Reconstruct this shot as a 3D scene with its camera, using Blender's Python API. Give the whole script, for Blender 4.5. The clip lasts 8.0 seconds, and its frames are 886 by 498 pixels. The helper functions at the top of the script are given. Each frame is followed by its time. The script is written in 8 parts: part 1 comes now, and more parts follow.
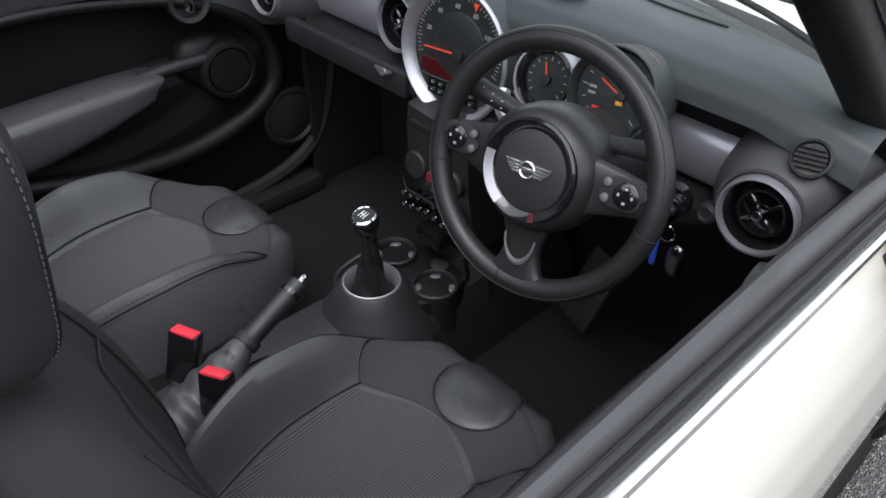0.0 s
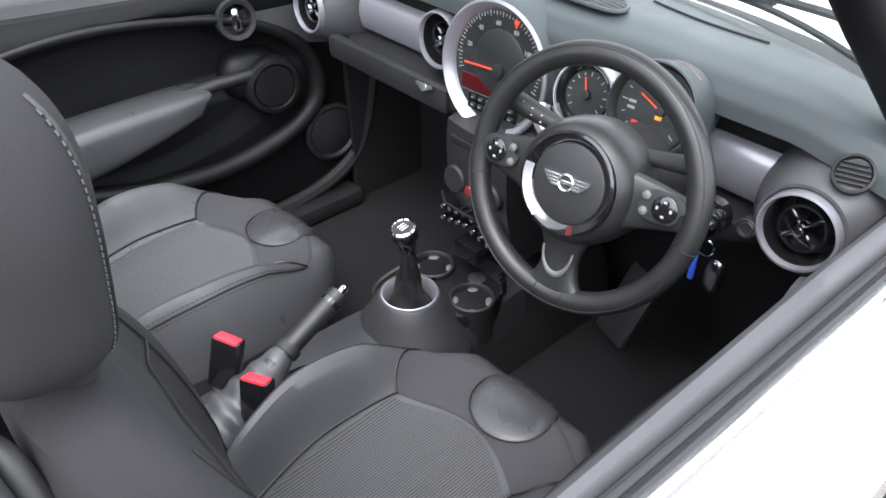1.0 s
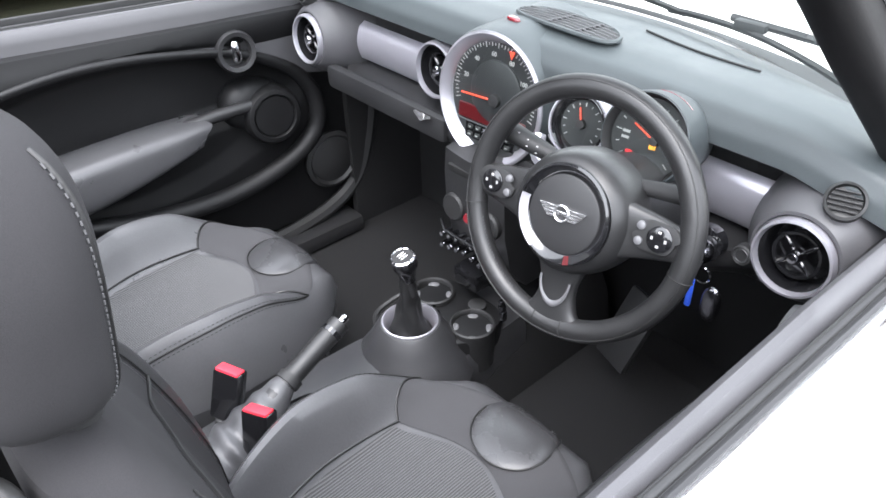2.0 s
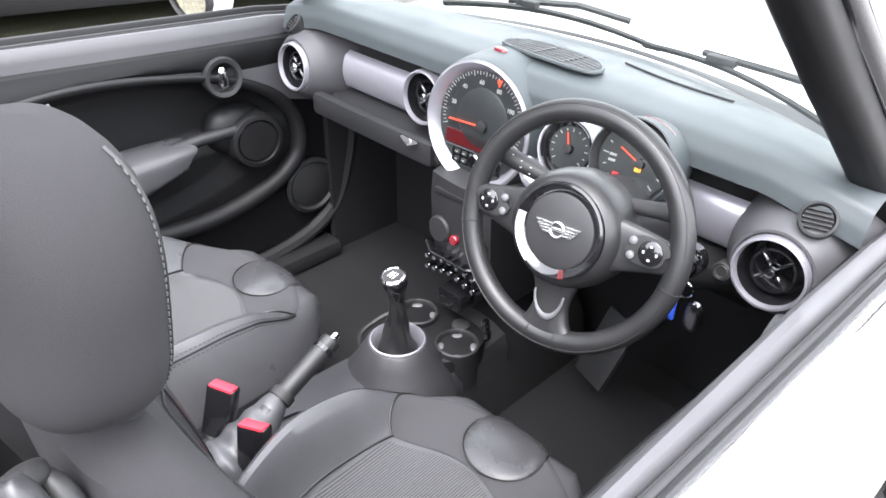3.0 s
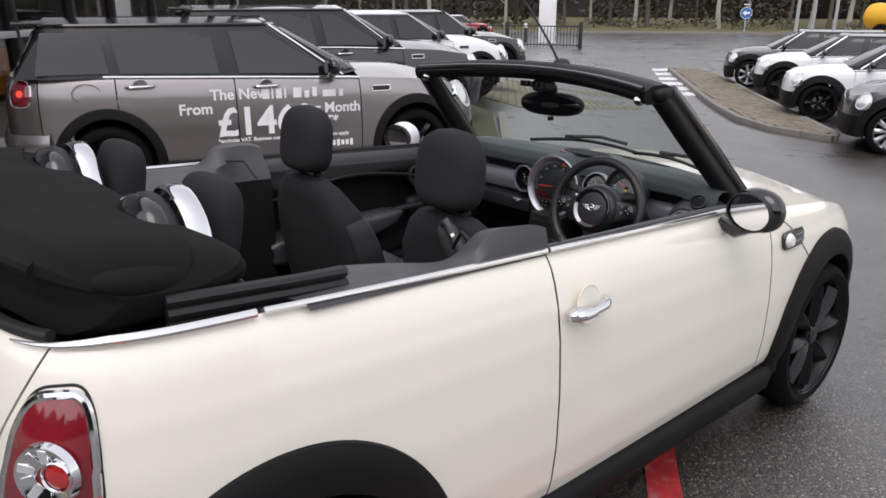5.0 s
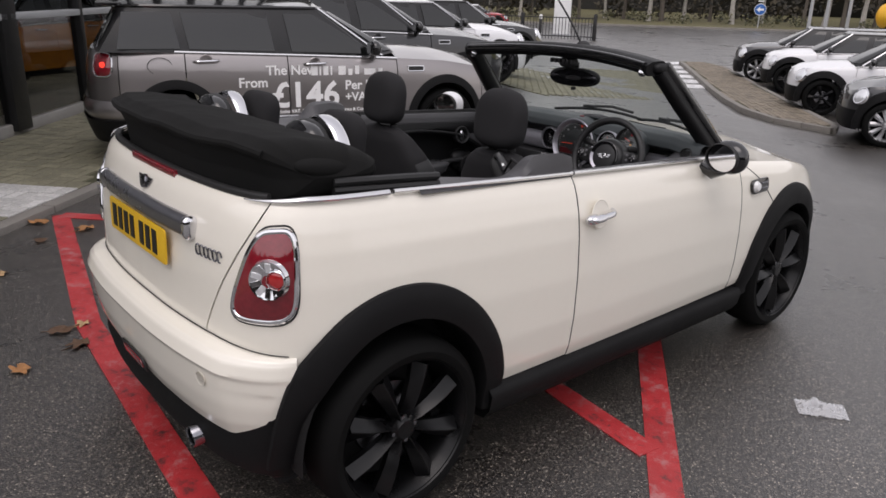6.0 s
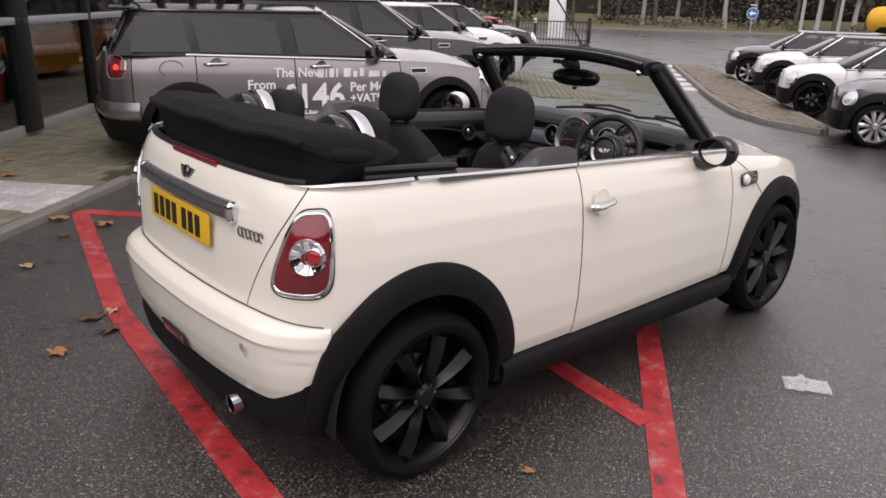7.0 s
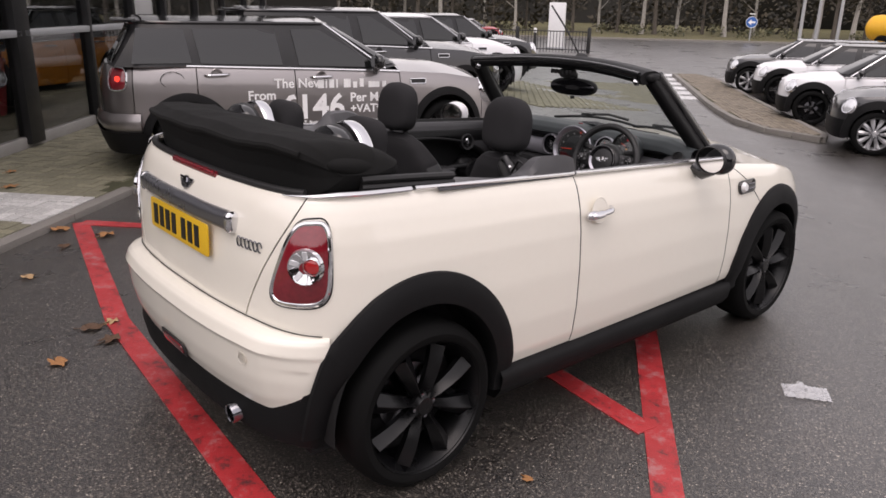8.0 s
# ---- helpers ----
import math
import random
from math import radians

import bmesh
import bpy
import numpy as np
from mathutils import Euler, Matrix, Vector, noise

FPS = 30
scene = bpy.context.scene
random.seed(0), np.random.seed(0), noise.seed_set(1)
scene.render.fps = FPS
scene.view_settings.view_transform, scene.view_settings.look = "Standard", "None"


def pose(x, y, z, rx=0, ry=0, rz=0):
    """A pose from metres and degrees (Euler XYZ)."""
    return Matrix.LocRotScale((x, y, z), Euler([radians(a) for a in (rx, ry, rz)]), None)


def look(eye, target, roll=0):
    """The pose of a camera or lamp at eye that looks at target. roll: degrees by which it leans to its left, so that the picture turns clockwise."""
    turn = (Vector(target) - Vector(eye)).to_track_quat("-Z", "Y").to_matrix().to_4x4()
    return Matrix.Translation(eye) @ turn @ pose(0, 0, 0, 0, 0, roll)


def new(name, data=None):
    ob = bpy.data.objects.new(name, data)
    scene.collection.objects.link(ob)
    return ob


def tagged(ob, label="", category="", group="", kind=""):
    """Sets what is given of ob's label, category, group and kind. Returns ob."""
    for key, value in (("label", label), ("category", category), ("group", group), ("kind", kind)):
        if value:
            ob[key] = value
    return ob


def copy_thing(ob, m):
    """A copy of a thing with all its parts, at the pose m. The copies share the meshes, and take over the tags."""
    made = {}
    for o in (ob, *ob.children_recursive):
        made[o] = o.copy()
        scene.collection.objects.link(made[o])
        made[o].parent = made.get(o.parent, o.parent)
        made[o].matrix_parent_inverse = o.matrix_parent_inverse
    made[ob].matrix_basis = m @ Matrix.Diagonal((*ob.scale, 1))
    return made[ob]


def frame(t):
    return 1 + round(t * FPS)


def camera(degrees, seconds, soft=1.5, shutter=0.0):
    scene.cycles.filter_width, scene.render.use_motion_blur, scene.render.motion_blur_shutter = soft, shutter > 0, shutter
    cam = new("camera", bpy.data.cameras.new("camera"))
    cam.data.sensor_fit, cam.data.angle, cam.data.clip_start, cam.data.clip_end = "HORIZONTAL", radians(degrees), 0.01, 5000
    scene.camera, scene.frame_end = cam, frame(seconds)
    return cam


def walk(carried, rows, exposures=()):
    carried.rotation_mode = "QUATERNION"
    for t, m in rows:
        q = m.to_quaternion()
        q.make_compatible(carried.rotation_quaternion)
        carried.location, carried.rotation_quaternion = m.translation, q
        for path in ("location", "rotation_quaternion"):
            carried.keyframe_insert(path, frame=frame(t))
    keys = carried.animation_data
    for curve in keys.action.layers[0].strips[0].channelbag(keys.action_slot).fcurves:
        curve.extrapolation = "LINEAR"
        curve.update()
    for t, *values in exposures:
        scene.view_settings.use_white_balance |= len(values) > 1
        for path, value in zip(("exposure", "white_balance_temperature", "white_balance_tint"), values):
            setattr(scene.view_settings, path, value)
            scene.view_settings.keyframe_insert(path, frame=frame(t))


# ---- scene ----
cam = camera(61.1, 8.0, soft=1.6, shutter=0.0)
PATH = [
    (0, (0.909, 0.789, 1.497), (-0.215, 1.888, 0.262), 0.8),
    (0.5, (0.913, 0.787, 1.499), (-0.276, 1.861, 0.302), -0.7),
    (1, (0.919, 0.774, 1.498), (-0.291, 1.823, 0.301), -0.5),
    (1.5, (0.927, 0.776, 1.514), (-0.307, 1.828, 0.343), -0.2),
    (1.7, (0.926, 0.780, 1.519), (-0.316, 1.833, 0.357), -1.1),
    (2.8, (0.917, 0.740, 1.518), (-0.297, 1.880, 0.411), 0.2),
    (3, (0.917, 0.694, 1.52), (-0.275, 1.884, 0.441), 1.2),
    (3.5, (1.065, 0.532, 1.558), (-0.242, 1.717, 0.617), 0.3),
    (4, (1.344, 0.247, 1.597), (-0.054, 1.452, 0.827), 1.1),
    (4.2, (1.445, 0.075, 1.616), (0.07, 1.327, 0.882), 0.4),
    (5.3, (2.135, -0.878, 1.665), (0.691, 0.363, 1.053), -0.2),
    (5.5, (2.229, -1.055, 1.67), (0.798, 0.182, 1.022), 0.0),
    (6, (2.487, -1.291, 1.668), (1.05, -0.063, 1.014), 1.4),
    (6.5, (2.611, -1.427, 1.675), (1.177, -0.2, 1.013), 0.4),
    (7, (2.623, -1.511, 1.676), (1.193, -0.27, 1.031), 1.4),
    (7.5, (2.638, -1.521, 1.682), (1.208, -0.271, 1.055), 1.5),
    (8, (2.64, -1.51, 1.678), (1.201, -0.267, 1.057), 1.1),
]
EXPOSURES = [(0, 1.35, 6200, 11), (0.5, 2.05, 6150, 11), (1, 2.58, 6200, 12), (1.5, 2.82, 6200, 12), (3, 3.38, 6300, 14), (3.5, 3.12, 6350, 14), (4, 2.42, 6350, 14), (4.2, 1.88, 6400, 14), (5.3, 0.40, 6450, 15), (5.5, 0.29, 6450, 15), (6, 0.36, 6600, 18), (6.5, 0.47, 6750, 20), (8, 0.60, 6850, 22)]
walk(cam, [(t, look(eye, target, roll)) for t, eye, target, roll in PATH], EXPOSURES)

# ---------------------------------------------------------------- light: an overcast day
world = bpy.data.worlds.new("sky")
scene.world = world
world.use_nodes = True
wn = world.node_tree.nodes
wl = world.node_tree.links
sky = wn.new("ShaderNodeTexSky")
sky.sky_type = "NISHITA"
sky.sun_disc = False
sky.sun_elevation = radians(65)
sky.sun_rotation = radians(150)
sky.air_density, sky.dust_density, sky.ozone_density = 2.0, 1.0, 1.0
grey = wn.new("ShaderNodeHueSaturation")
grey.inputs["Saturation"].default_value = 0.14
wl.new(sky.outputs["Color"], grey.inputs["Color"])
wl.new(grey.outputs["Color"], wn["Background"].inputs["Color"])
wn["Background"].inputs["Strength"].default_value = 0.15
sun_data = bpy.data.lights.new("sun", "SUN")
sun_data.energy, sun_data.angle, sun_data.color = 0.55, radians(40), (1.0, 0.96, 0.9)
sun = new("sun", sun_data)
sun.matrix_basis = look((0, 0, 10), (-1.3, 2.1, 4.6))

# ---------------------------------------------------------------- materials
def nodes_of(name):
    m = bpy.data.materials.new(name)
    m.use_nodes = True
    return m, m.node_tree.nodes, m.node_tree.links, m.node_tree.nodes["Principled BSDF"]


def coords(n, l, scale=1.0, where="Object"):
    tc = n.new("ShaderNodeTexCoord")
    mp = n.new("ShaderNodeMapping")
    mp.inputs["Scale"].default_value = (scale,) * 3 if not isinstance(scale, tuple) else scale
    l.new(tc.outputs[where], mp.inputs["Vector"])
    return mp.outputs["Vector"]


def noise_tex(n, l, vec, scale, detail=4.0, rough=0.6):
    t = n.new("ShaderNodeTexNoise")
    t.inputs["Scale"].default_value, t.inputs["Detail"].default_value, t.inputs["Roughness"].default_value = scale, detail, rough
    l.new(vec, t.inputs["Vector"])
    return t.outputs["Fac"]


def ramp(n, l, fac, stops):
    r = n.new("ShaderNodeValToRGB")
    while len(r.color_ramp.elements) < len(stops):
        r.color_ramp.elements.new(0.5)
    for e, (p, c) in zip(r.color_ramp.elements, stops):
        e.position, e.color = p, (*(c if isinstance(c, tuple) else (c,) * 3), 1)
    l.new(fac, r.inputs["Fac"])
    return r.outputs["Color"]


def bump(n, l, height, strength, dist, bsdf):
    b = n.new("ShaderNodeBump")
    b.inputs["Strength"].default_value, b.inputs["Distance"].default_value = strength, dist
    l.new(height, b.inputs["Height"])
    l.new(b.outputs["Normal"], bsdf.inputs["Normal"])
    return b


def surface(name, colour, rough=0.5, metal=0.0, vary=0.12, grain=200.0, big=3.0, relief=0.15, dist=0.001, coat=0.0, rvary=0.1, spec=0.5):
    """A plain material with variation at two scales and a fine relief."""
    m, n, l, b = nodes_of(name)
    v = coords(n, l)
    fine, wide = noise_tex(n, l, v, grain), noise_tex(n, l, v, big, 5)
    mixed = n.new("ShaderNodeMath")
    mixed.operation = "MULTIPLY_ADD"
    l.new(fine, mixed.inputs[0])
    mixed.inputs[1].default_value = 0.5
    half = n.new("ShaderNodeMath")
    half.operation = "MULTIPLY"
    l.new(wide, half.inputs[0])
    half.inputs[1].default_value = 0.5
    l.new(half.outputs[0], mixed.inputs[2])
    dark, light = tuple(c * (1 - vary) for c in colour), tuple(min(1, c * (1 + vary)) for c in colour)
    l.new(ramp(n, l, mixed.outputs[0], [(0.3, dark), (0.7, light)]), b.inputs["Base Color"])
    l.new(ramp(n, l, wide, [(0.3, max(0.02, rough - rvary)), (0.7, min(1, rough + rvary))]), b.inputs["Roughness"])
    b.inputs["Metallic"].default_value = metal
    b.inputs["Coat Weight"].default_value = coat
    b.inputs["Coat Roughness"].default_value = 0.04
    b.inputs["Specular IOR Level"].default_value = spec
    if relief:
        bump(n, l, fine, relief, dist, b)
    return m


def car_paint(name, colour, flake=0.0, rough=0.35):
    m = surface(name, colour, rough + 0.12, flake, 0.010, 40, 0.8, 0.0, coat=1.0, rvary=0.02)
    return m


def ribbed(name, colour, pitch, rough=0.85):
    """Woven cloth with fine raised ribs."""
    m, n, l, b = nodes_of(name)
    v = coords(n, l)
    w = n.new("ShaderNodeTexWave")
    w.wave_type, w.bands_direction = "BANDS", "X"
    w.inputs["Scale"].default_value, w.inputs["Distortion"].default_value = 0.314 / pitch, 0.25
    l.new(v, w.inputs["Vector"])
    fine = noise_tex(n, l, v, 700)
    mul = n.new("ShaderNodeMath")
    mul.operation = "MULTIPLY"
    l.new(w.outputs["Fac"], mul.inputs[0])
    l.new(fine, mul.inputs[1])
    l.new(ramp(n, l, mul.outputs[0], [(0.05, tuple(c * 0.42 for c in colour)), (0.5, tuple(c * 1.4 for c in colour))]), b.inputs["Base Color"])
    b.inputs["Roughness"].default_value = rough
    b.inputs["Sheen Weight"].default_value = 0.15
    bump(n, l, w.outputs["Fac"], 0.6, 0.0015, b)
    return m


def pane(name, tint, gloss_rough=0.0, ior=1.45):
    """Thin glass: clear, tinted, with a Fresnel gloss."""
    m, n, l, b = nodes_of(name)
    n.remove(b)
    tr, gl, mx = n.new("ShaderNodeBsdfTransparent"), n.new("ShaderNodeBsdfGlossy"), n.new("ShaderNodeMixShader")
    tr.inputs["Color"].default_value = (*tint, 1)
    gl.inputs["Roughness"].default_value = gloss_rough
    lw, pw, ad = n.new("ShaderNodeLayerWeight"), n.new("ShaderNodeMath"), n.new("ShaderNodeMath")
    pw.operation, pw.inputs[1].default_value = "POWER", 4.0
    ad.operation, ad.inputs[1].default_value, ad.inputs[2].default_value = "MULTIPLY_ADD", 0.8, ((ior - 1) / (ior + 1)) ** 2 * 2
    lw.inputs["Blend"].default_value = 0.5
    l.new(lw.outputs["Facing"], pw.inputs[0])
    l.new(pw.outputs[0], ad.inputs[0])
    l.new(ad.outputs[0], mx.inputs["Fac"])
    l.new(tr.outputs[0], mx.inputs[1])
    l.new(gl.outputs[0], mx.inputs[2])
    l.new(mx.outputs[0], n["Material Output"].inputs["Surface"])
    return m


def glowing(name, colour, strength):
    m, n, l, b = nodes_of(name)
    b.inputs["Base Color"].default_value = (*(c * 0.3 for c in colour), 1)
    b.inputs["Emission Color"].default_value = (*colour, 1)
    b.inputs["Emission Strength"].default_value = strength
    b.inputs["Roughness"].default_value = 0.4
    return m


M_WHITE = car_paint("cream_white_paint", (0.872, 0.832, 0.738), 0.0, 0.30)
M_BLACKPL = surface("black_textured_plastic", (0.014, 0.014, 0.0145), 0.6, grain=420, relief=0.25)
M_ARCH = surface("grey_black_arch_plastic", (0.0070, 0.0070, 0.0075), 0.6, grain=500, relief=0.2, spec=0.18)
M_GLOSSBLK = surface("gloss_black_paint", (0.008, 0.008, 0.009), 0.12, vary=0.05, relief=0, coat=0.6, rvary=0.04)
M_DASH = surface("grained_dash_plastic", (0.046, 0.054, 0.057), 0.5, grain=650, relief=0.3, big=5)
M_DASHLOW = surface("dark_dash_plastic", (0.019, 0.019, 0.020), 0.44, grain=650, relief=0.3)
M_DOORCAP = surface("grey_grained_plastic", (0.060, 0.059, 0.063), 0.5, grain=620, relief=0.3, big=6)
M_LEATHER = surface("black_leatherette", (0.056, 0.056, 0.059), 0.35, grain=260, relief=0.30, big=9, rvary=0.09)
M_RIMLEATHER = surface("smooth_rim_leather", (0.015, 0.015, 0.0155), 0.40, grain=420, relief=0.25, big=14, rvary=0.1)
M_CLOTH = surface("charcoal_cloth", (0.0195, 0.019, 0.0203), 0.95, grain=900, relief=0.4, vary=0.3, spec=0.3)
M_SEATCLOTH = surface("seat_cloth", (0.037, 0.0365, 0.039), 0.95, grain=900, relief=0.4, vary=0.3)
M_RIB = ribbed("ribbed_charcoal_cloth", (0.060, 0.060, 0.062), 0.0046)
M_CARPET = surface("black_carpet", (0.0115, 0.0115, 0.012), 0.95, grain=800, relief=0.7, vary=0.5, spec=0.25)
M_TOPCLOTH = surface("black_canvas", (0.010, 0.010, 0.0098), 0.95, grain=1000, relief=0.5, vary=0.35, spec=0.2)
M_CHROME = surface("chrome", (0.72, 0.72, 0.74), 0.08, 1.0, 0.04, relief=0, rvary=0.04)
M_DARKCHROME = surface("smoked_chrome", (0.24, 0.24, 0.26), 0.18, 1.0, 0.15, relief=0, rvary=0.08)
M_SILVER = surface("satin_silver_trim", (0.43, 0.42, 0.46), 0.36, 0.7, 0.06, grain=900, relief=0.06)
M_RUBBER = surface("tyre_rubber", (0.005, 0.005, 0.005), 0.75, grain=150, relief=0.3, spec=0.12)
M_RIM = surface("black_alloy", (0.0040, 0.0040, 0.0045), 0.30, 0.0, 0.15, relief=0, coat=0.03, spec=0.30)
M_RIMSILVER = surface("silver_alloy", (0.55, 0.55, 0.56), 0.3, 0.8, 0.06, relief=0)
M_REDLENS = surface("red_lamp_lens", (0.20, 0.010, 0.018), 0.1, vary=0.3, grain=60, relief=0.0, coat=1.0)
M_REDCORE = surface("bright_red_lens", (0.42, 0.02, 0.022), 0.1, vary=0.2, grain=60, relief=0.0, coat=1.0)
M_REDLENS2 = glowing("lit_tail_lamp", (1.0, 0.05, 0.03), 1.2)
M_CLEARLENS = surface("clear_lamp_lens", (0.75, 0.76, 0.78), 0.12, 0.5, 0.15, grain=80, relief=0.3, coat=1.0)
M_YELLOW = surface("yellow_plate", (0.78, 0.47, 0.02), 0.45, vary=0.06)
M_INK = surface("black_ink", (0.012, 0.012, 0.012), 0.5, vary=0.05)
M_WHITEINK = surface("white_vinyl", (0.95, 0.94, 0.94), 0.4, vary=0.02)
M_GAUGE = surface("dark_dial", (0.03, 0.03, 0.032), 0.4, vary=0.1, relief=0)
M_NEEDLE = glowing("red_needle", (1.0, 0.10, 0.05), 0.19)
M_REDDISP = glowing("red_display", (1.0, 0.04, 0.06), 0.065)
M_DIMRED = glowing("dim_red_display", (0.20, 0.006, 0.012), 0.02)
M_LITRED = glowing("lit_red_text", (1.0, 0.05, 0.06), 0.20)
M_AMBER = glowing("amber_telltale", (1.0, 0.42, 0.05), 0.22)
M_REDBTN = surface("red_button", (0.72, 0.03, 0.05), 0.4, vary=0.05)
M_BLUE = surface("blue_plastic", (0.03, 0.09, 0.55), 0.4)
M_GREYPL = surface("grey_plastic", (0.10, 0.10, 0.105), 0.5)
M_MIRROR = surface("mirror_glass", (0.86, 0.86, 0.88), 0.015, 1.0, 0.01, relief=0, rvary=0.005)
M_GLASS = pane("windscreen_glass", (0.90, 0.94, 0.92), 0.02)
M_TINT = pane("tinted_glass", (0.10, 0.115, 0.115), 0.01, 1.6)
M_WINGLASS = pane("car_window_glass", (0.42, 0.46, 0.45), 0.01, 1.55)
M_DOORPANEL = surface("black_door_panel", (0.0075, 0.0075, 0.008), 0.5, grain=650, relief=0.3, spec=0.3)
M_BOOT = surface("black_boot_leather", (0.013, 0.013, 0.0135), 0.38, grain=240, relief=0.4, big=30, rvary=0.12)
M_GLOSSLEATHER = surface("worn_glossy_leather", (0.040, 0.040, 0.042), 0.27, grain=260, relief=0.25, big=9, rvary=0.07)
M_CONSOLE = surface("smooth_console_plastic", (0.030, 0.030, 0.032), 0.42, grain=650, relief=0.25, big=7)
M_BOOTBAR = surface("satin_smoked_metal", (0.30, 0.30, 0.33), 0.30, 0.9, 0.12, relief=0, rvary=0.08)
M_THREAD = surface("grey_thread", (0.065, 0.065, 0.067), 0.8)
M_GREYPAINT = car_paint("warm_grey_metallic", (0.30, 0.278, 0.275), 0.85, 0.22)
M_DARKPAINT = car_paint("dark_grey_metallic", (0.026, 0.026, 0.029), 0.25, 0.3)
M_PUREWHITE = car_paint("white_paint", (0.80, 0.80, 0.82), 0.0, 0.3)
M_REDPAINT = car_paint("red_paint", (0.42, 0.02, 0.03), 0.1, 0.3)
M_ORANGE = car_paint("orange_paint", (0.75, 0.26, 0.02), 0.1, 0.3)
M_YELLOWMACH = surface("yellow_machine_paint", (0.80, 0.42, 0.02), 0.45)
M_STEEL = surface("galvanised_steel", (0.42, 0.43, 0.44), 0.5, 0.5)
M_SIGNBLUE = surface("blue_sign", (0.02, 0.12, 0.42), 0.4)
M_SIGNWHITE = surface("white_sign", (0.8, 0.8, 0.8), 0.4)
M_BARK = surface("bark", (0.10, 0.085, 0.07), 0.9, grain=40, relief=0.8, dist=0.01, vary=0.35)
M_BIRCH = surface("pale_bark", (0.34, 0.32, 0.29), 0.85, grain=14, relief=0.5, dist=0.01, vary=0.35)
M_DRYLEAF = surface("dry_leaf", (0.34, 0.16, 0.06), 0.7, vary=0.4, grain=60)
M_FRAME = surface("black_window_frame", (0.012, 0.012, 0.013), 0.4, grain=300)
M_KERB = surface("kerb_concrete", (0.215, 0.20, 0.18), 0.8, vary=0.25, grain=120, big=2.5, relief=0.5, dist=0.004)
M_CONCRETE = surface("concrete", (0.33, 0.32, 0.30), 0.8, vary=0.25, grain=120, big=2, relief=0.4, dist=0.004)


def asphalt():
    m, n, l, b = nodes_of("wet_asphalt")
    v = coords(n, l)
    chip = n.new("ShaderNodeTexVoronoi")
    chip.inputs["Scale"].default_value = 205
    l.new(v, chip.inputs["Vector"])
    wide = noise_tex(n, l, v, 0.55, 6, 0.62)
    mid = noise_tex(n, l, v, 7, 5)
    grains = ramp(n, l, chip.outputs["Color"], [(0.2, (0.012, 0.011, 0.011)), (0.55, (0.032, 0.028, 0.026)), (0.80, (0.118, 0.104, 0.088)), (0.96, (0.48, 0.42, 0.35))])
    tone = ramp(n, l, wide, [(0.28, 0.62), (0.70, 1.15)])
    clump = noise_tex(n, l, v, 62, 3, 0.7)
    coarse = n.new("ShaderNodeMixRGB")
    coarse.blend_type, coarse.inputs[0].default_value = "MULTIPLY", 1.0
    l.new(grains, coarse.inputs[1])
    l.new(ramp(n, l, clump, [(0.36, 0.45), (0.64, 1.6)]), coarse.inputs[2])
    mul = n.new("ShaderNodeMixRGB")
    mul.blend_type, mul.inputs[0].default_value = "MULTIPLY", 1.0
    l.new(coarse.outputs[0], mul.inputs[1])
    l.new(tone, mul.inputs[2])
    l.new(mul.outputs[0], b.inputs["Base Color"])
    both = n.new("ShaderNodeMath")
    both.operation = "ADD"
    l.new(wide, both.inputs[0])
    sc = n.new("ShaderNodeMath")
    sc.operation = "MULTIPLY"
    sc.inputs[1].default_value = 0.25
    l.new(mid, sc.inputs[0])
    l.new(sc.outputs[0], both.inputs[1])
    l.new(ramp(n, l, both.outputs[0], [(0.40, 0.24), (0.85, 0.46)]), b.inputs["Roughness"])
    b.inputs["Coat Weight"].default_value = 1.0
    b.inputs["Coat IOR"].default_value = 1.6
    l.new(ramp(n, l, both.outputs[0], [(0.40, 0.22), (0.85, 0.42)]), b.inputs["Coat Roughness"])
    bm_ = bump(n, l, chip.outputs["Distance"], 0.62, 0.003, b)
    l.new(bm_.outputs["Normal"], b.inputs["Coat Normal"])
    return m


def worn_paint(name, colour):
    """Road paint, cracked and thin in places, over asphalt."""
    m, n, l, b = nodes_of(name)
    v = coords(n, l)
    wear = noise_tex(n, l, v, 9, 8, 0.75)
    chip = noise_tex(n, l, v, 130, 3)
    wide = noise_tex(n, l, v, 2.2, 3)
    tone = ramp(n, l, wide, [(0.3, tuple(c * 0.75 for c in colour)), (0.7, tuple(min(1, c * 1.2) for c in colour))])
    light = ramp(n, l, wear, [(0.52, (0, 0, 0)), (0.64, (0.6, 0.6, 0.6))])
    mx = n.new("ShaderNodeMixRGB")
    mx.inputs[2].default_value = (colour[0] * 0.9, 0.22, 0.22, 1) if colour[0] > 2 * colour[1] else (0.3, 0.3, 0.3, 1)
    l.new(light, mx.inputs[0])
    l.new(tone, mx.inputs[1])
    mx2 = n.new("ShaderNodeMixRGB")
    mx2.inputs[2].default_value = (0.05, 0.035, 0.035, 1)
    l.new(ramp(n, l, wear, [(0.36, (0.8, 0.8, 0.8)), (0.46, (0, 0, 0))]), mx2.inputs[0])
    l.new(mx.outputs[0], mx2.inputs[1])
    l.new(mx2.outputs[0], b.inputs["Base Color"])
    b.inputs["Roughness"].default_value = 0.42
    bump(n, l, chip, 0.4, 0.003, b)
    return m


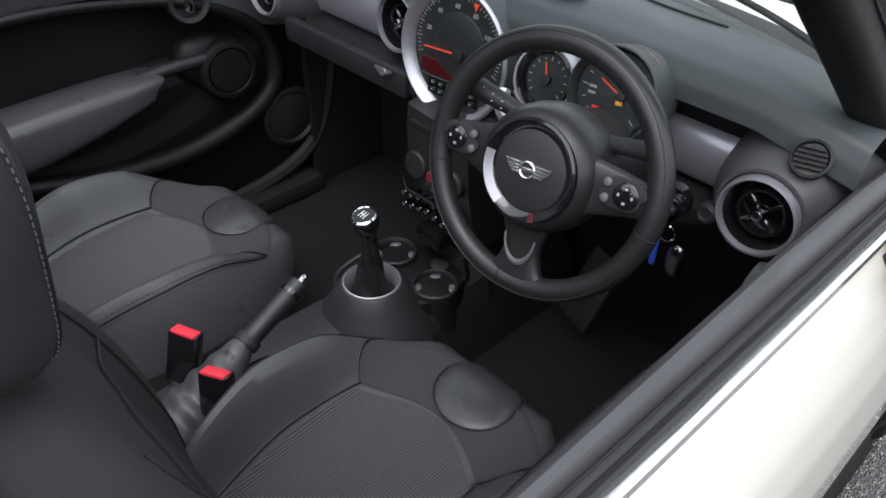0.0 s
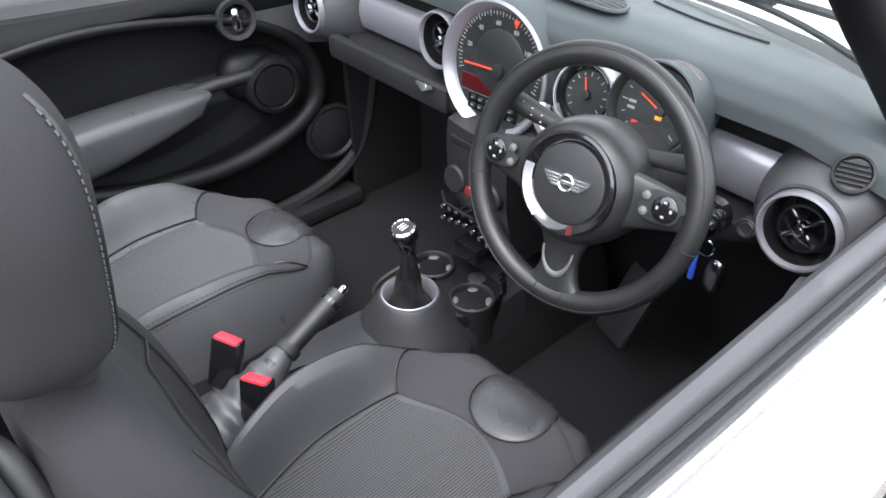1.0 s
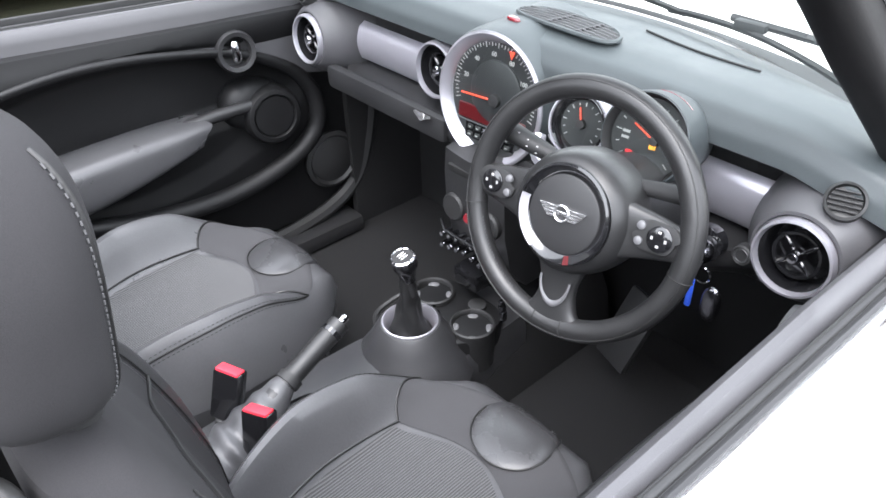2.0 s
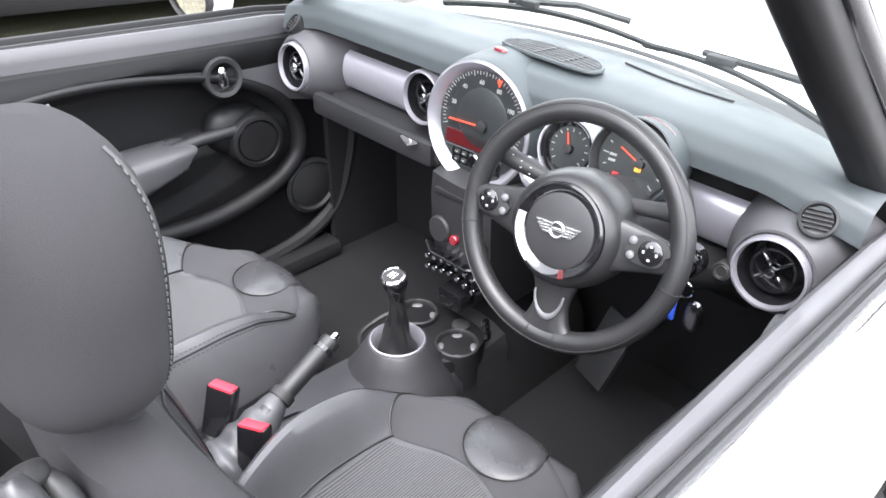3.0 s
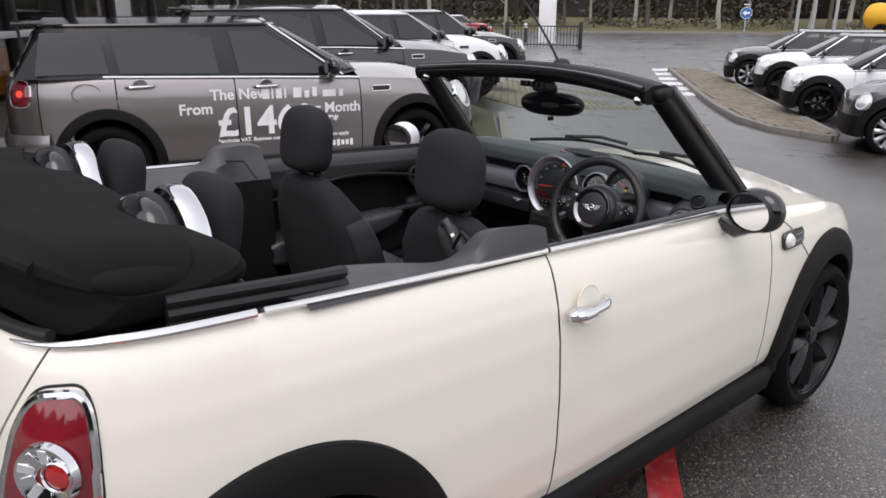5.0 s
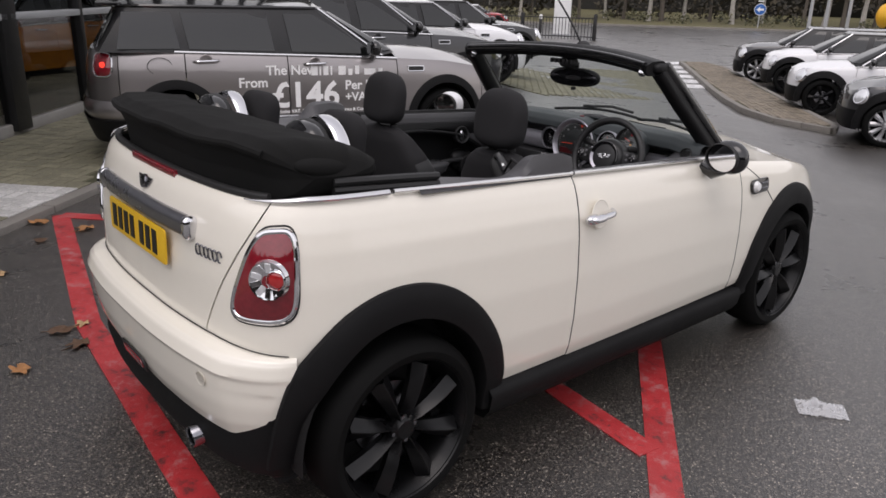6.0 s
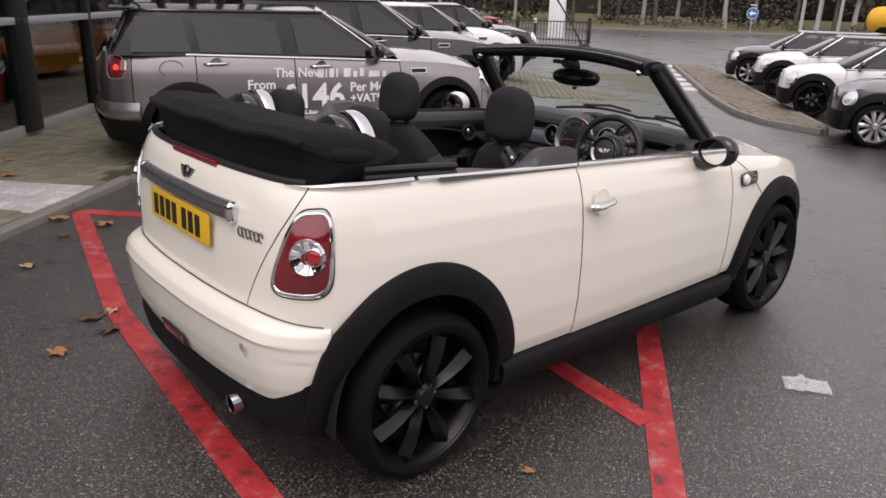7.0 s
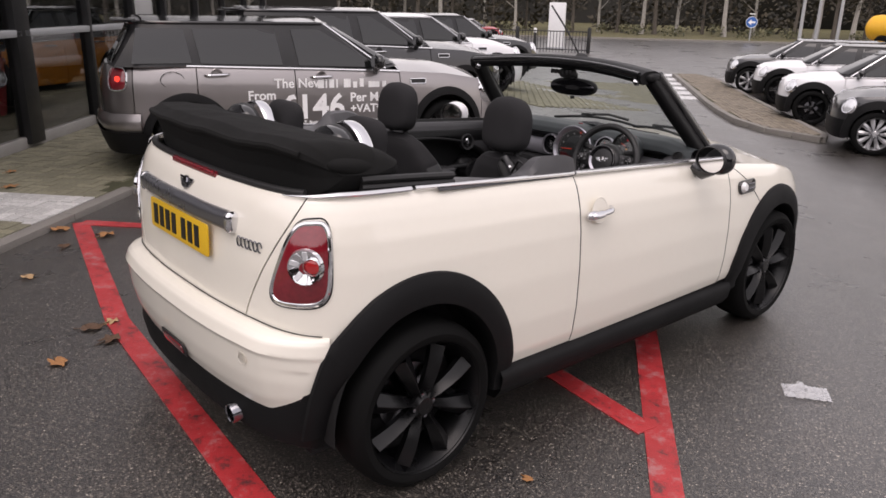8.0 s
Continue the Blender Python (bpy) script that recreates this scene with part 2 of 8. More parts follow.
def block_stone(name, colour, moss=0.0):
    """Paving blocks: each its own tone, with grime."""
    m, n, l, b = nodes_of(name)
    v = coords(n, l)
    oi = n.new("ShaderNodeObjectInfo")
    geo = n.new("ShaderNodeNewGeometry")
    add = n.new("ShaderNodeMath")
    add.operation = "ADD"
    l.new(oi.outputs["Random"], add.inputs[0])
    l.new(geo.outputs["Random Per Island"], add.inputs[1])
    fr = n.new("ShaderNodeMath")
    fr.operation = "FRACT"
    l.new(add.outputs[0], fr.inputs[0])
    tone = ramp(n, l, fr.outputs[0], [(0.0, tuple(c * 0.8 for c in colour)), (1.0, tuple(c * 1.2 for c in colour))])
    g = noise_tex(n, l, v, 60, 5)
    mul = n.new("ShaderNodeMixRGB")
    mul.blend_type, mul.inputs[0].default_value = "MULTIPLY", 0.7
    l.new(tone, mul.inputs[1])
    l.new(ramp(n, l, g, [(0.3, 0.5), (0.7, 1.25)]), mul.inputs[2])
    l.new(mul.outputs[0], b.inputs["Base Color"])
    b.inputs["Roughness"].default_value = 0.75
    bump(n, l, g, 0.4, 0.003, b)
    return m


def leafy(name, dark, light):
    m, n, l, b = nodes_of(name)
    geo = n.new("ShaderNodeNewGeometry")
    l.new(ramp(n, l, geo.outputs["Random Per Island"], [(0.0, dark), (1.0, light)]), b.inputs["Base Color"])
    b.inputs["Roughness"].default_value = 0.7
    return m


M_ASPHALT = asphalt()
M_REDLINE = worn_paint("red_road_paint", (0.45, 0.036, 0.040))
M_WHITELINE = worn_paint("white_road_paint", (0.74, 0.74, 0.74))
M_BLOCK = block_stone("olive_paving_block", (0.21, 0.197, 0.135))
M_BLOCKBROWN = block_stone("brown_paving_block", (0.215, 0.18, 0.135))
M_BLOCKPALE = block_stone("pale_tactile_block", (0.55, 0.54, 0.52))
M_JOINT = surface("mossy_joint", (0.06, 0.06, 0.03), 0.95, vary=0.4, grain=60, relief=0.5)
M_VERGE = surface("grass_and_leaf_litter", (0.11, 0.10, 0.045), 0.95, vary=0.45, grain=30, big=0.7, relief=0.8, dist=0.03)
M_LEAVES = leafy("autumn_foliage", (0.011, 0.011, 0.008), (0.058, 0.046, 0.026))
M_IVY = leafy("low_shrub_foliage", (0.02, 0.028, 0.012), (0.12, 0.11, 0.05))
M_TINTSHOP = pane("showroom_glass", (0.72, 0.73, 0.73), 0.01, 1.7)
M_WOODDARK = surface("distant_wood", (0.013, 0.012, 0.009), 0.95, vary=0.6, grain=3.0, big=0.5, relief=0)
M_DIMMIRROR = surface("dimmed_mirror", (0.11, 0.11, 0.12), 0.22, 1.0, 0.02, relief=0, rvary=0.005)


def film_material():
    m, n, l, b = nodes_of("clear_film")
    b.inputs["Base Color"].default_value = (0.75, 0.76, 0.78, 1)
    b.inputs["Roughness"].default_value = 0.15
    tr, mx = n.new("ShaderNodeBsdfTransparent"), n.new("ShaderNodeMixShader")
    mx.inputs["Fac"].default_value = 0.5
    l.new(tr.outputs[0], mx.inputs[1])
    l.new(b.outputs[0], mx.inputs[2])
    l.new(mx.outputs[0], n["Material Output"].inputs["Surface"])
    return m


M_FILM = film_material()
M_BOLSTER = surface("smooth_black_leather", (0.021, 0.021, 0.022), 0.45, grain=260, relief=0.25, big=9, rvary=0.08)
M_PILLAR = surface("matt_black_pillar", (0.006, 0.006, 0.0065), 0.55, grain=500, relief=0.2, spec=0.3)
M_REARCLOTH = surface("dark_grey_cloth", (0.045, 0.044, 0.047), 0.95, grain=900, relief=0.4, vary=0.3)
M_DIALINK = surface("dim_dial_print", (0.36, 0.35, 0.35), 0.6, vary=0.05, relief=0)
M_BADGE = surface("satin_bright_metal", (0.72, 0.72, 0.73), 0.2, 0.9, 0.05, relief=0)

# ---------------------------------------------------------------- mesh helpers
def part(name, bm, material, parent, label="", smooth=True, angle=38):
    me = bpy.data.meshes.new(name)
    bmesh.ops.recalc_face_normals(bm, faces=bm.faces)
    bm.to_mesh(me)
    bm.free()
    if smooth:
        me.shade_smooth()
        me.set_sharp_from_angle(angle=radians(angle))
    me.materials.append(material)
    ob = new(name, me)
    if parent:
        ob.parent = parent
    if label:
        ob["label"] = label
    return ob


def shared(name, me, parent, m):
    """A further object on a mesh that exists already."""
    ob = new(name, me)
    ob.parent = parent
    ob.matrix_basis = m
    return ob


def thing(name, label, category, at=None, group="", kind=""):
    ob = new(name)
    ob.empty_display_size = 0.2
    if at:
        ob.matrix_basis = at
    return tagged(ob, label, category, group, kind)


def join(bm, other, m=None):
    if m is not None:
        other.transform(m)
    me = bpy.data.meshes.new("tmp")
    other.to_mesh(me)
    other.free()
    bm.from_mesh(me)
    bpy.data.meshes.remove(me)
    return bm


def box(cx, cy, cz, sx, sy, sz, bev=0.006, seg=2, m=None):
    bm = bmesh.new()
    bmesh.ops.create_cube(bm, size=1, matrix=Matrix.Translation((cx, cy, cz)) @ Matrix.Diagonal((sx, sy, sz, 1)))
    if bev:
        bmesh.ops.bevel(bm, geom=bm.edges[:], offset=min(bev, 0.45 * min(sx, sy, sz)), segments=seg, profile=0.6, affect="EDGES")
    if m is not None:
        bm.transform(m)
    return bm


def sheet(f, nu, nv, closed=False):
    """A grid of quads from f(u, v), u and v from 0 to 1; closed: in u."""
    bm = bmesh.new()
    rows = [[bm.verts.new(f(i / nu, j / nv)) for j in range(nv + 1)] for i in range(nu + (0 if closed else 1))]
    for i in range(nu):
        a, b = rows[i], rows[(i + 1) % len(rows)]
        for j in range(nv):
            bm.faces.new((a[j], b[j], b[j + 1], a[j + 1]))
    return bm


def tube(points, radius, n=10, closed=False, flat=1.0, caps=True, up=None):
    """A tube along points; radius: one, or one a point; flat: its height over its width."""
    pts = [Vector(p) for p in points]
    bm = bmesh.new()
    rings, side = [], None
    for i, p in enumerate(pts):
        a = pts[i - 1] if i or closed else pts[0]
        b = pts[(i + 1) % len(pts)] if i + 1 < len(pts) or closed else pts[-1]
        t = (b - a).normalized()
        if up is not None:
            side = t.cross(Vector(up)).normalized()
        elif side is None:
            side = t.orthogonal().normalized()
        else:
            side = (side - t * side.dot(t)).normalized()
        over = t.cross(side)
        r = radius[i] if isinstance(radius, (list, tuple)) else radius
        rings.append([bm.verts.new(p + side * (r * math.cos(k * 2 * math.pi / n)) + over * (r * flat * math.sin(k * 2 * math.pi / n))) for k in range(n)])
    for i in range(len(rings) - (0 if closed else 1)):
        a, b = rings[i], rings[(i + 1) % len(rings)]
        for k in range(n):
            bm.faces.new((a[k], a[(k + 1) % n], b[(k + 1) % n], b[k]))
    if caps and not closed:
        bm.faces.new(rings[0])
        bm.faces.new(rings[-1])
    return bm


def sweep(points, profile, up=(0, 0, 1), closed=False):
    """A closed profile of (across, up) carried along points."""
    pts = [Vector(p) for p in points]
    bm = bmesh.new()
    rings = []
    for i, p in enumerate(pts):
        a = pts[i - 1] if i or closed else pts[0]
        b = pts[(i + 1) % len(pts)] if i + 1 < len(pts) or closed else pts[-1]
        t = (b - a).normalized()
        side = t.cross(Vector(up)).normalized()
        over = side.cross(t)
        rings.append([bm.verts.new(p + side * x + over * y) for x, y in profile])
    n = len(profile)
    for i in range(len(rings) - (0 if closed else 1)):
        a, b = rings[i], rings[(i + 1) % len(rings)]
        for k in range(n):
            bm.faces.new((a[k], a[(k + 1) % n], b[(k + 1) % n], b[k]))
    if not closed:
        bm.faces.new(rings[0])
        bm.faces.new(rings[-1])
    return bm


def rounded(w, h, r, seg=3):
    """The outline of a rounded rectangle."""
    out = []
    for cx, cy, a in ((w / 2 - r, h / 2 - r, 0), (-w / 2 + r, h / 2 - r, 90), (-w / 2 + r, -h / 2 + r, 180), (w / 2 - r, -h / 2 + r, 270)):
        out += [(cx + r * math.cos(radians(a + 90 * k / seg)), cy + r * math.sin(radians(a + 90 * k / seg))) for k in range(seg + 1)]
    return out


def prism(outline, depth, bev=0.0, m=None):
    """An outline in x and y, raised along z from 0."""
    bm = bmesh.new()
    f = bm.faces.new([bm.verts.new((x, y, 0)) for x, y in outline])
    g = bmesh.ops.extrude_face_region(bm, geom=[f])
    bmesh.ops.translate(bm, vec=(0, 0, depth), verts=[v for v in g["geom"] if isinstance(v, bmesh.types.BMVert)])
    if bev:
        top = [e for e in bm.edges if all(abs(v.co.z - depth) < 1e-6 for v in e.verts)]
        bmesh.ops.bevel(bm, geom=top, offset=bev, segments=2, profile=0.6, affect="EDGES")
    if m is not None:
        bm.transform(m)
    return bm


def lathe(profile, n=32, m=None, close=True):
    """Turned round z from (radius, height)."""
    bm = bmesh.new()
    rings = [[bm.verts.new((r * math.cos(k * 2 * math.pi / n), r * math.sin(k * 2 * math.pi / n), z)) for k in range(n)] for r, z in profile]
    for a, b in zip(rings, rings[1:]):
        for k in range(n):
            bm.faces.new((a[k], a[(k + 1) % n], b[(k + 1) % n], b[k]))
    if close:
        for ring in (rings[0], rings[-1]):
            if (ring[0].co - ring[n // 2].co).length > 1e-4:
                bm.faces.new(ring)
    bmesh.ops.remove_doubles(bm, verts=bm.verts, dist=1e-6)
    if m is not None:
        bm.transform(m)
    return bm


def pillow(cx, cy, cz, sx, sy, sz, px=3.0, py=3.0, pz=3.0, n=28, m=None):
    """A soft block: a superellipsoid, one power for each axis."""
    bm = bmesh.new()
    bmesh.ops.create_icosphere(bm, subdivisions=4, radius=1)
    for v in bm.verts:
        d = v.co.normalized()
        p = px
        k = (abs(d.x) ** p + abs(d.y) ** py + abs(d.z) ** pz)
        s = k ** (-1.0 / ((p + py + pz) / 3))
        v.co = Vector((cx + d.x * s * sx / 2, cy + d.y * s * sy / 2, cz + d.z * s * sz / 2))
    if m is not None:
        bm.transform(m)
    return bm


def facing(origin, out, up=(0, 0, 1)):
    """A pose whose z axis points out and whose y axis points up."""
    z = Vector(out).normalized()
    x = Vector(up).cross(z).normalized()
    y = z.cross(x)
    return Matrix.Translation(origin) @ Matrix((x, y, z)).transposed().to_4x4()


def lettering(text, size, m, material, parent, name="lettering", depth=0.002, label="", align="LEFT"):
    cu = bpy.data.curves.new(name, "FONT")
    cu.body, cu.size, cu.extrude, cu.align_x, cu.resolution_u = text, size, depth, align, 3
    cu.offset = 0.024 * size
    tmp = new("tmp_text", cu)
    bpy.context.view_layer.update()
    me = bpy.data.meshes.new_from_object(tmp.evaluated_get(bpy.context.evaluated_depsgraph_get()))
    bpy.data.objects.remove(tmp)
    bpy.data.curves.remove(cu)
    me.transform(m)
    me.materials.clear()
    me.materials.append(material)
    ob = new(name, me)
    ob.parent = parent
    if label:
        ob["label"] = label
    return ob


def lerp(table, x):
    if x <= table[0][0]:
        return table[0][1]
    for (a, p), (b, q) in zip(table, table[1:]):
        if x <= b:
            return p + (q - p) * (x - a) / (b - a)
    return table[-1][1]


def mirrored(bm):
    bm.transform(Matrix.Diagonal((-1, 1, 1, 1)))
    bmesh.ops.reverse_faces(bm, faces=bm.faces)
    return bm


def spline(points, n=8, closed=False):
    """A smooth line through points."""
    pts = [Vector(p) for p in points]
    out, k = [], len(pts)
    for i in range(k if closed else k - 1):
        p0 = pts[i - 1] if i or closed else pts[0] * 2 - pts[1]
        p1, p2 = pts[i], pts[(i + 1) % k]
        p3 = pts[(i + 2) % k] if i + 2 < k or closed else pts[-1] * 2 - pts[-2]
        for j in range(n):
            t = j / n
            out.append(0.5 * (2 * p1 + (p2 - p0) * t + (2 * p0 - 5 * p1 + 4 * p2 - p3) * t * t + (3 * p1 - p0 - 3 * p2 + p3) * t ** 3))
    if not closed:
        out.append(pts[-1])
    return out

# ---------------------------------------------------------------- ground
def flat_poly(points, z, thick=0.0):
    bm = bmesh.new()
    f = bm.faces.new([bm.verts.new((x, y, z)) for x, y in points])
    if thick:
        g = bmesh.ops.extrude_face_region(bm, geom=[f])
        bmesh.ops.translate(bm, vec=(0, 0, thick), verts=[v for v in g["geom"] if isinstance(v, bmesh.types.BMVert)])
    return bm


LOW = -0.6  # the lane and the road lie lower than the forecourt


def fall(x, y):
    t = min(1.0, max(0.0, (y + 0.5 * x - 3.5) / 7.0))
    return LOW * t * t * (3 - 2 * t)


wide = lambda u: 400 * (2 * u - 1) * abs(2 * u - 1) ** 2
ground = part("ground", sheet(lambda u, v: (wide(u), wide(v), fall(wide(u), wide(v))), 150, 150), M_ASPHALT, None, angle=80)
tagged(ground, "wet dark asphalt forecourt reaching to the road", "ground", kind="structure")


def stripe(a, b, width, name="painted_line", z=0.004, mat=None, label="", cat="road marking"):
    """A painted line as a thin slab."""
    a, b = Vector((*a, 0)), Vector((*b, 0))
    t = (b - a).normalized()
    s = Vector((-t.y, t.x, 0)) * width / 2
    pts = [(p.x, p.y) for p in (a - s, b - s, b + s, a + s)]
    ob = part(name, flat_poly(pts, 0.001, z - 0.001), mat or M_REDLINE, None, smooth=False)
    return tagged(ob, label or "worn red painted parking line on asphalt", cat, "red parking lines" if mat is None else "crossing stripes", "structure")


stripe((-3.47, 0.02), (-1.36, -0.39), 0.12)
stripe((-1.37, -0.389), (1.6, -0.615), 0.12, z=0.0055)
stripe((-3.46, 0.03), (-1.6, 1.75), 0.12, z=0.0055)
stripe((0.20, 2.20), (2.10, -0.22), 0.12)
stripe((0.30, 1.06), (1.13, 0.94), 0.11, z=0.0055)
for k in range(6):
    far = 0.17 * (k / 5) * (1 - k / 5)
    c = Vector((-12.95, 22.47)).lerp(Vector((-8.62, 16.73)), k / 5 + far)
    s, t = Vector((0.50, 0.54)) * (0.56 - 0.018 * k), Vector((0.57, -0.78)) * (0.48 - 0.015 * k)
    pts = [(p.x, p.y) for p in (c - s - t, c + s - t, c + s + t, c - s + t)]
    ob = part("crossing_stripe", flat_poly(pts, LOW + 0.001, 0.003), M_WHITELINE, None, smooth=False)
    tagged(ob, "white painted pedestrian crossing stripe on asphalt", "road marking", "crossing stripes", "structure")

# ---------------------------------------------------------------- the open white car: shell
# y runs forward from the rear axle, x to the car's right, z up.
OUT = [(0, -0.515), (0.2, -0.512), (0.4, -0.497), (0.55, -0.472), (0.665, -0.425), (0.74, -0.35), (0.785, -0.24), (0.808, -0.08), (0.822, 0.15),
       (0.832, 0.5), (0.838, 0.9), (0.84, 1.4), (0.838, 1.9), (0.834, 2.2), (0.822, 2.5), (0.785, 2.76), (0.70, 2.94), (0.56, 3.05), (0.35, 3.105), (0.15, 3.12), (0, 3.122)]
_line = spline([(x, y, 0) for x, y in OUT], 12)
_len = [0.0]
for a, b in zip(_line, _line[1:]):
    _len.append(_len[-1] + (b - a).length)
LINE_X, LINE_Y, LINE_S = np.array([p.x for p in _line]), np.array([p.y for p in _line]), np.array(_len)
BELT = [(-0.52, 1.10), (-0.3, 1.098), (0, 1.09), (0.78, 1.045), (1.7, 0.99), (1.95, 0.955), (2.1, 0.935), (2.5, 0.885), (2.8, 0.82), (3.0, 0.76), (3.13, 0.70)]
INSET = [(0.0, 0.04), (0.12, 0.014), (0.28, 0.002), (0.5, 0.0), (0.7, 0.008), (0.82, 0.020), (0.9, 0.036), (0.95, 0.05), (0.985, 0.066), (1.0, 0.080)]


def s_at(y):
    return float(np.interp(y, LINE_Y, LINE_S))


def plan(s):
    """The plan outline's point and outward normal, s metres from the rear's middle; s below 0 is the left side."""
    q = abs(s)
    p = Vector((np.interp(q, LINE_S, LINE_X), np.interp(q, LINE_S, LINE_Y), 0))
    a = Vector((np.interp(max(q - 0.02, 0), LINE_S, LINE_X) if q > 0.02 else -np.interp(0.02 - q, LINE_S, LINE_X), np.interp(abs(q - 0.02), LINE_S, LINE_Y), 0))
    b = Vector((np.interp(q + 0.02, LINE_S, LINE_X), np.interp(q + 0.02, LINE_S, LINE_Y), 0))
    t = (b - a).normalized()
    n = Vector((t.y, -t.x, 0))
    if s < 0:
        p.x, n.x = -p.x, -n.x
    return p, n


def skin(s, z, off=0.0):
    p, n = plan(s)
    top = lerp(BELT, p.y)
    q = p + n * (off - lerp(INSET, (z - 0.30) / (top - 0.30)))
    q.z = z
    return q


ARCHES = [(-0.008, 0.306, 0.412, 0.478), (2.455, 0.306, 0.405, 0.445)]


def in_arch(p):
    return abs(p.x) > 0.55 and any(((p.y - y) / a) ** 2 + ((p.z - z) / b) ** 2 < 1 and p.z < z + b for y, z, a, b in ARCHES)


def panel(s0, s1, z0, z1, nu, nz, off=0.0, roll=0.007, gap=0.0035, cut=True):
    """A body panel on the shell with its edges turned in; bounds may be functions."""
    f = [b if callable(b) else (lambda x, b=b: b) for b in (s0, s1, z0, z1)]

    def at(a, b):
        ca, cb = min(max(a, 0), 1), min(max(b, 0), 1)
        lo, hi = f[0](cb) + gap, f[1](cb) - gap
        s = lo + (hi - lo) * ca
        y = plan(s)[0].y
        zl, zh = f[2](y) + gap, f[3](y) - gap
        o = off(y, zl + (zh - zl) * cb) if callable(off) else off
        q = skin(s, zl + (zh - zl) * cb, o)
        if a < 0 or a > 1 or b < 0 or b > 1:
            q -= plan(s)[1] * roll
        return q
    bm = bmesh.new()
    us = [-1e-9] + [i / nu for i in range(nu + 1)] + [1 + 1e-9]
    vs = [-1e-9] + [j / nz for j in range(nz + 1)] + [1 + 1e-9]
    rows = [[bm.verts.new(at(u, v)) for v in vs] for u in us]
    for i in range(len(us) - 1):
        for j in range(len(vs) - 1):
            quad = (rows[i][j], rows[i + 1][j], rows[i + 1][j + 1], rows[i][j + 1])
            if cut and in_arch(sum((v.co for v in quad), Vector()) / 4):
                continue
            bm.faces.new(quad)
    bmesh.ops.delete(bm, geom=[v for v in bm.verts if not v.link_faces], context="VERTS")
    return bm


belt_of = lambda y: lerp(BELT, y)
car = thing("convertible_car", "cream white convertible with folded black roof and black wheels", "car")

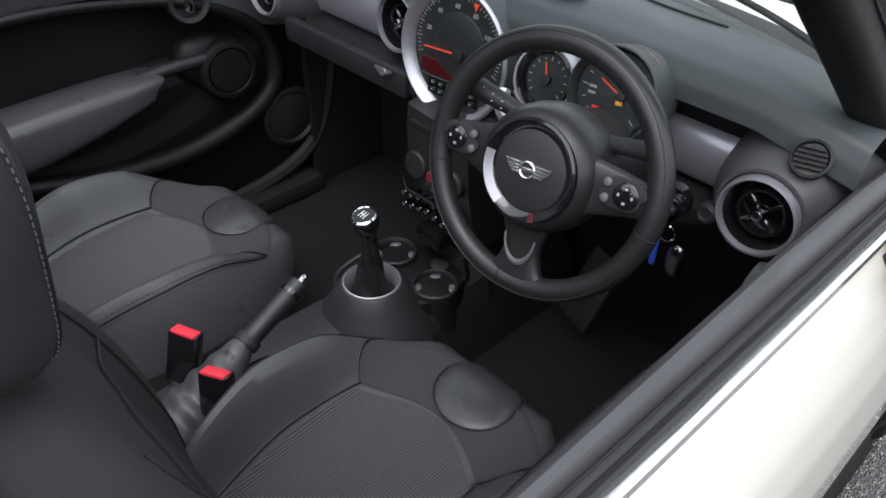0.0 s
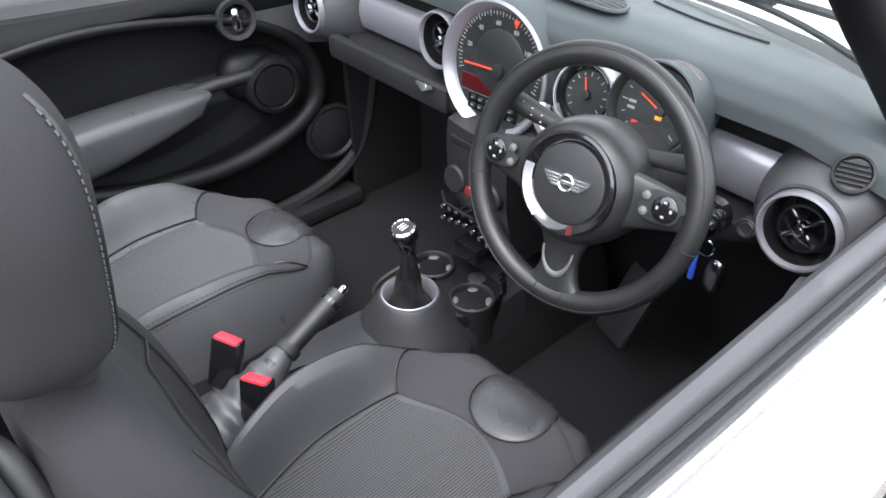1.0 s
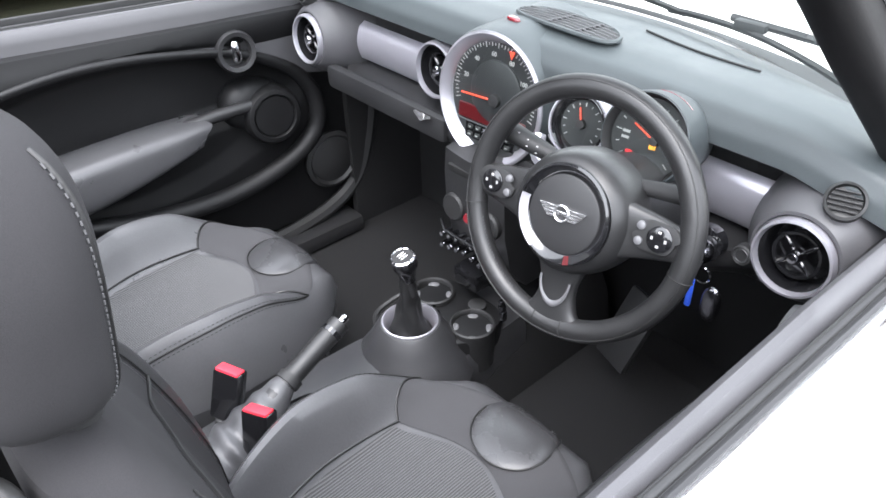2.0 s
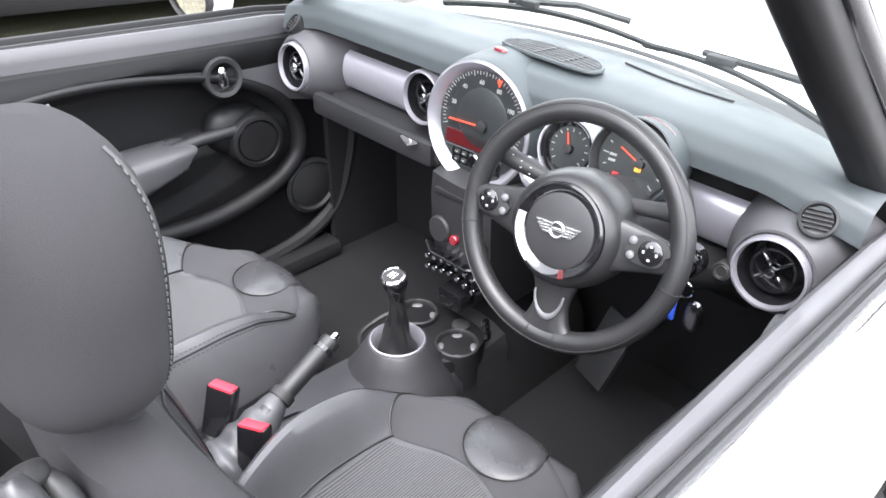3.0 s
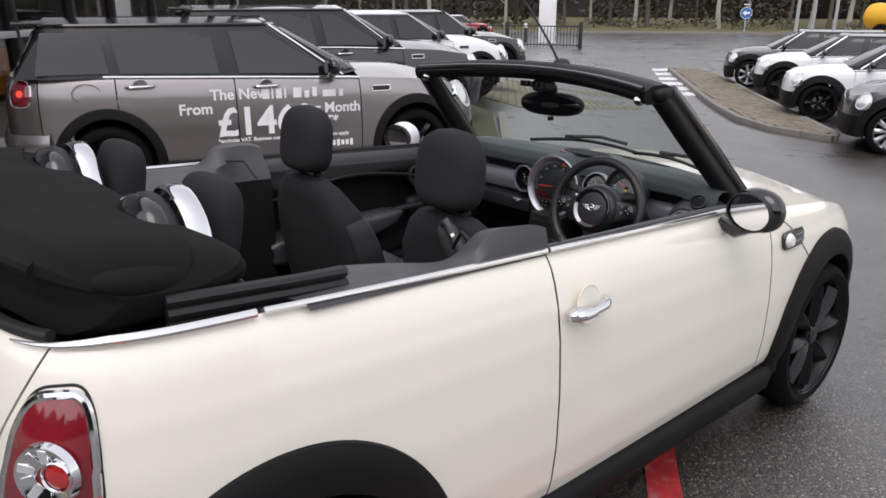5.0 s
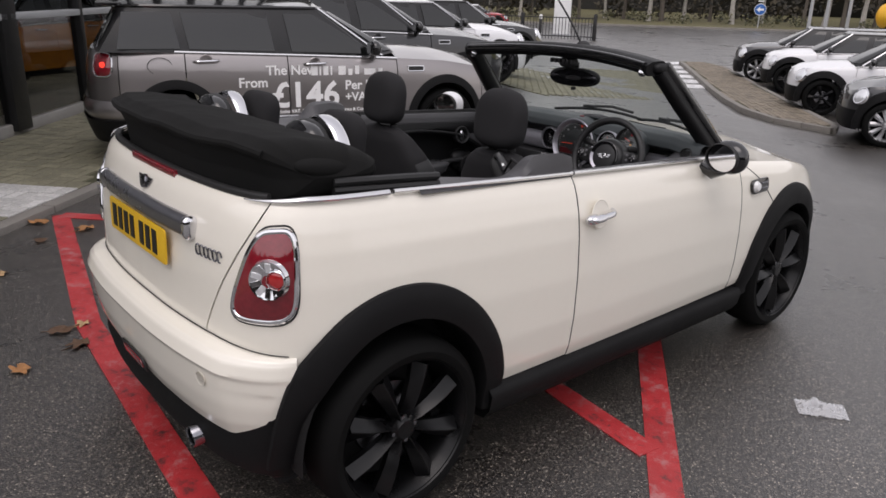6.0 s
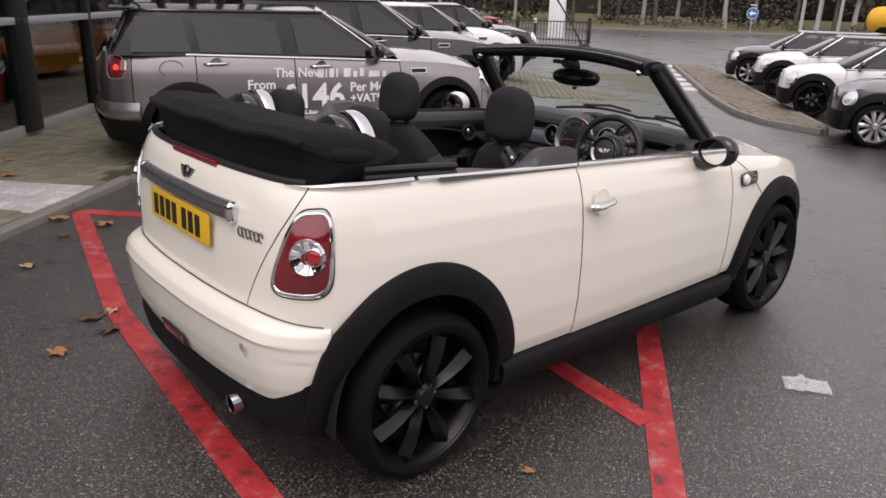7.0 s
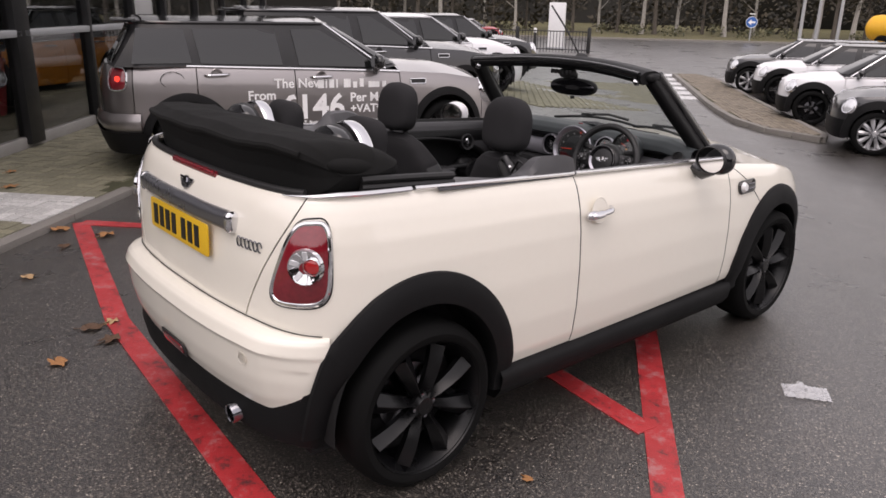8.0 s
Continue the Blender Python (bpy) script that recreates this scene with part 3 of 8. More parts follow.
BOOT_S = lambda b: 0.455 + 0.255 * b ** 1.2
boot_lid = part("boot_lid", panel(lambda b: -BOOT_S(b), BOOT_S, 0.665, belt_of, 60, 26, cut=False), M_WHITE, car, "cream white boot lid")
for sgn in (1, -1):
    side = lambda a, b: (a, b) if sgn > 0 else (lambda t, f=b: -(f(t) if callable(f) else f), lambda t, f=a: -(f(t) if callable(f) else f))
    lo, hi = side(lambda b: BOOT_S(max(0.0, (0.62 + 0.48 * b - 0.665) / 0.435)), s_at(0.78))
    quarter = part("rear_quarter_panel", panel(lo, hi, lambda y: lerp([(-0.44, 0.62), (-0.36, 0.60), (-0.30, 0.36), (0.1, 0.34)], y), belt_of, 100, 60), M_WHITE, car)
    lo, hi = side(s_at(0.78), s_at(1.935))
    door = part("door", panel(lo, hi, 0.335, belt_of, 60, 40, cut=False), M_WHITE, car, "cream white door with silver handle")
    lo, hi = side(s_at(1.935), s_at(2.9))
    wing = part("front_wing", panel(lo, hi, lambda y: 0.34 if y < 2.45 else 0.42, belt_of, 70, 46), M_WHITE, car)
    # door handle: chrome pull over a shallow cup
    x = sgn * 0.832
    pull = tube(spline([(x + sgn * 0.010, 0.802, 0.890), (x + sgn * 0.030, 0.820, 0.891), (x + sgn * 0.036, 0.87, 0.895), (x + sgn * 0.032, 0.925, 0.899), (x + sgn * 0.004, 0.952, 0.901)], 5),
                [0.013] * 5 + [0.0165] * 5 + [0.0125] * 5 + [0.010] * 6, 12, flat=0.8)
    part("door_handle", pull, M_CHROME, door, "chrome door handle")
    part("lock_cover", pillow(x + sgn * 0.016, 0.826, 0.888, 0.040, 0.072, 0.040, 2.2, 2.2, 2.2), M_CHROME, door, "chrome lock cover")
    part("handle_cup", lathe([(0.0, -0.002), (0.040, -0.001), (0.046, 0.0015), (0.049, 0.0)], 28, facing((x + sgn * 0.003, 0.882, 0.898), (sgn, 0, 0.1)) @ Matrix.Diagonal((1, 1.15, 1, 1))), M_WHITE, door)
    for gy_ in (0.78, 1.935):
        part("door_gap", tube([skin(sgn * s_at(gy_), 0.34 + (belt_of(gy_) - 0.35) * k / 20, -0.0018) for k in range(21)], 0.0026, 6), M_INK, door)
    # chrome strip along the belt, split above the wheel
    for q0, q1 in ((0.60, s_at(-0.022)), (s_at(-0.008), s_at(0.775)), (s_at(0.785), s_at(1.80))):
        pts = [skin(sgn * (q0 + (q1 - q0) * k / 30), belt_of(plan(q0 + (q1 - q0) * k / 30)[0].y), 0.014) + Vector((0, 0, 0.003)) for k in range(31)]
        part("chrome_strip", tube([q + Vector((0, 0, 0.004 - (0.008 * max(0.0, 1 - k / 14) if q0 < 0.7 else 0.0))) for k, q in enumerate(pts)], [(0.0020 + 0.0072 * min(1.0, k / 14)) if q0 < 0.7 else 0.0092 for k in range(31)], 8, flat=0.8), M_BADGE, car, "chrome belt strip")
    # wheel arch flares
    for (cy, cz, ea, eb), lo_a, hi_a in ((ARCHES[0], -6, 180), (ARCHES[1], -6, 184)):
        def flare(u, v, cy=cy, cz=cz, ea=ea, eb=eb, lo_a=lo_a, hi_a=hi_a):
            a = radians(lo_a + (hi_a - lo_a) * u)
            k, push = [(1.075, -0.004), (1.07, 0.012), (1.03, 0.022), (0.97, 0.026), (0.90, 0.027), (0.845, 0.024), (0.835, 0.012), (0.84, -0.03), (0.85, -0.10)][round(v * 8)]
            if cy < 1 and round(v * 8) < 6:
                push += 0.024 * min(1.0, max(0.0, (math.degrees(a) - 112) / 30))
            y, z = cy + math.cos(a) * ea * k, cz + math.sin(a) * eb * k
            y = min(max(y, -0.47), 3.0)
            yy = min(max(cy + math.cos(a) * ea * max(k, 0.9), -0.36), 2.90)
            q = skin(sgn * s_at(yy), min(max(cz + math.sin(a) * eb * k, 0.31), belt_of(yy) - 0.05), push)
            return Vector((q.x, y, max(z, 0.2)))
        part("wheel_arch", sheet(flare, 64, 8), M_ARCH, car, "grey-black plastic wheel arch")
        well = sheet(lambda u, v, cy=cy, cz=cz, ea=ea: (sgn * (0.80 - 0.32 * v), cy + math.cos(radians(-4 + 188 * u)) * 0.365, cz + math.sin(radians(-4 + 188 * u)) * 0.40), 24, 2)
        part("wheel_well", well, M_CARPET, car)
    # sill
    sill = sheet(lambda u, v: Vector((sgn * [0.74, 0.825, 0.842, 0.83, 0.80, 0.70][round(v * 5)], 0.36 + 1.68 * u, [0.345, 0.342, 0.315, 0.255, 0.215, 0.20][round(v * 5)] - 0.02 * u)), 8, 5)
    part("sill", sill, M_ARCH, car, "black plastic side sill", angle=85)

for sgn in (1, -1):
    inner = sheet(lambda u, v: skin(sgn * (0.02 + (s_at(2.02) - 0.02) * u), 0.33 + (belt_of(plan(0.02 + (s_at(2.02) - 0.02) * u)[0].y) - 0.345) * v, -0.022), 90, 12)
    bmesh.ops.delete(inner, geom=[f for f in inner.faces if in_arch(f.calc_center_median())], context="FACES")
    part("inner_shell", inner, M_CARPET, car)

# bonnet: from the wings' tops to the middle
S0, S1 = s_at(2.0), s_at(3.122)


def bonnet_at(u, v):
    s = S0 + (S1 - S0) * u
    e = skin(s, belt_of(plan(s)[0].y) - 0.004, 0.0)
    ys = 2.14 + (3.06 - 2.14) * u ** 1.5
    zs = lerp([(2.14, 0.992), (2.5, 0.965), (2.8, 0.90), (3.0, 0.80), (3.08, 0.72)], ys)
    w = 1 - abs(2 * v - 1)
    r = math.sin(w * math.pi / 2)
    return Vector((e.x * (1 - 2 * v), e.y + (ys - e.y) * w, e.z + (zs - e.z) * r))


part("bonnet", sheet(bonnet_at, 44, 48), M_WHITE, car, "cream white bonnet")
for sgn in (1, -1):
    lo, hi = (s_at(2.9), s_at(3.1215)) if sgn > 0 else (-s_at(3.1215), -s_at(2.9))
    part("front_bumper", panel(lo, hi, 0.42, belt_of, 30, 20, cut=False), M_WHITE, car)
    lo, hi = (s_at(2.86), s_at(3.1215)) if sgn > 0 else (-s_at(3.1215), -s_at(2.86))
    part("front_valance", panel(lo, hi, 0.20, 0.425, 24, 4, 0.012, cut=False), M_ARCH, car)
    # side indicator in its black scuttle
    q = skin(sgn * s_at(2.058), 0.826)
    m = facing(q, (sgn, 0, 0.12)) @ pose(0, 0, 0, 0, 0, 0)
    scut = part("side_scuttle", prism([(x, y) for x, y in rounded(0.15, 0.062, 0.02)], 0.014, 0.004, m @ Matrix.Translation((sgn * 0.03, 0, 0))), M_GLOSSBLK, car, "black side scuttle with round indicator")
    part("scuttle_rim", tube([m @ Vector((x + sgn * 0.03, y, 0.010)) for x, y in rounded(0.152, 0.064, 0.021)], 0.003, 6, True), M_GLOSSBLK, scut)
    part("indicator_lens", lathe([(0, 0.028), (0.018, 0.025), (0.027, 0.012), (0.028, 0.0)], 20, m @ Matrix.Translation((sgn * -0.012, 0, 0.004))), M_SIGNWHITE, scut, "pale round indicator")
    for k in range(2):
        part("vent_bar", box(0, 0, 0, 0.06, 0.006, 0.01, 0.002, 1, m @ Matrix.Translation((sgn * 0.065, 0.012 - 0.024 * k, 0.016))), M_DARKCHROME, scut)

for sgn in (1, -1):
    shut = [skin(sgn * s_at(y), z, 0.0004) for y, z in ((1.99, 0.93), (2.05, 0.895), (2.11, 0.855), (2.17, 0.80), (2.225, 0.745), (2.25, 0.718))]
    part("bonnet_gap", tube(spline(shut, 5), 0.0022, 6), M_INK, car)

# rear bumper: shelf, bulge and black valance
BUMP = [(0.672, 0.0), (0.670, 0.030), (0.664, 0.052), (0.650, 0.066), (0.612, 0.080), (0.598, 0.074), (0.56, 0.071), (0.50, 0.066), (0.43, 0.052), (0.385, 0.035), (0.372, 0.012)]


def bumper_at(u, v):
    k = v * (len(BUMP) - 1)
    z, off = lerp(list(enumerate([b[0] for b in BUMP])), k), lerp(list(enumerate([b[1] for b in BUMP])), k)
    s = (2 * u - 1) * s_at(-0.345)
    fade = 0.28 + 0.72 * min(1, max(0.0, (s_at(-0.345) - abs(s)) / 0.20)) ** 0.8
    low = max(0, abs(s) - 0.58) / 0.2
    z2 = z if z > 0.5 else 0.5 + (z - 0.5) * (1 - 0.35 * min(1, low))
    p, n = plan(s)
    q = p + n * (off * fade - 0.004)
    q.z = z2 - (0.02 * min(1, max(0, abs(s) - 0.5) / 0.3) if z > 0.55 else 0)
    return q


rear_bumper = part("rear_bumper", sheet(bumper_at, 90, 40), M_WHITE, car, "cream white rear bumper")


def valance_at(u, v):
    s = (2 * u - 1) * s_at(-0.335)
    p, n = plan(s)
    turn_in = 0.09 * max(0.0, (abs(s) - s_at(-0.40)) / (s_at(-0.335) - s_at(-0.40))) ** 2
    z, off = [(0.40, 0.012), (0.385, 0.03), (0.33, 0.034), (0.26, 0.02), (0.22, -0.03), (0.20, -0.2)][round(v * 5)]
    q = p + n * (off - turn_in)
    q.z = z + (0.12 * min(1, max(0, abs(s) - 0.60) / 0.15) if z > 0.36 else 0)
    return q


part("rear_valance", sheet(valance_at, 70, 5), M_ARCH, car, "black plastic lower bumper")
p, n = plan(-0.02)
refl = facing(p + n * 0.050 + Vector((0, 0, 0.425)), n - Vector((0, 0, 0.25)))
slot = part("fog_lamp_slot", prism(rounded(0.23, 0.060, 0.02), 0.006, 0.003, refl), M_BLACKPL, rear_bumper)
part("fog_lamp", prism(rounded(0.19, 0.036, 0.014), 0.004, 0.002, refl @ Matrix.Translation((0, 0, 0.0055))), M_REDLENS, rear_bumper, "dark red fog lamp in a black slot")
edge = [bumper_at(0.5 + 0.5 * k / 40, 0.0) for k in range(-40, 41)]
part("bumper_seam", tube([q + Vector((q.x * 0.006, -0.006, 0.004)) for q in edge[1:-1]], 0.0019, 6), M_INK, rear_bumper)
p, n = plan(0.515)
part("towing_eye_cover", lathe([(0.0215, 0.0), (0.022, 0.0007), (0.0225, 0.0)], 24, facing(p + n * 0.0705 + Vector((0, 0, 0.562)), n)), M_WHITE, rear_bumper)
pipe = part("exhaust_tip", lathe([(0.030, -0.10), (0.034, -0.1), (0.036, 0.02), (0.034, 0.024), (0.029, 0.02), (0.027, -0.08), (0, -0.08)], 28, facing((0.405, -0.53, 0.30), (0, -1, -0.06)), False), M_DARKCHROME, car, "dark chrome exhaust tip")

# boot furniture
p, n = plan(0)
gy = lambda x, z: skin(float(np.interp(abs(x), LINE_X[:100], LINE_S[:100])) * (1 if x >= 0 else -1), z)
garn_pts = [gy(x, 0.982) + Vector((0, -0.012, 0)) for x in np.linspace(-0.385, 0.385, 20)]
part("boot_handle_bar", sweep(garn_pts, [(a, b) for a, b in rounded(0.046, 0.066, 0.022, 5)]), M_BOOTBAR, boot_lid, "smoked chrome bar above the number plate")
for sgn in (1, -1):
    part("bar_end", pillow(*(gy(sgn * 0.385, 0.980) + Vector((0, -0.012, 0))), 0.035, 0.05, 0.074), M_CHROME, boot_lid)
pm = facing(gy(0, 0.888) + Vector((0, -0.012, 0)), (0, -1, 0.04))
plate = part("number_plate", prism(rounded(0.52, 0.115, 0.012), 0.006, 0.002, pm), M_YELLOW, boot_lid, "yellow rear number plate with black bars")
for k in range(7):
    x = -0.205 + 0.058 * k + (0.03 if k > 3 else 0)
    part("plate_bar", box(x, 0, 0.0075, 0.036, 0.078, 0.003, 0.0, 1, pm), M_INK, plate, smooth=False)
bm = bmesh.new()
for sgn in (1, -1):
    for xa, xb, y0, y1 in ((0.014, 0.052, 0.008, 0.016), (0.015, 0.046, 0.000, 0.0065), (0.015, 0.038, -0.008, -0.0015), (0.013, 0.030, -0.016, -0.0095)):
        feather = [(xa, y0), (xb - 0.005, y0), (xb, y1), (xa, y1)]
        join(bm, prism([(sgn * x, y) for x, y in (feather if sgn > 0 else feather[::-1])], 0.004, 0.001))
join(bm, lathe([(0.021, 0.0), (0.021, 0.006), (0.017, 0.009), (0.012, 0.008), (0.0, 0.0085)], 24))
part("winged_badge", bm, M_DARKCHROME, boot_lid, "dark winged badge").matrix_basis = facing(gy(0, 1.045) + Vector((0, -0.003, 0)), (0, -1, 0.35)) @ Matrix.Scale(1.1, 4)
for k in range(6):
    x = 0.425 + 0.022 * k
    q = gy(x, 0.925)
    part("badge_bar", tube([q + Vector((0.008 * math.cos(a) * 1.0, -0.004 + 0.003 * math.cos(a), 0.017 * math.sin(a))) for a in np.linspace(0, 5.0 if k % 2 else 6.0, 12)], 0.0028, 6), M_DARKCHROME, boot_lid)
# third brake lamp and black seal along the boot's top edge
pts = [skin(s, belt_of(-0.4), -0.012) + Vector((0, 0, 0.006)) for s in np.linspace(-0.69, 0.69, 40)]
part("boot_seal", sweep(pts, rounded(0.024, 0.022, 0.008)), M_BLACKPL, boot_lid, "black rubber edge with a red brake lamp")
pts = [skin(s, belt_of(-0.4), 0.002) + Vector((0, 0, -0.001)) for s in np.linspace(-0.19, 0.19, 16)]
part("brake_lamp", sweep(pts, rounded(0.02, 0.024, 0.006)), M_REDLENS, boot_lid, "red third brake lamp")

# tail lamps
for sgn in (1, -1):
    sc, zc = float(np.interp(0.695, LINE_X[:100], LINE_S[:100])), 0.898

    def lamp_at(r, a, lift, sc=sc, zc=zc, sgn=sgn):
        c, s = math.cos(a), math.sin(a)
        k = (abs(c) ** 4.0 + abs(s) ** 4.0) ** (-1 / 4.0)
        dx, dz = r * k * c, r * k * s
        wide = 0.087 - 0.024 * dz + (0.008 if dx < 0 else 0)
        return skin(sgn * (sc + dx * wide + 0.028 * dz), zc - 0.004 + dz * 0.136 + 0.004 * dx, lift)
    ang = [2 * math.pi * k / 64 for k in range(64)]
    lens = part("tail_lamp", sheet(lambda u, v: lamp_at(v * 0.92, 2 * math.pi * u, 0.02 - 0.012 * v ** 3), 64, 14, True), M_REDLENS, car, "red tail lamp in a chrome ring")
    part("chrome_ring", tube([lamp_at(0.965, a, 0.003) for a in ang], 0.0092, 8, True, flat=1.0), M_CHROME, lens, "chrome surround")
    part("ring_groove", tube([lamp_at(1.06, a, 0.0) for a in ang], 0.003, 6, True), M_BLACKPL, lens)
    p, n = plan(sgn * (sc - 0.006))
    dm = facing(skin(sgn * (sc + 0.010), zc - 0.003, 0.017), n + Vector((0, 0, 0.10)))
    dish = part("reflector_dish", lathe([(0.0, 0.002), (0.028, 0.004), (0.047, 0.012), (0.055, 0.014), (0.060, 0.0)], 36, dm), M_CHROME, lens, "clear round reflector")
    for k in range(6):
        a = radians(90 + 36 * k) if sgn > 0 else radians(90 - 36 * k)
        part("facet", box(0, 0, 0, 0.030, 0.017, 0.003, 0.001, 1, dm @ Matrix.Translation((0.036 * math.cos(a), 0.036 * math.sin(a), 0.0095)) @ pose(0, 0, 0, 0, 0, math.degrees(a)) @ pose(0, 0, 0, 0, -14, 0)), M_CLEARLENS if k % 2 == 0 else M_CHROME, lens)
    part("core_ring", lathe([(0.0285, 0.002), (0.0285, 0.012), (0.026, 0.014), (0.024, 0.010)], 32, dm @ Matrix.Translation((sgn * 0.024, 0.004, 0.003)), False), M_CHROME, lens)
    part("red_core", lathe([(0, 0.013), (0.015, 0.012), (0.022, 0.009), (0.025, 0.003)], 28, dm @ Matrix.Translation((sgn * 0.024, 0.004, 0.003))), M_REDCORE, lens, "bright red round lamp")

# ---------------------------------------------------------------- wheels
def wheel_parts(parent, r_tyre, r_rim, width, rim_mat, n_spokes, style="single"):
    """A wheel round the x axis, its outer face towards +x; returns its tyre's object."""
    turn = Matrix.Rotation(radians(90), 4, "Y")
    w = width / 2
    prof = [(r_rim - 0.005, -w), (r_rim + 0.02, -w - 0.004), (r_tyre - 0.025, -w + 0.004), (r_tyre - 0.006, -w + 0.02), (r_tyre, -w + 0.05), (r_tyre, w - 0.05),
            (r_tyre - 0.006, w - 0.02), (r_tyre - 0.022, w - 0.004), (r_rim + 0.03, w + 0.006), (r_rim + 0.008, w + 0.003), (r_rim - 0.004, w - 0.006)]
    wheel = part("wheel", lathe(prof, 64, turn, False), M_RUBBER, parent, "black tyre on a black alloy rim" if rim_mat is M_RIM else "black tyre on a silver alloy rim")
    lip = [(r_rim - 0.004, -w * 0.8), (r_rim - 0.03, -w * 0.5), (r_rim - 0.03, w * 0.4), (r_rim - 0.012, w * 0.75), (r_rim + 0.002, w + 0.002), (r_rim + 0.004, w - 0.01)]
    part("rim", lathe(lip, 64, turn, False), rim_mat, wheel)
    part("brake_disc", lathe([(0.0, -0.02), (0.13, -0.02), (0.135, -0.03), (0.135, -0.04), (0, -0.04)], 40, turn), M_DARKCHROME, wheel)
    part("backing", lathe([(r_rim - 0.02, -0.05), (0.02, -0.06)], 40, turn, False), M_CARPET, wheel)
    spoke = bmesh.new()
    for d in ((-0.5, 0.5) if style == "twin" else (0,)):
        rad = [0.035, 0.07, 0.12, 0.17, r_rim - 0.02]
        half = [0.017, 0.019, 0.026, 0.033, 0.038] if style != "twin" else [0.012, 0.010, 0.010, 0.011, 0.013]
        lift = [w - 0.032, w - 0.022, w - 0.014, w - 0.012, w - 0.018]

        def sp(u, v):
            k = u * 4
            i = min(int(k), 3)
            t = k - i
            r, h, z = (a[i] + (a[i + 1] - a[i]) * t for a in (rad, half, lift))
            y, dz = [(-1, -0.045), (-1, -0.024 if style != "twin" else -0.008), (-0.5, -0.010 if style != "twin" else -0.003), (-0.05, 0.008 if style != "twin" else 0), (0.05, 0.008 if style != "twin" else 0), (0.5, -0.010 if style != "twin" else -0.003), (1, -0.024 if style != "twin" else -0.008), (1, -0.045)][round(v * 7)]
            return (z + dz, y * h + d * 0.045 * (0.4 + r / r_rim), r)
        join(spoke, sheet(sp, 12, 7))
    me = bpy.data.meshes.new("spoke")
    bmesh.ops.recalc_face_normals(spoke, faces=spoke.faces)
    spoke.to_mesh(me)
    spoke.free()
    me.shade_smooth()
    me.set_sharp_from_angle(angle=radians(30))
    me.materials.append(rim_mat)
    for k in range(n_spokes):
        shared("spoke", me, wheel, Matrix.Rotation(2 * math.pi * k / n_spokes + 0.3, 4, "X"))
    hub = part("hub_cap", lathe([(0.052, w - 0.045), (0.05, w - 0.03), (0.036, w - 0.024), (0.032, w - 0.018), (0.0, w - 0.015)], 28, turn), rim_mat, wheel)
    for k in range(5 if n_spokes != 8 else 4):
        a = 2 * math.pi * k / (5 if n_spokes != 8 else 4)
        part("wheel_bolt", lathe([(0.008, 0), (0.008, 0.008), (0, 0.009)], 8, turn @ Matrix.Translation((0.043 * math.cos(a), 0.043 * math.sin(a), w - 0.034))), M_DARKCHROME, wheel)
    return wheel


def copy_part(ob, parent, m):
    """A copy of a part with its sub-parts under another thing."""
    top = ob.copy()
    scene.collection.objects.link(top)
    top.parent, top.matrix_basis = parent, m
    for c in ob.children:
        d = c.copy()
        scene.collection.objects.link(d)
        d.parent, d.matrix_parent_inverse = top, c.matrix_parent_inverse
    return top


first = wheel_parts(car, 0.315, 0.249, 0.20, M_RIM, 8)
first.matrix_basis = pose(0.732, 0, 0.313, 8, 0, 0)
copy_part(first, car, pose(0.728, 2.467, 0.313, 30, 0, 0))
copy_part(first, car, pose(-0.732, 0, 0.313, 0, 0, 180))
copy_part(first, car, pose(-0.728, 2.467, 0.313, 0, 0, 180))
part("underbody", box(0, 1.25, 0.24, 1.40, 3.3, 0.05, 0.01), M_CARPET, car)

# ---------------------------------------------------------------- windscreen and its frame
def ws_bottom(s):
    return Vector((0.665 * s, 2.12 - 0.22 * s * s, 1.0 + 0.005 * (1 - s * s)))


def ws_top(s):
    return Vector((0.575 * s, 1.64 - 0.11 * s * s, 1.40 - 0.028 * s * s))


def ws(u, v):
    s = 2 * u - 1
    p = ws_bottom(s).lerp(ws_top(s), v)
    return p + Vector((0, 0.03, 0.03)) * math.sin(math.pi * v) * (0.5 - 0.42 * s * s)


screen = part("windscreen", sheet(ws, 24, 10), M_GLASS, car, "clear windscreen glass")
screen.visible_shadow = False
for sgn in (1, -1):
    pts0 = [ws(0.5 + 0.5 * sgn, k / 12) + Vector((sgn * 0.012, -0.012, 0)) for k in range(-1, 13)]
    pts = [p + Vector((0.0, -0.022 * min(1, (12 - k) / 6 + 0.35), -0.006)) for k, p in enumerate(pts0)]
    pil = part("windscreen_pillar", sweep(pts, rounded(0.074, 0.06, 0.022), up=(sgn * 0.3, -0.6, 0.8)), M_PILLAR, car, "black plastic windscreen pillar trim")
    part("pillar_joint", pillow(*(ws_top(sgn * 1.0) + Vector((sgn * 0.010, -0.012, 0.0))), 0.072, 0.09, 0.05, 2.6, 2.6, 2.6), M_PILLAR, pil)
    pts2 = [p + Vector((sgn * 0.012, 0.018, 0.008)) for p in pts0]
    part("pillar_cover", sweep(pts2, rounded(0.044, 0.055, 0.02), up=(sgn * 0.3, -0.6, 0.8)), M_GLOSSBLK, pil, "gloss black outer pillar")
    part("roof_catch", lathe([(0.0, 0.016), (0.012, 0.014), (0.017, 0.004), (0.017, -0.01)], 16, facing(ws_top(sgn * 0.93) + Vector((0, -0.075, -0.025)), (sgn * 0.3, -1, 0.2))), M_CHROME, pil, "bright metal roof catch")
hp = [ws_top(s) + Vector((0, -0.028, 0.0)) for s in np.linspace(-1.03, 1.03, 30)]
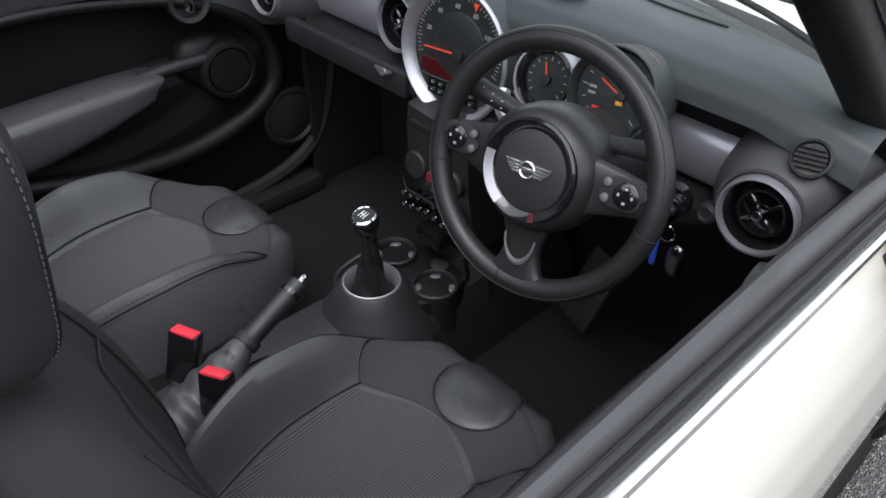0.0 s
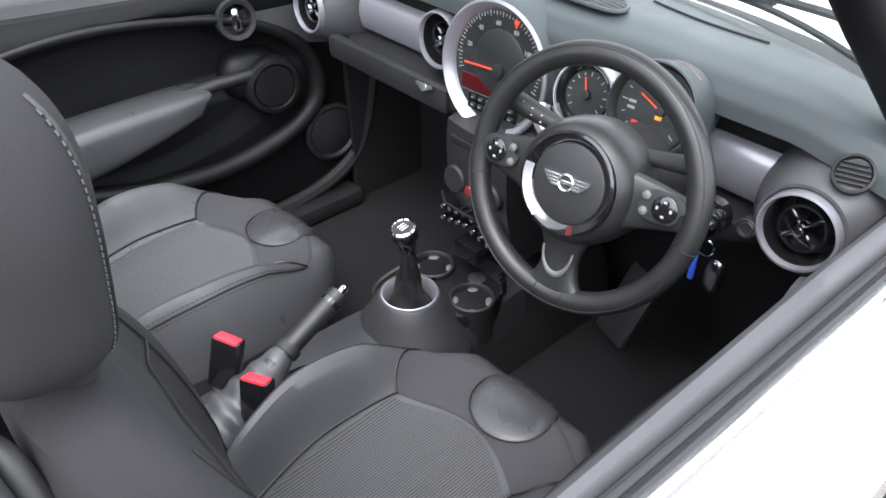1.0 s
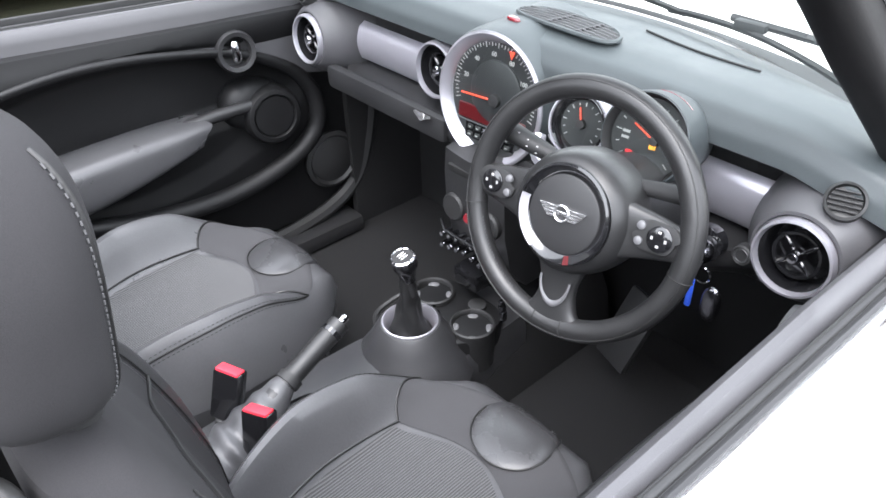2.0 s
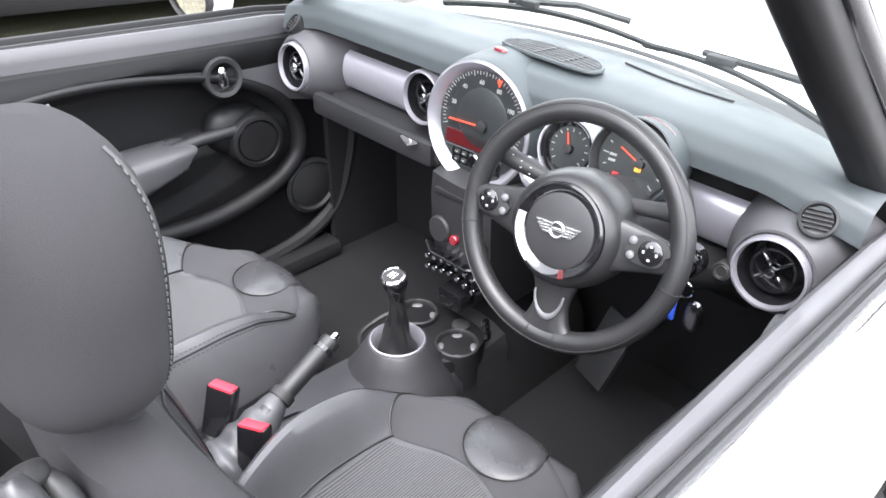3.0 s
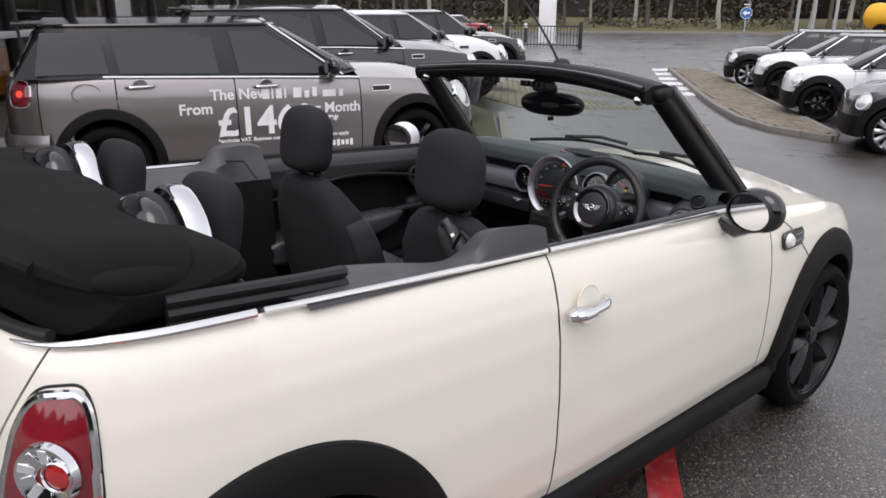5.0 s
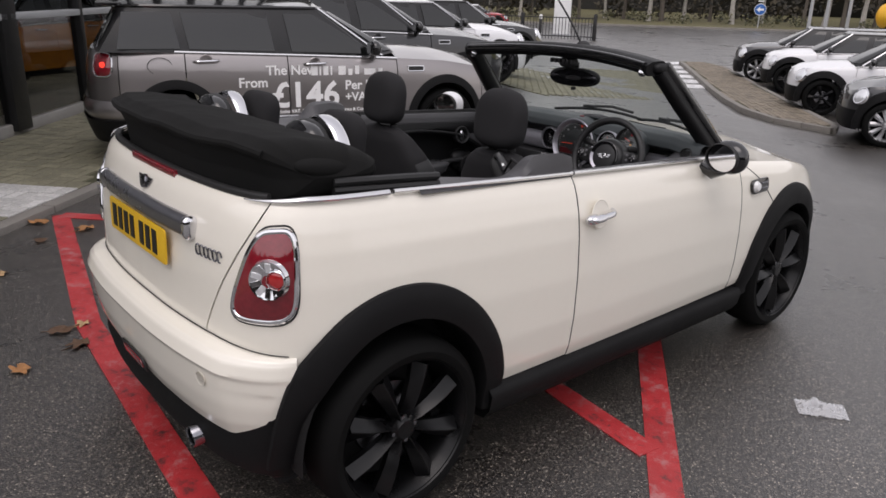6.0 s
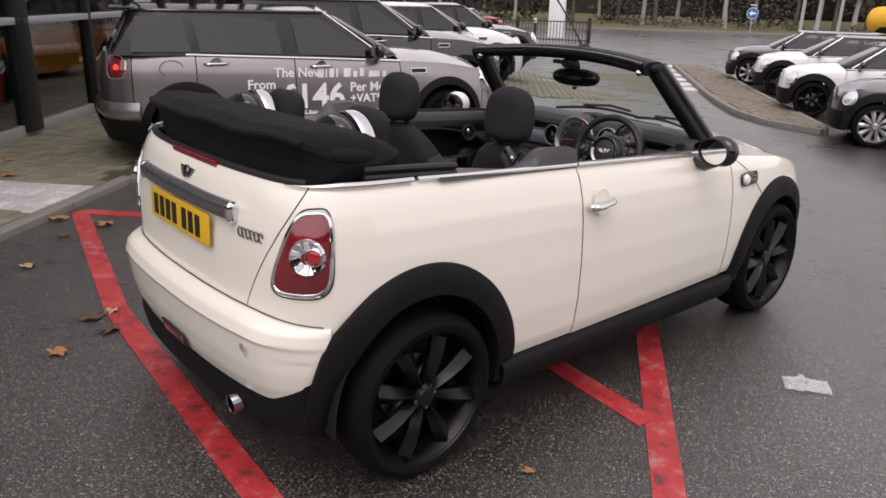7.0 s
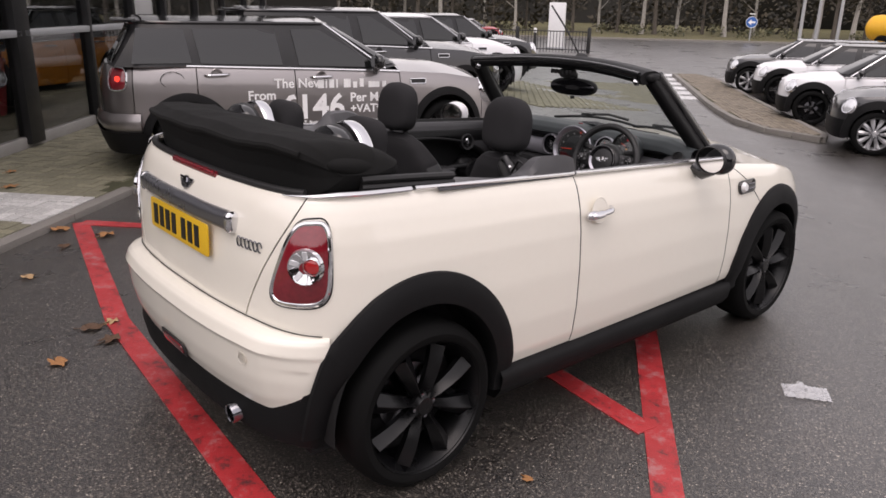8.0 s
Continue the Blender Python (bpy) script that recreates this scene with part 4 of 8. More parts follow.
header = part("windscreen_header", sweep(hp, [(-0.06, -0.012), (-0.05, -0.026), (0.04, -0.03), (0.055, -0.012), (0.056, 0.012), (0.03, 0.03), (-0.02, 0.034), (-0.055, 0.018)]), M_PILLAR, car, "black windscreen header rail")
hp = [ws_top(s) + Vector((0, -0.085, 0.006)) for s in np.linspace(-0.97, 0.97, 30)]
part("header_seal", sweep(hp, rounded(0.022, 0.036, 0.01)), M_GLOSSBLK, header)
for k in range(6):
    part("sensor_rib", box(-0.075 + 0.026 * k, 1.578, 1.352, 0.013, 0.02, 0.022, 0.004), M_BLACKPL, header)
part("sensor_box", pillow(0.0, 1.615, 1.345, 0.09, 0.07, 0.05), M_BLACKPL, header)
# aerial on the header
aerial = part("aerial", tube(spline([(0.035, 1.66, 1.415), (0.02, 1.655, 1.455), (-0.05, 1.64, 1.56), (-0.145, 1.62, 1.68)], 4), [0.006] * 4 + [0.0045] * 9, 8), M_BLACKPL, car, "thin black aerial on a small foot")
part("aerial_foot", pillow(0.04, 1.665, 1.420, 0.06, 0.08, 0.055, 2.2, 2.2, 2.0), M_BLACKPL, aerial)
# rear view mirror
mm = pose(0.015, 1.645, 1.272, 4, 1, 20)
rvm = part("rear_view_mirror", pillow(0, 0.012, 0, 0.262, 0.05, 0.092, 2.8, 2.2, 2.2, m=mm), M_BLACKPL, car, "black rear view mirror")
part("mirror_glass", lathe([(0, 0.0), (0.98, 0.0), (1.0, -0.03)], 40, mm @ facing((0, -0.0125, 0), (0, -1, 0)) @ Matrix.Diagonal((0.121, 0.039, 0.05, 1))), M_DIMMIRROR, rvm)
part("mirror_stalk", tube([mm @ Vector((0, 0.03, 0.02)), mm @ Vector((0, 0.03, 0.06)), (0.0, 1.60, 1.36)], 0.013, 8), M_BLACKPL, rvm)
part("mirror_knob", lathe([(0.012, 0), (0.012, 0.012), (0, 0.014)], 12, mm @ Matrix.Translation((0, 0.0, -0.06))), M_BLACKPL, rvm)
# wipers and scuttle
part("scuttle_panel", sheet(lambda u, v: ws_bottom(2 * u - 1).lerp(bonnet_at(0.085, 1 - u) + Vector((0, 0, 0.008)), v) + Vector((0, 0, 0.006 * math.sin(math.pi * v))), 30, 8), M_BLACKPL, car, "black scuttle panel below the windscreen")
for a, b, c in ((-0.42, 0.14, 0.05), (0.10, 0.62, 0.045)):
    pts = [ws(0.5 + 0.5 * (a + (b - a) * k / 10) / 0.665, c + 0.05 * math.sin(k / 10 * math.pi)) + Vector((0, -0.0, 0.012)) for k in range(11)]
    wiper = part("wiper", tube(pts, 0.006, 6, flat=1.6), M_BLACKPL, car, "black windscreen wiper")
    part("wiper_arm", tube([pts[3] + Vector((0, 0.01, 0.012)), pts[6] + Vector((0, 0.03, 0.02)), pts[6] + Vector((0.1, 0.09, -0.005))], 0.008, 6), M_BLACKPL, wiper)
    part("wiper_clip", box(*(pts[4] + Vector((0, 0, 0.012))), 0.06, 0.02, 0.016, 0.005), M_BLACKPL, wiper)
# door mirrors
for sgn in (1, -1):
    c = Vector((sgn * 0.895, 1.615, 1.03))
    mirror = part("door_mirror", pillow(0, 0.02, 0, 0.172, 0.10, 0.142, 2.1, 2.3, 2.1, m=Matrix.Translation(c) @ pose(0, 0, 0, 0, 0, -sgn * 8)), M_GLOSSBLK if sgn > 0 else M_PUREWHITE, car, "round door mirror in a black shell" if sgn > 0 else "round door mirror with a bright shell")
    gm = Matrix.Translation(c) @ pose(0, 0, 0, 0, 0, -sgn * 8) @ facing((0, -0.030, 0), (0, -1, 0.02))
    part("mirror_rim", lathe([(0.80, -0.3), (0.94, 0.03), (0.90, 0.11), (0.85, 0.08)], 40, gm @ Matrix.Diagonal((0.086, 0.067, 0.09, 1)), False), M_BLACKPL, mirror)
    part("mirror_glass", lathe([(0, 0.03), (0.86, 0.0)], 40, gm @ Matrix.Diagonal((0.086, 0.067, 0.09, 1))), M_MIRROR, mirror, "mirror glass")
    part("mirror_foot", tube([c + Vector((-sgn * 0.02, 0.02, -0.05)), c + Vector((-sgn * 0.065, 0.02, -0.075)), c + Vector((-sgn * 0.115, 0.02, -0.055))], [0.03, 0.032, 0.03], 10), M_GLOSSBLK, mirror)

# ---------------------------------------------------------------- the open white car: cabin
# floor and side walls
cabin_floor = part("cabin_floor", box(0, 1.15, 0.255, 1.46, 1.95, 0.03, 0.0), M_CARPET, car, "black carpeted floor", smooth=False)
part("bulkhead", box(0, 2.10, 0.58, 1.40, 0.04, 0.70, 0.0), M_CARPET, car, smooth=False)
part("rear_bulkhead", box(0, -0.22, 0.70, 1.30, 0.03, 0.66, 0.0), M_CARPET, car, smooth=False)
tunnel = part("tunnel", sheet(lambda u, v: ((-0.13 + 0.26 * v) * (1 - 0.12 * math.sin(math.pi * v)), 0.5 + 1.5 * u, 0.26 + (0.13 + 0.10 * u) * math.sin(math.pi * min(1, max(0, v))) ** 0.4), 10, 14), M_CARPET, car)


def trim_panel(sgn):
    """Inner door trim with an oval recess, seen from inside."""
    def at(u, v):
        y = 0.80 + 1.14 * u
        top = belt_of(y) - 0.03
        z = 0.34 + (top - 0.34) * v
        x = 0.705 + 0.03 * (1 - v) - 0.02 * math.exp(-((z - 0.93) / 0.05) ** 2)
        d = ((y - 1.225) / 0.51) ** 2 + ((z - 0.742) / 0.208) ** 2
        if d < 0.95:
            x += (0.045 if z > 0.742 else 0.045 - 0.03 * min(1, (0.742 - z) / 0.06)) * min(1, max(0, (0.95 - d) / 0.40))
        if v > 0.985:
            x += 0.015
        return Vector((sgn * x, y, z))
    return sheet(at, 130, 110)


def door_inside(sgn):
    p = part("door_trim", trim_panel(sgn), M_DOORPANEL, car, "black moulded door trim with oval recess")
    top = [(0.747, -0.006), (0.7445, 0.012), (0.738, 0.023), (0.729, 0.030), (0.718, 0.030), (0.709, 0.021), (0.705, 0.004), (0.702, -0.05), (0.696, -0.10)]
    ridge_z = [(0.78, 0.885), (1.02, 0.926), (1.15, 0.938), (1.28, 0.932), (1.42, 0.910), (1.52, 0.886), (1.61, 0.848), (1.69, 0.79), (1.96, 0.72)]

    def cap_at(u, v):
        y, k = 0.79 + 1.17 * u, round(v * 8)
        z = belt_of(y) - 0.022 + top[k][1]
        if k > 6:
            z = min(z, belt_of(y) - 0.03) if k == 7 and lerp(ridge_z, y) + 0.02 < z else lerp(ridge_z, y) + (0.015 if k == 7 else 0.0)
        spread = 0.011 * min(1.0, max(0.0, (1.46 - y) / 0.43)) * min(1.0, k / 4)
        return Vector((sgn * (top[k][0] + spread), y, z))
    cap = sheet(cap_at, 40, 8)
    part("door_cap", cap, M_DOORCAP, p, "grey-black door top")
    along = lambda x, dz: [Vector((sgn * x, 0.79 + 1.08 * k / 12, belt_of(0.79 + 1.08 * k / 12) + dz)) for k in range(13)]
    part("window_seal", sweep(along(0.7535, 0.0), rounded(0.008, 0.022, 0.003)), M_BLACKPL, p)
    part("window_seal", tube(along(0.7625, 0.002), 0.0058, 8), M_DASHLOW, p)
    if sgn < 0:
        part("outer_seal", sweep(along(0.7665, 0.008), rounded(0.008, 0.030, 0.003)), M_BLACKPL, p)
    part("seal_lip", tube(along(0.7485, 0.004), 0.0028, 6), M_INK, p)
    part("seal_lip", tube(along(0.7578, 0.004), 0.0018, 6), M_INK, p)
    loop = [(0.700, 0.78, 0.885), (0.690, 1.02, 0.926), (0.688, 1.15, 0.938), (0.687, 1.28, 0.932), (0.687, 1.42, 0.910), (0.688, 1.52, 0.886), (0.689, 1.61, 0.848), (0.690, 1.69, 0.79), (0.690, 1.735, 0.71), (0.690, 1.72, 0.62), (0.688, 1.62, 0.558),
            (0.686, 1.45, 0.528), (0.686, 1.25, 0.545), (0.690, 1.07, 0.59), (0.700, 0.80, 0.66)]
    ridge = spline([(sgn * x, y, z) for x, y, z in loop], 7)
    part("recess_ridge", tube(ridge, [0.012 + 0.012 * min(1, max(0, (k - 36) / 22)) for k in range(len(ridge))], 12, flat=0.8), M_DOORPANEL, p, "smooth black ridge round the recess")
    arm = pillow(0, 0, 0, 0.13, 0.60, 0.125, 5, 9, 4.5, m=pose(sgn * 0.70, 1.08, 0.690, 3, 0, 0))
    for q in arm.verts:  # the front end is cut on a slant and thins towards the pull
        t = min(1.0, max(0.0, (q.co.y - 1.10) / 0.28))
        q.co.z += (0.742 - q.co.z) * 0.40 * t ** 2
        q.co.y += 0.05 * t * (q.co.z - 0.70) / 0.06
    part("armrest", arm, M_LEATHER, p, "grey padded door armrest")
    part("pull_bar", tube([(sgn * 0.70, 1.33, 0.735), (sgn * 0.695, 1.46, 0.745), (sgn * 0.695, 1.58, 0.742)], 0.016, 10), M_DASHLOW, p)
    part("pull_hood", pillow(0, 0, 0, 0.10, 0.175, 0.135, 2.4, 2.3, 2.3, m=pose(sgn * 0.738, 1.578, 0.728, -12, 0, 0)), M_DOORPANEL, p)
    part("door_pull", lathe([(0.055, -0.07), (0.075, -0.02), (0.076, 0.015), (0.068, 0.028), (0.058, 0.030), (0.054, 0.020), (0.051, 0.026), (0.0, 0.028)], 36, facing((sgn * 0.698, 1.606, 0.703), (-sgn, -0.1, 0.05))), M_DOORPANEL, p, "round door pull with speaker")
    bez = facing((sgn * 0.69, 1.535, 0.888), (-sgn, -0.1, 0.1))
    part("opener_bezel", lathe([(0.046, -0.02), (0.05, 0.01), (0.046, 0.02), (0.036, 0.018), (0.034, -0.004), (0, -0.006)], 32, bez), M_DASHLOW, p)
    part("opener_lever", pillow(0, 0, 0.008, 0.026, 0.055, 0.022, 2.2, 2.6, 2.2, m=bez), M_CHROME, p, "chrome door opener")
    spk = facing((sgn * 0.708, 1.776, 0.505), (-sgn, -0.05, 0.02))
    part("speaker", lathe([(0.082, -0.01), (0.084, 0.006), (0.074, 0.012), (0.066, 0.004), (0.06, 0.008), (0.0, 0.013)], 36, spk), M_BLACKPL, p, "round black speaker cover")
    kick = [(0.72, 0.80, 0.33), (0.715, 1.3, 0.32), (0.71, 1.65, 0.33), (0.705, 1.83, 0.40), (0.70, 1.90, 0.55), (0.70, 1.93, 0.75)]
    part("sill_seal", tube(spline([(sgn * x, y, z) for x, y, z in kick], 8), 0.022, 8), M_BLACKPL, p)
    part("kick_panel", box(sgn * 0.695, 1.98, 0.56, 0.02, 0.30, 0.62, 0.0), M_CARPET, p, smooth=False)
    pin = [(0.0062, -0.01), (0.0062, 0.006), (0.0048, 0.010), (0.0052, 0.018), (0.004, 0.022), (0, 0.0225)]
    part("lock_pin", lathe(pin, 14, Matrix.Translation((sgn * 0.728, 0.875, belt_of(0.875) + 0.006))), M_BLACKPL, p, "small black lock pin")
    part("sill_plate", box(sgn * 0.69, 1.30, 0.30, 0.09, 1.05, 0.05, 0.015), M_DASHLOW, p)
    return p


for sgn in (1, -1):
    door_inside(sgn)
    # rear side trim: shelf along the belt, raised behind the door
    def shelf(u, v, sgn=sgn):
        y = 0.785 - 0.70 * u
        hump = 0.076 / (1 + math.exp(-(y - 0.560) / 0.017)) - 0.018 * max(0.0, (y - 0.70) / 0.085) ** 2
        inner = 0.09 * min(1.0, max(0.0, (0.60 - y) / 0.28))
        x, z = [(0.768, 0.004), (0.765, 0.012 + hump * 0.55), (0.745, 0.016 + hump), (0.70, 0.008 + hump), (0.66, 0.0 + hump * 0.4 - 0.0), (0.60 - inner, -0.012), (0.585 - inner, -0.045), (0.585, -0.30), (0.60, -0.60)][round(v * 8)]
        wide = 1 - 0.55 * (1 / (1 + math.exp(-(y - 0.66) / 0.03)))
        if round(v * 8) > 4:
            x += 0.085 / (1 + math.exp(-(y - 0.52) / 0.05))
        return Vector((sgn * (0.768 - (0.768 - x) * (wide if round(v * 8) < 5 else 1.0)), y, belt_of(y) - 0.01 + z))
    rt = part("rear_side_trim", sheet(lambda u, v: shelf(u, v * 0.76), 44, 6), M_DOORCAP, car, "grey-black rear side trim")
    part("side_lining", sheet(lambda u, v: shelf(u, 0.76 + 0.24 * v), 44, 2), M_CARPET, rt)
    part("rear_speaker", lathe([(0.10, -0.01), (0.103, 0.006), (0.09, 0.014), (0.08, 0.006), (0.07, 0.01), (0.0, 0.014)], 36, facing((sgn * 0.588, 0.44, 0.80), (-sgn, 0, 0.05))), M_BLACKPL, rt, "round rear speaker cover")
    part("belt_anchor", tube([(sgn * 0.70, 0.60, 1.08), (sgn * 0.60, 0.64, 1.09), (sgn * 0.545, 0.66, 1.03)], 0.005, 8), M_BLACKPL, rt)
    # bars of the folded roof's frame beside the rear seats
    for dy, dz, r in ((0.0, 0.026, 0.013), (0.0, 0.0, 0.014), (0.0, -0.036, 0.022)):
        part("roof_frame_bar", tube([(sgn * 0.66, 0.24, 1.07 + dz), (sgn * 0.67, 0.1, 1.085 + dz), (sgn * 0.65, -0.15, 1.10 + dz)], r, 8), M_BLACKPL, rt)

# rear bench
rear_bench = part("rear_bench", box(0, 0.385, 0.50, 1.16, 0.65, 0.23, 0.045, 4), M_REARCLOTH, car, "charcoal rear bench with two backrests")
for sgn in (1, -1):
    part("rear_backrest", pillow(0, 0, 0, 0.46, 0.16, 0.56, 4, 3, 4, m=pose(sgn * 0.28, 0.01, 0.80, -14, 0, 0)), M_REARCLOTH, rear_bench)
    part("rear_cushion_pad", pillow(0, 0, 0, 0.40, 0.44, 0.07, 4, 4, 2.4, m=pose(sgn * 0.28, 0.35, 0.61, -6, 0, 0)), M_REARCLOTH, rear_bench)
    part("rear_headrest", pillow(0, 0, 0, 0.24, 0.10, 0.21, 3.4, 2.6, 3.4, m=pose(sgn * 0.30, 0.10, 1.165, -10, 0, 0)), M_CLOTH, rear_bench)
    # roll hoop behind the rear seat
    arch = [(sgn * 0.352 + 0.100 * math.cos(a), -0.055, 1.115 + 0.115 * math.sin(a)) for a in np.linspace(-0.5, math.pi + 0.5, 24)]
    hoop = part("roll_hoop", tube(arch, 0.035, 12, flat=1.0), M_BLACKPL, car, "black roll hoop with a bright metal face")
    part("hoop_filler", pillow(sgn * 0.352, -0.07, 1.12, 0.25, 0.11, 0.28, 2.5, 2.4, 2.5), M_GLOSSBLK, hoop)
    strip = [(sgn * 0.352 + 0.133 * math.cos(a), 0.005, 1.118 + 0.147 * math.sin(a)) for a in np.linspace(-0.25, math.pi + 0.25, 28)]
    part("hoop_strip", tube(strip, 0.007, 12, flat=3.6, up=(0, 1, 0)), M_CHROME, hoop, "polished metal strip")
    part("hoop_base", pillow(sgn * 0.352, -0.0, 1.03, 0.34, 0.20, 0.12, 4, 3, 3), M_BLACKPL, hoop)

# folded roof
HOOD = [(-0.445, 1.235), (-0.442, 1.255), (-0.40, 1.272), (-0.30, 1.268), (-0.16, 1.245), (-0.05, 1.212), (0.0, 1.18), (-0.005, 1.15), (-0.06, 1.11), (-0.20, 1.085), (-0.36, 1.085), (-0.405, 1.10), (-0.412, 1.165), (-0.432, 1.215)]


def hood(u, v):
    """The folded roof: a taut slab whose rear lip hangs over the boot's edge."""
    x = 2 * u - 1
    k = (v % 1.0) * len(HOOD)
    i = int(k) % len(HOOD)
    t = k - int(k)
    t = t * t * (3 - 2 * t)
    (y0, z0), (y1, z1) = HOOD[i], HOOD[(i + 1) % len(HOOD)]
    y, z = y0 + (y1 - y0) * t, z0 + (z1 - z0) * t
    end = max(0.0, abs(x) - 0.86) / 0.14
    y += 0.105 * abs(x) ** 2.4 * (1 if y < -0.15 else 0.45)
    cy, cz = -0.16, 1.165
    f = math.sqrt(max(0.0, 1 - end ** 2.4))
    q = Vector((0.655 * x, cy + (y - cy) * (0.35 + 0.65 * f), cz + (z - cz) * f - 0.02 * abs(x) ** 3))
    d = noise.noise(q * 5) * 0.010 + noise.noise(q * 17) * 0.0022
    return q + Vector((0, 0, d))


soft_top = part("folded_roof", sheet(lambda u, v: hood(u, v), 90, 70), M_TOPCLOTH, car, "black canvas roof folded down behind the seats")
hem = [hood(u, 0.035) for u in np.linspace(0.04, 0.96, 44)]
part("roof_hem", tube(hem, 0.013, 8), M_TOPCLOTH, soft_top)
for sgn in (1, -1):
    for k, (cy_, cz_, ln) in enumerate(((-0.12, 1.165, 0.34), (-0.10, 1.115, 0.30), (-0.02, 1.145, 0.16))):
        roll = pillow(0, 0, 0, 0.13, ln, 0.075, 2.6, 2.4, 2.2, m=pose(sgn * (0.585 - 0.02 * k), cy_, cz_, -9 - 3 * k, sgn * 8, sgn * (12 - 8 * k)))
        part("roof_roll", roll, M_TOPCLOTH, soft_top)
part("roof_well", sheet(lambda u, v: Vector(((-0.66 + 1.32 * u), -0.40 + 0.42 * v + 0.06 * (2 * u - 1) ** 2 * (1 - v), 1.055)), 8, 4), M_TOPCLOTH, soft_top)

# ---------------------------------------------------------------- dashboard
def dash_at(u, v):
    x = -0.70 + 1.40 * u
    w = (x / 0.70) ** 2
    prof = [(2.11 - 0.22 * w, 1.005), (2.02 - 0.18 * w, 1.03), (1.90 - 0.10 * w, 1.052), (1.80 - 0.06 * w, 1.058), (1.735 - 0.02 * w, 1.048), (1.705, 1.022), (1.70, 0.995),
            (1.742, 0.980), (1.770, 0.964), (1.768, 0.850), (1.705, 0.842), (1.672, 0.842), (1.668, 0.815), (1.69, 0.79), (1.76, 0.775), (1.86, 0.70), (1.98, 0.60)]
    k = v * (len(prof) - 1)
    i = min(int(k), len(prof) - 2)
    t = k - i
    y, z = (prof[i][j] + (prof[i + 1][j] - prof[i][j]) * t for j in (0, 1))
    side = max(0.0, abs(x) - 0.55) / 0.15
    back = min(1.0, max(0.0, (abs(x) - 0.48) / 0.06))
    y += 0.028 if k > 1.5 else 0
    if k > 7.5:
        y += 0.05 * back
    return Vector((x, y, z - 0.03 * side * (1 if z > 0.9 else 0)))


# one profile in two tones: blue-grey to just under the lip, darker below
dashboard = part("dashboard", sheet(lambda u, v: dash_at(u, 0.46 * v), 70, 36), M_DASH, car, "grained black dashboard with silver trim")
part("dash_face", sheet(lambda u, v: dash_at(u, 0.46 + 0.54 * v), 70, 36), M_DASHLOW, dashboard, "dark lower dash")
# silver trim bands
for x0, x1 in ((-0.50, -0.245), (-0.145, -0.115), (0.11, 0.555)):
    band = sheet(lambda u, v: Vector((x0 + (x1 - x0) * u, 1.780 - 0.014 * math.sin(math.pi * v) - (0.012 if 0 < v < 1 else 0.0), 0.948 - 0.094 * v)), 16, 10)
    part("silver_trim", band, M_SILVER, dashboard, "satin silver dash trim")
part("lower_panel", box(-0.33, 1.70, 0.828, 0.42, 0.03, 0.055, 0.014), M_DASHLOW, dashboard)
bm = bmesh.new()
for sgn in (1, -1):
    join(bm, prism([(sgn * 0.008, -0.008), (sgn * 0.034, 0.004), (sgn * 0.030, 0.010), (sgn * 0.008, 0.009)] if sgn > 0 else [(-0.008, 0.009), (-0.030, 0.010), (-0.034, 0.004), (-0.008, -0.008)], 0.004))
join(bm, lathe([(0.011, 0), (0.011, 0.005), (0, 0.006)], 16))
part("dash_badge", bm, M_BADGE, dashboard, "small bright winged badge").matrix_basis = facing((-0.178, 1.678, 0.848), (0, -1, 0.35)) @ Matrix.Scale(0.78, 4)


def air_vent(x, y, z, r, tilt=0.0):
    """A round vent: bright ring, dark bowl, cross and hub."""
    m = facing((x, y, z), (tilt, -1, 0.1))
    ring = part("round_vent", lathe([(r * 1.12, -0.05), (r * 1.1, 0.0), (r * 1.06, 0.010), (r * 0.99, 0.011), (r * 0.95, 0.003), (r * 0.94, -0.02)], 48, m, False), M_SILVER, dashboard, "round air vent with a bright ring")
    part("vent_bowl", lathe([(r * 0.955, 0.002), (r * 0.90, -0.012), (r * 0.84, -0.04), (0, -0.046)], 40, m, False), M_GLOSSBLK, ring)
    for k in range(4):
        part("vent_blade", box(0, r * 0.36, -0.018, 0.008, r * 0.62, 0.022, 0.003, 1, m @ pose(0, 0, 0, 0, 0, 45 + 90 * k)), M_GLOSSBLK, ring)
    part("vent_rim", tube([m @ Vector((r * 0.62 * math.cos(a), r * 0.62 * math.sin(a), -0.012)) for a in np.linspace(0, 2 * math.pi, 32)[:-1]], 0.004, 6, True), M_GLOSSBLK, ring)
    part("vent_hub", lathe([(0.011, -0.015), (0.011, 0.0), (0.007, 0.006), (0, 0.007)], 16, m), M_CHROME, ring)
    return ring


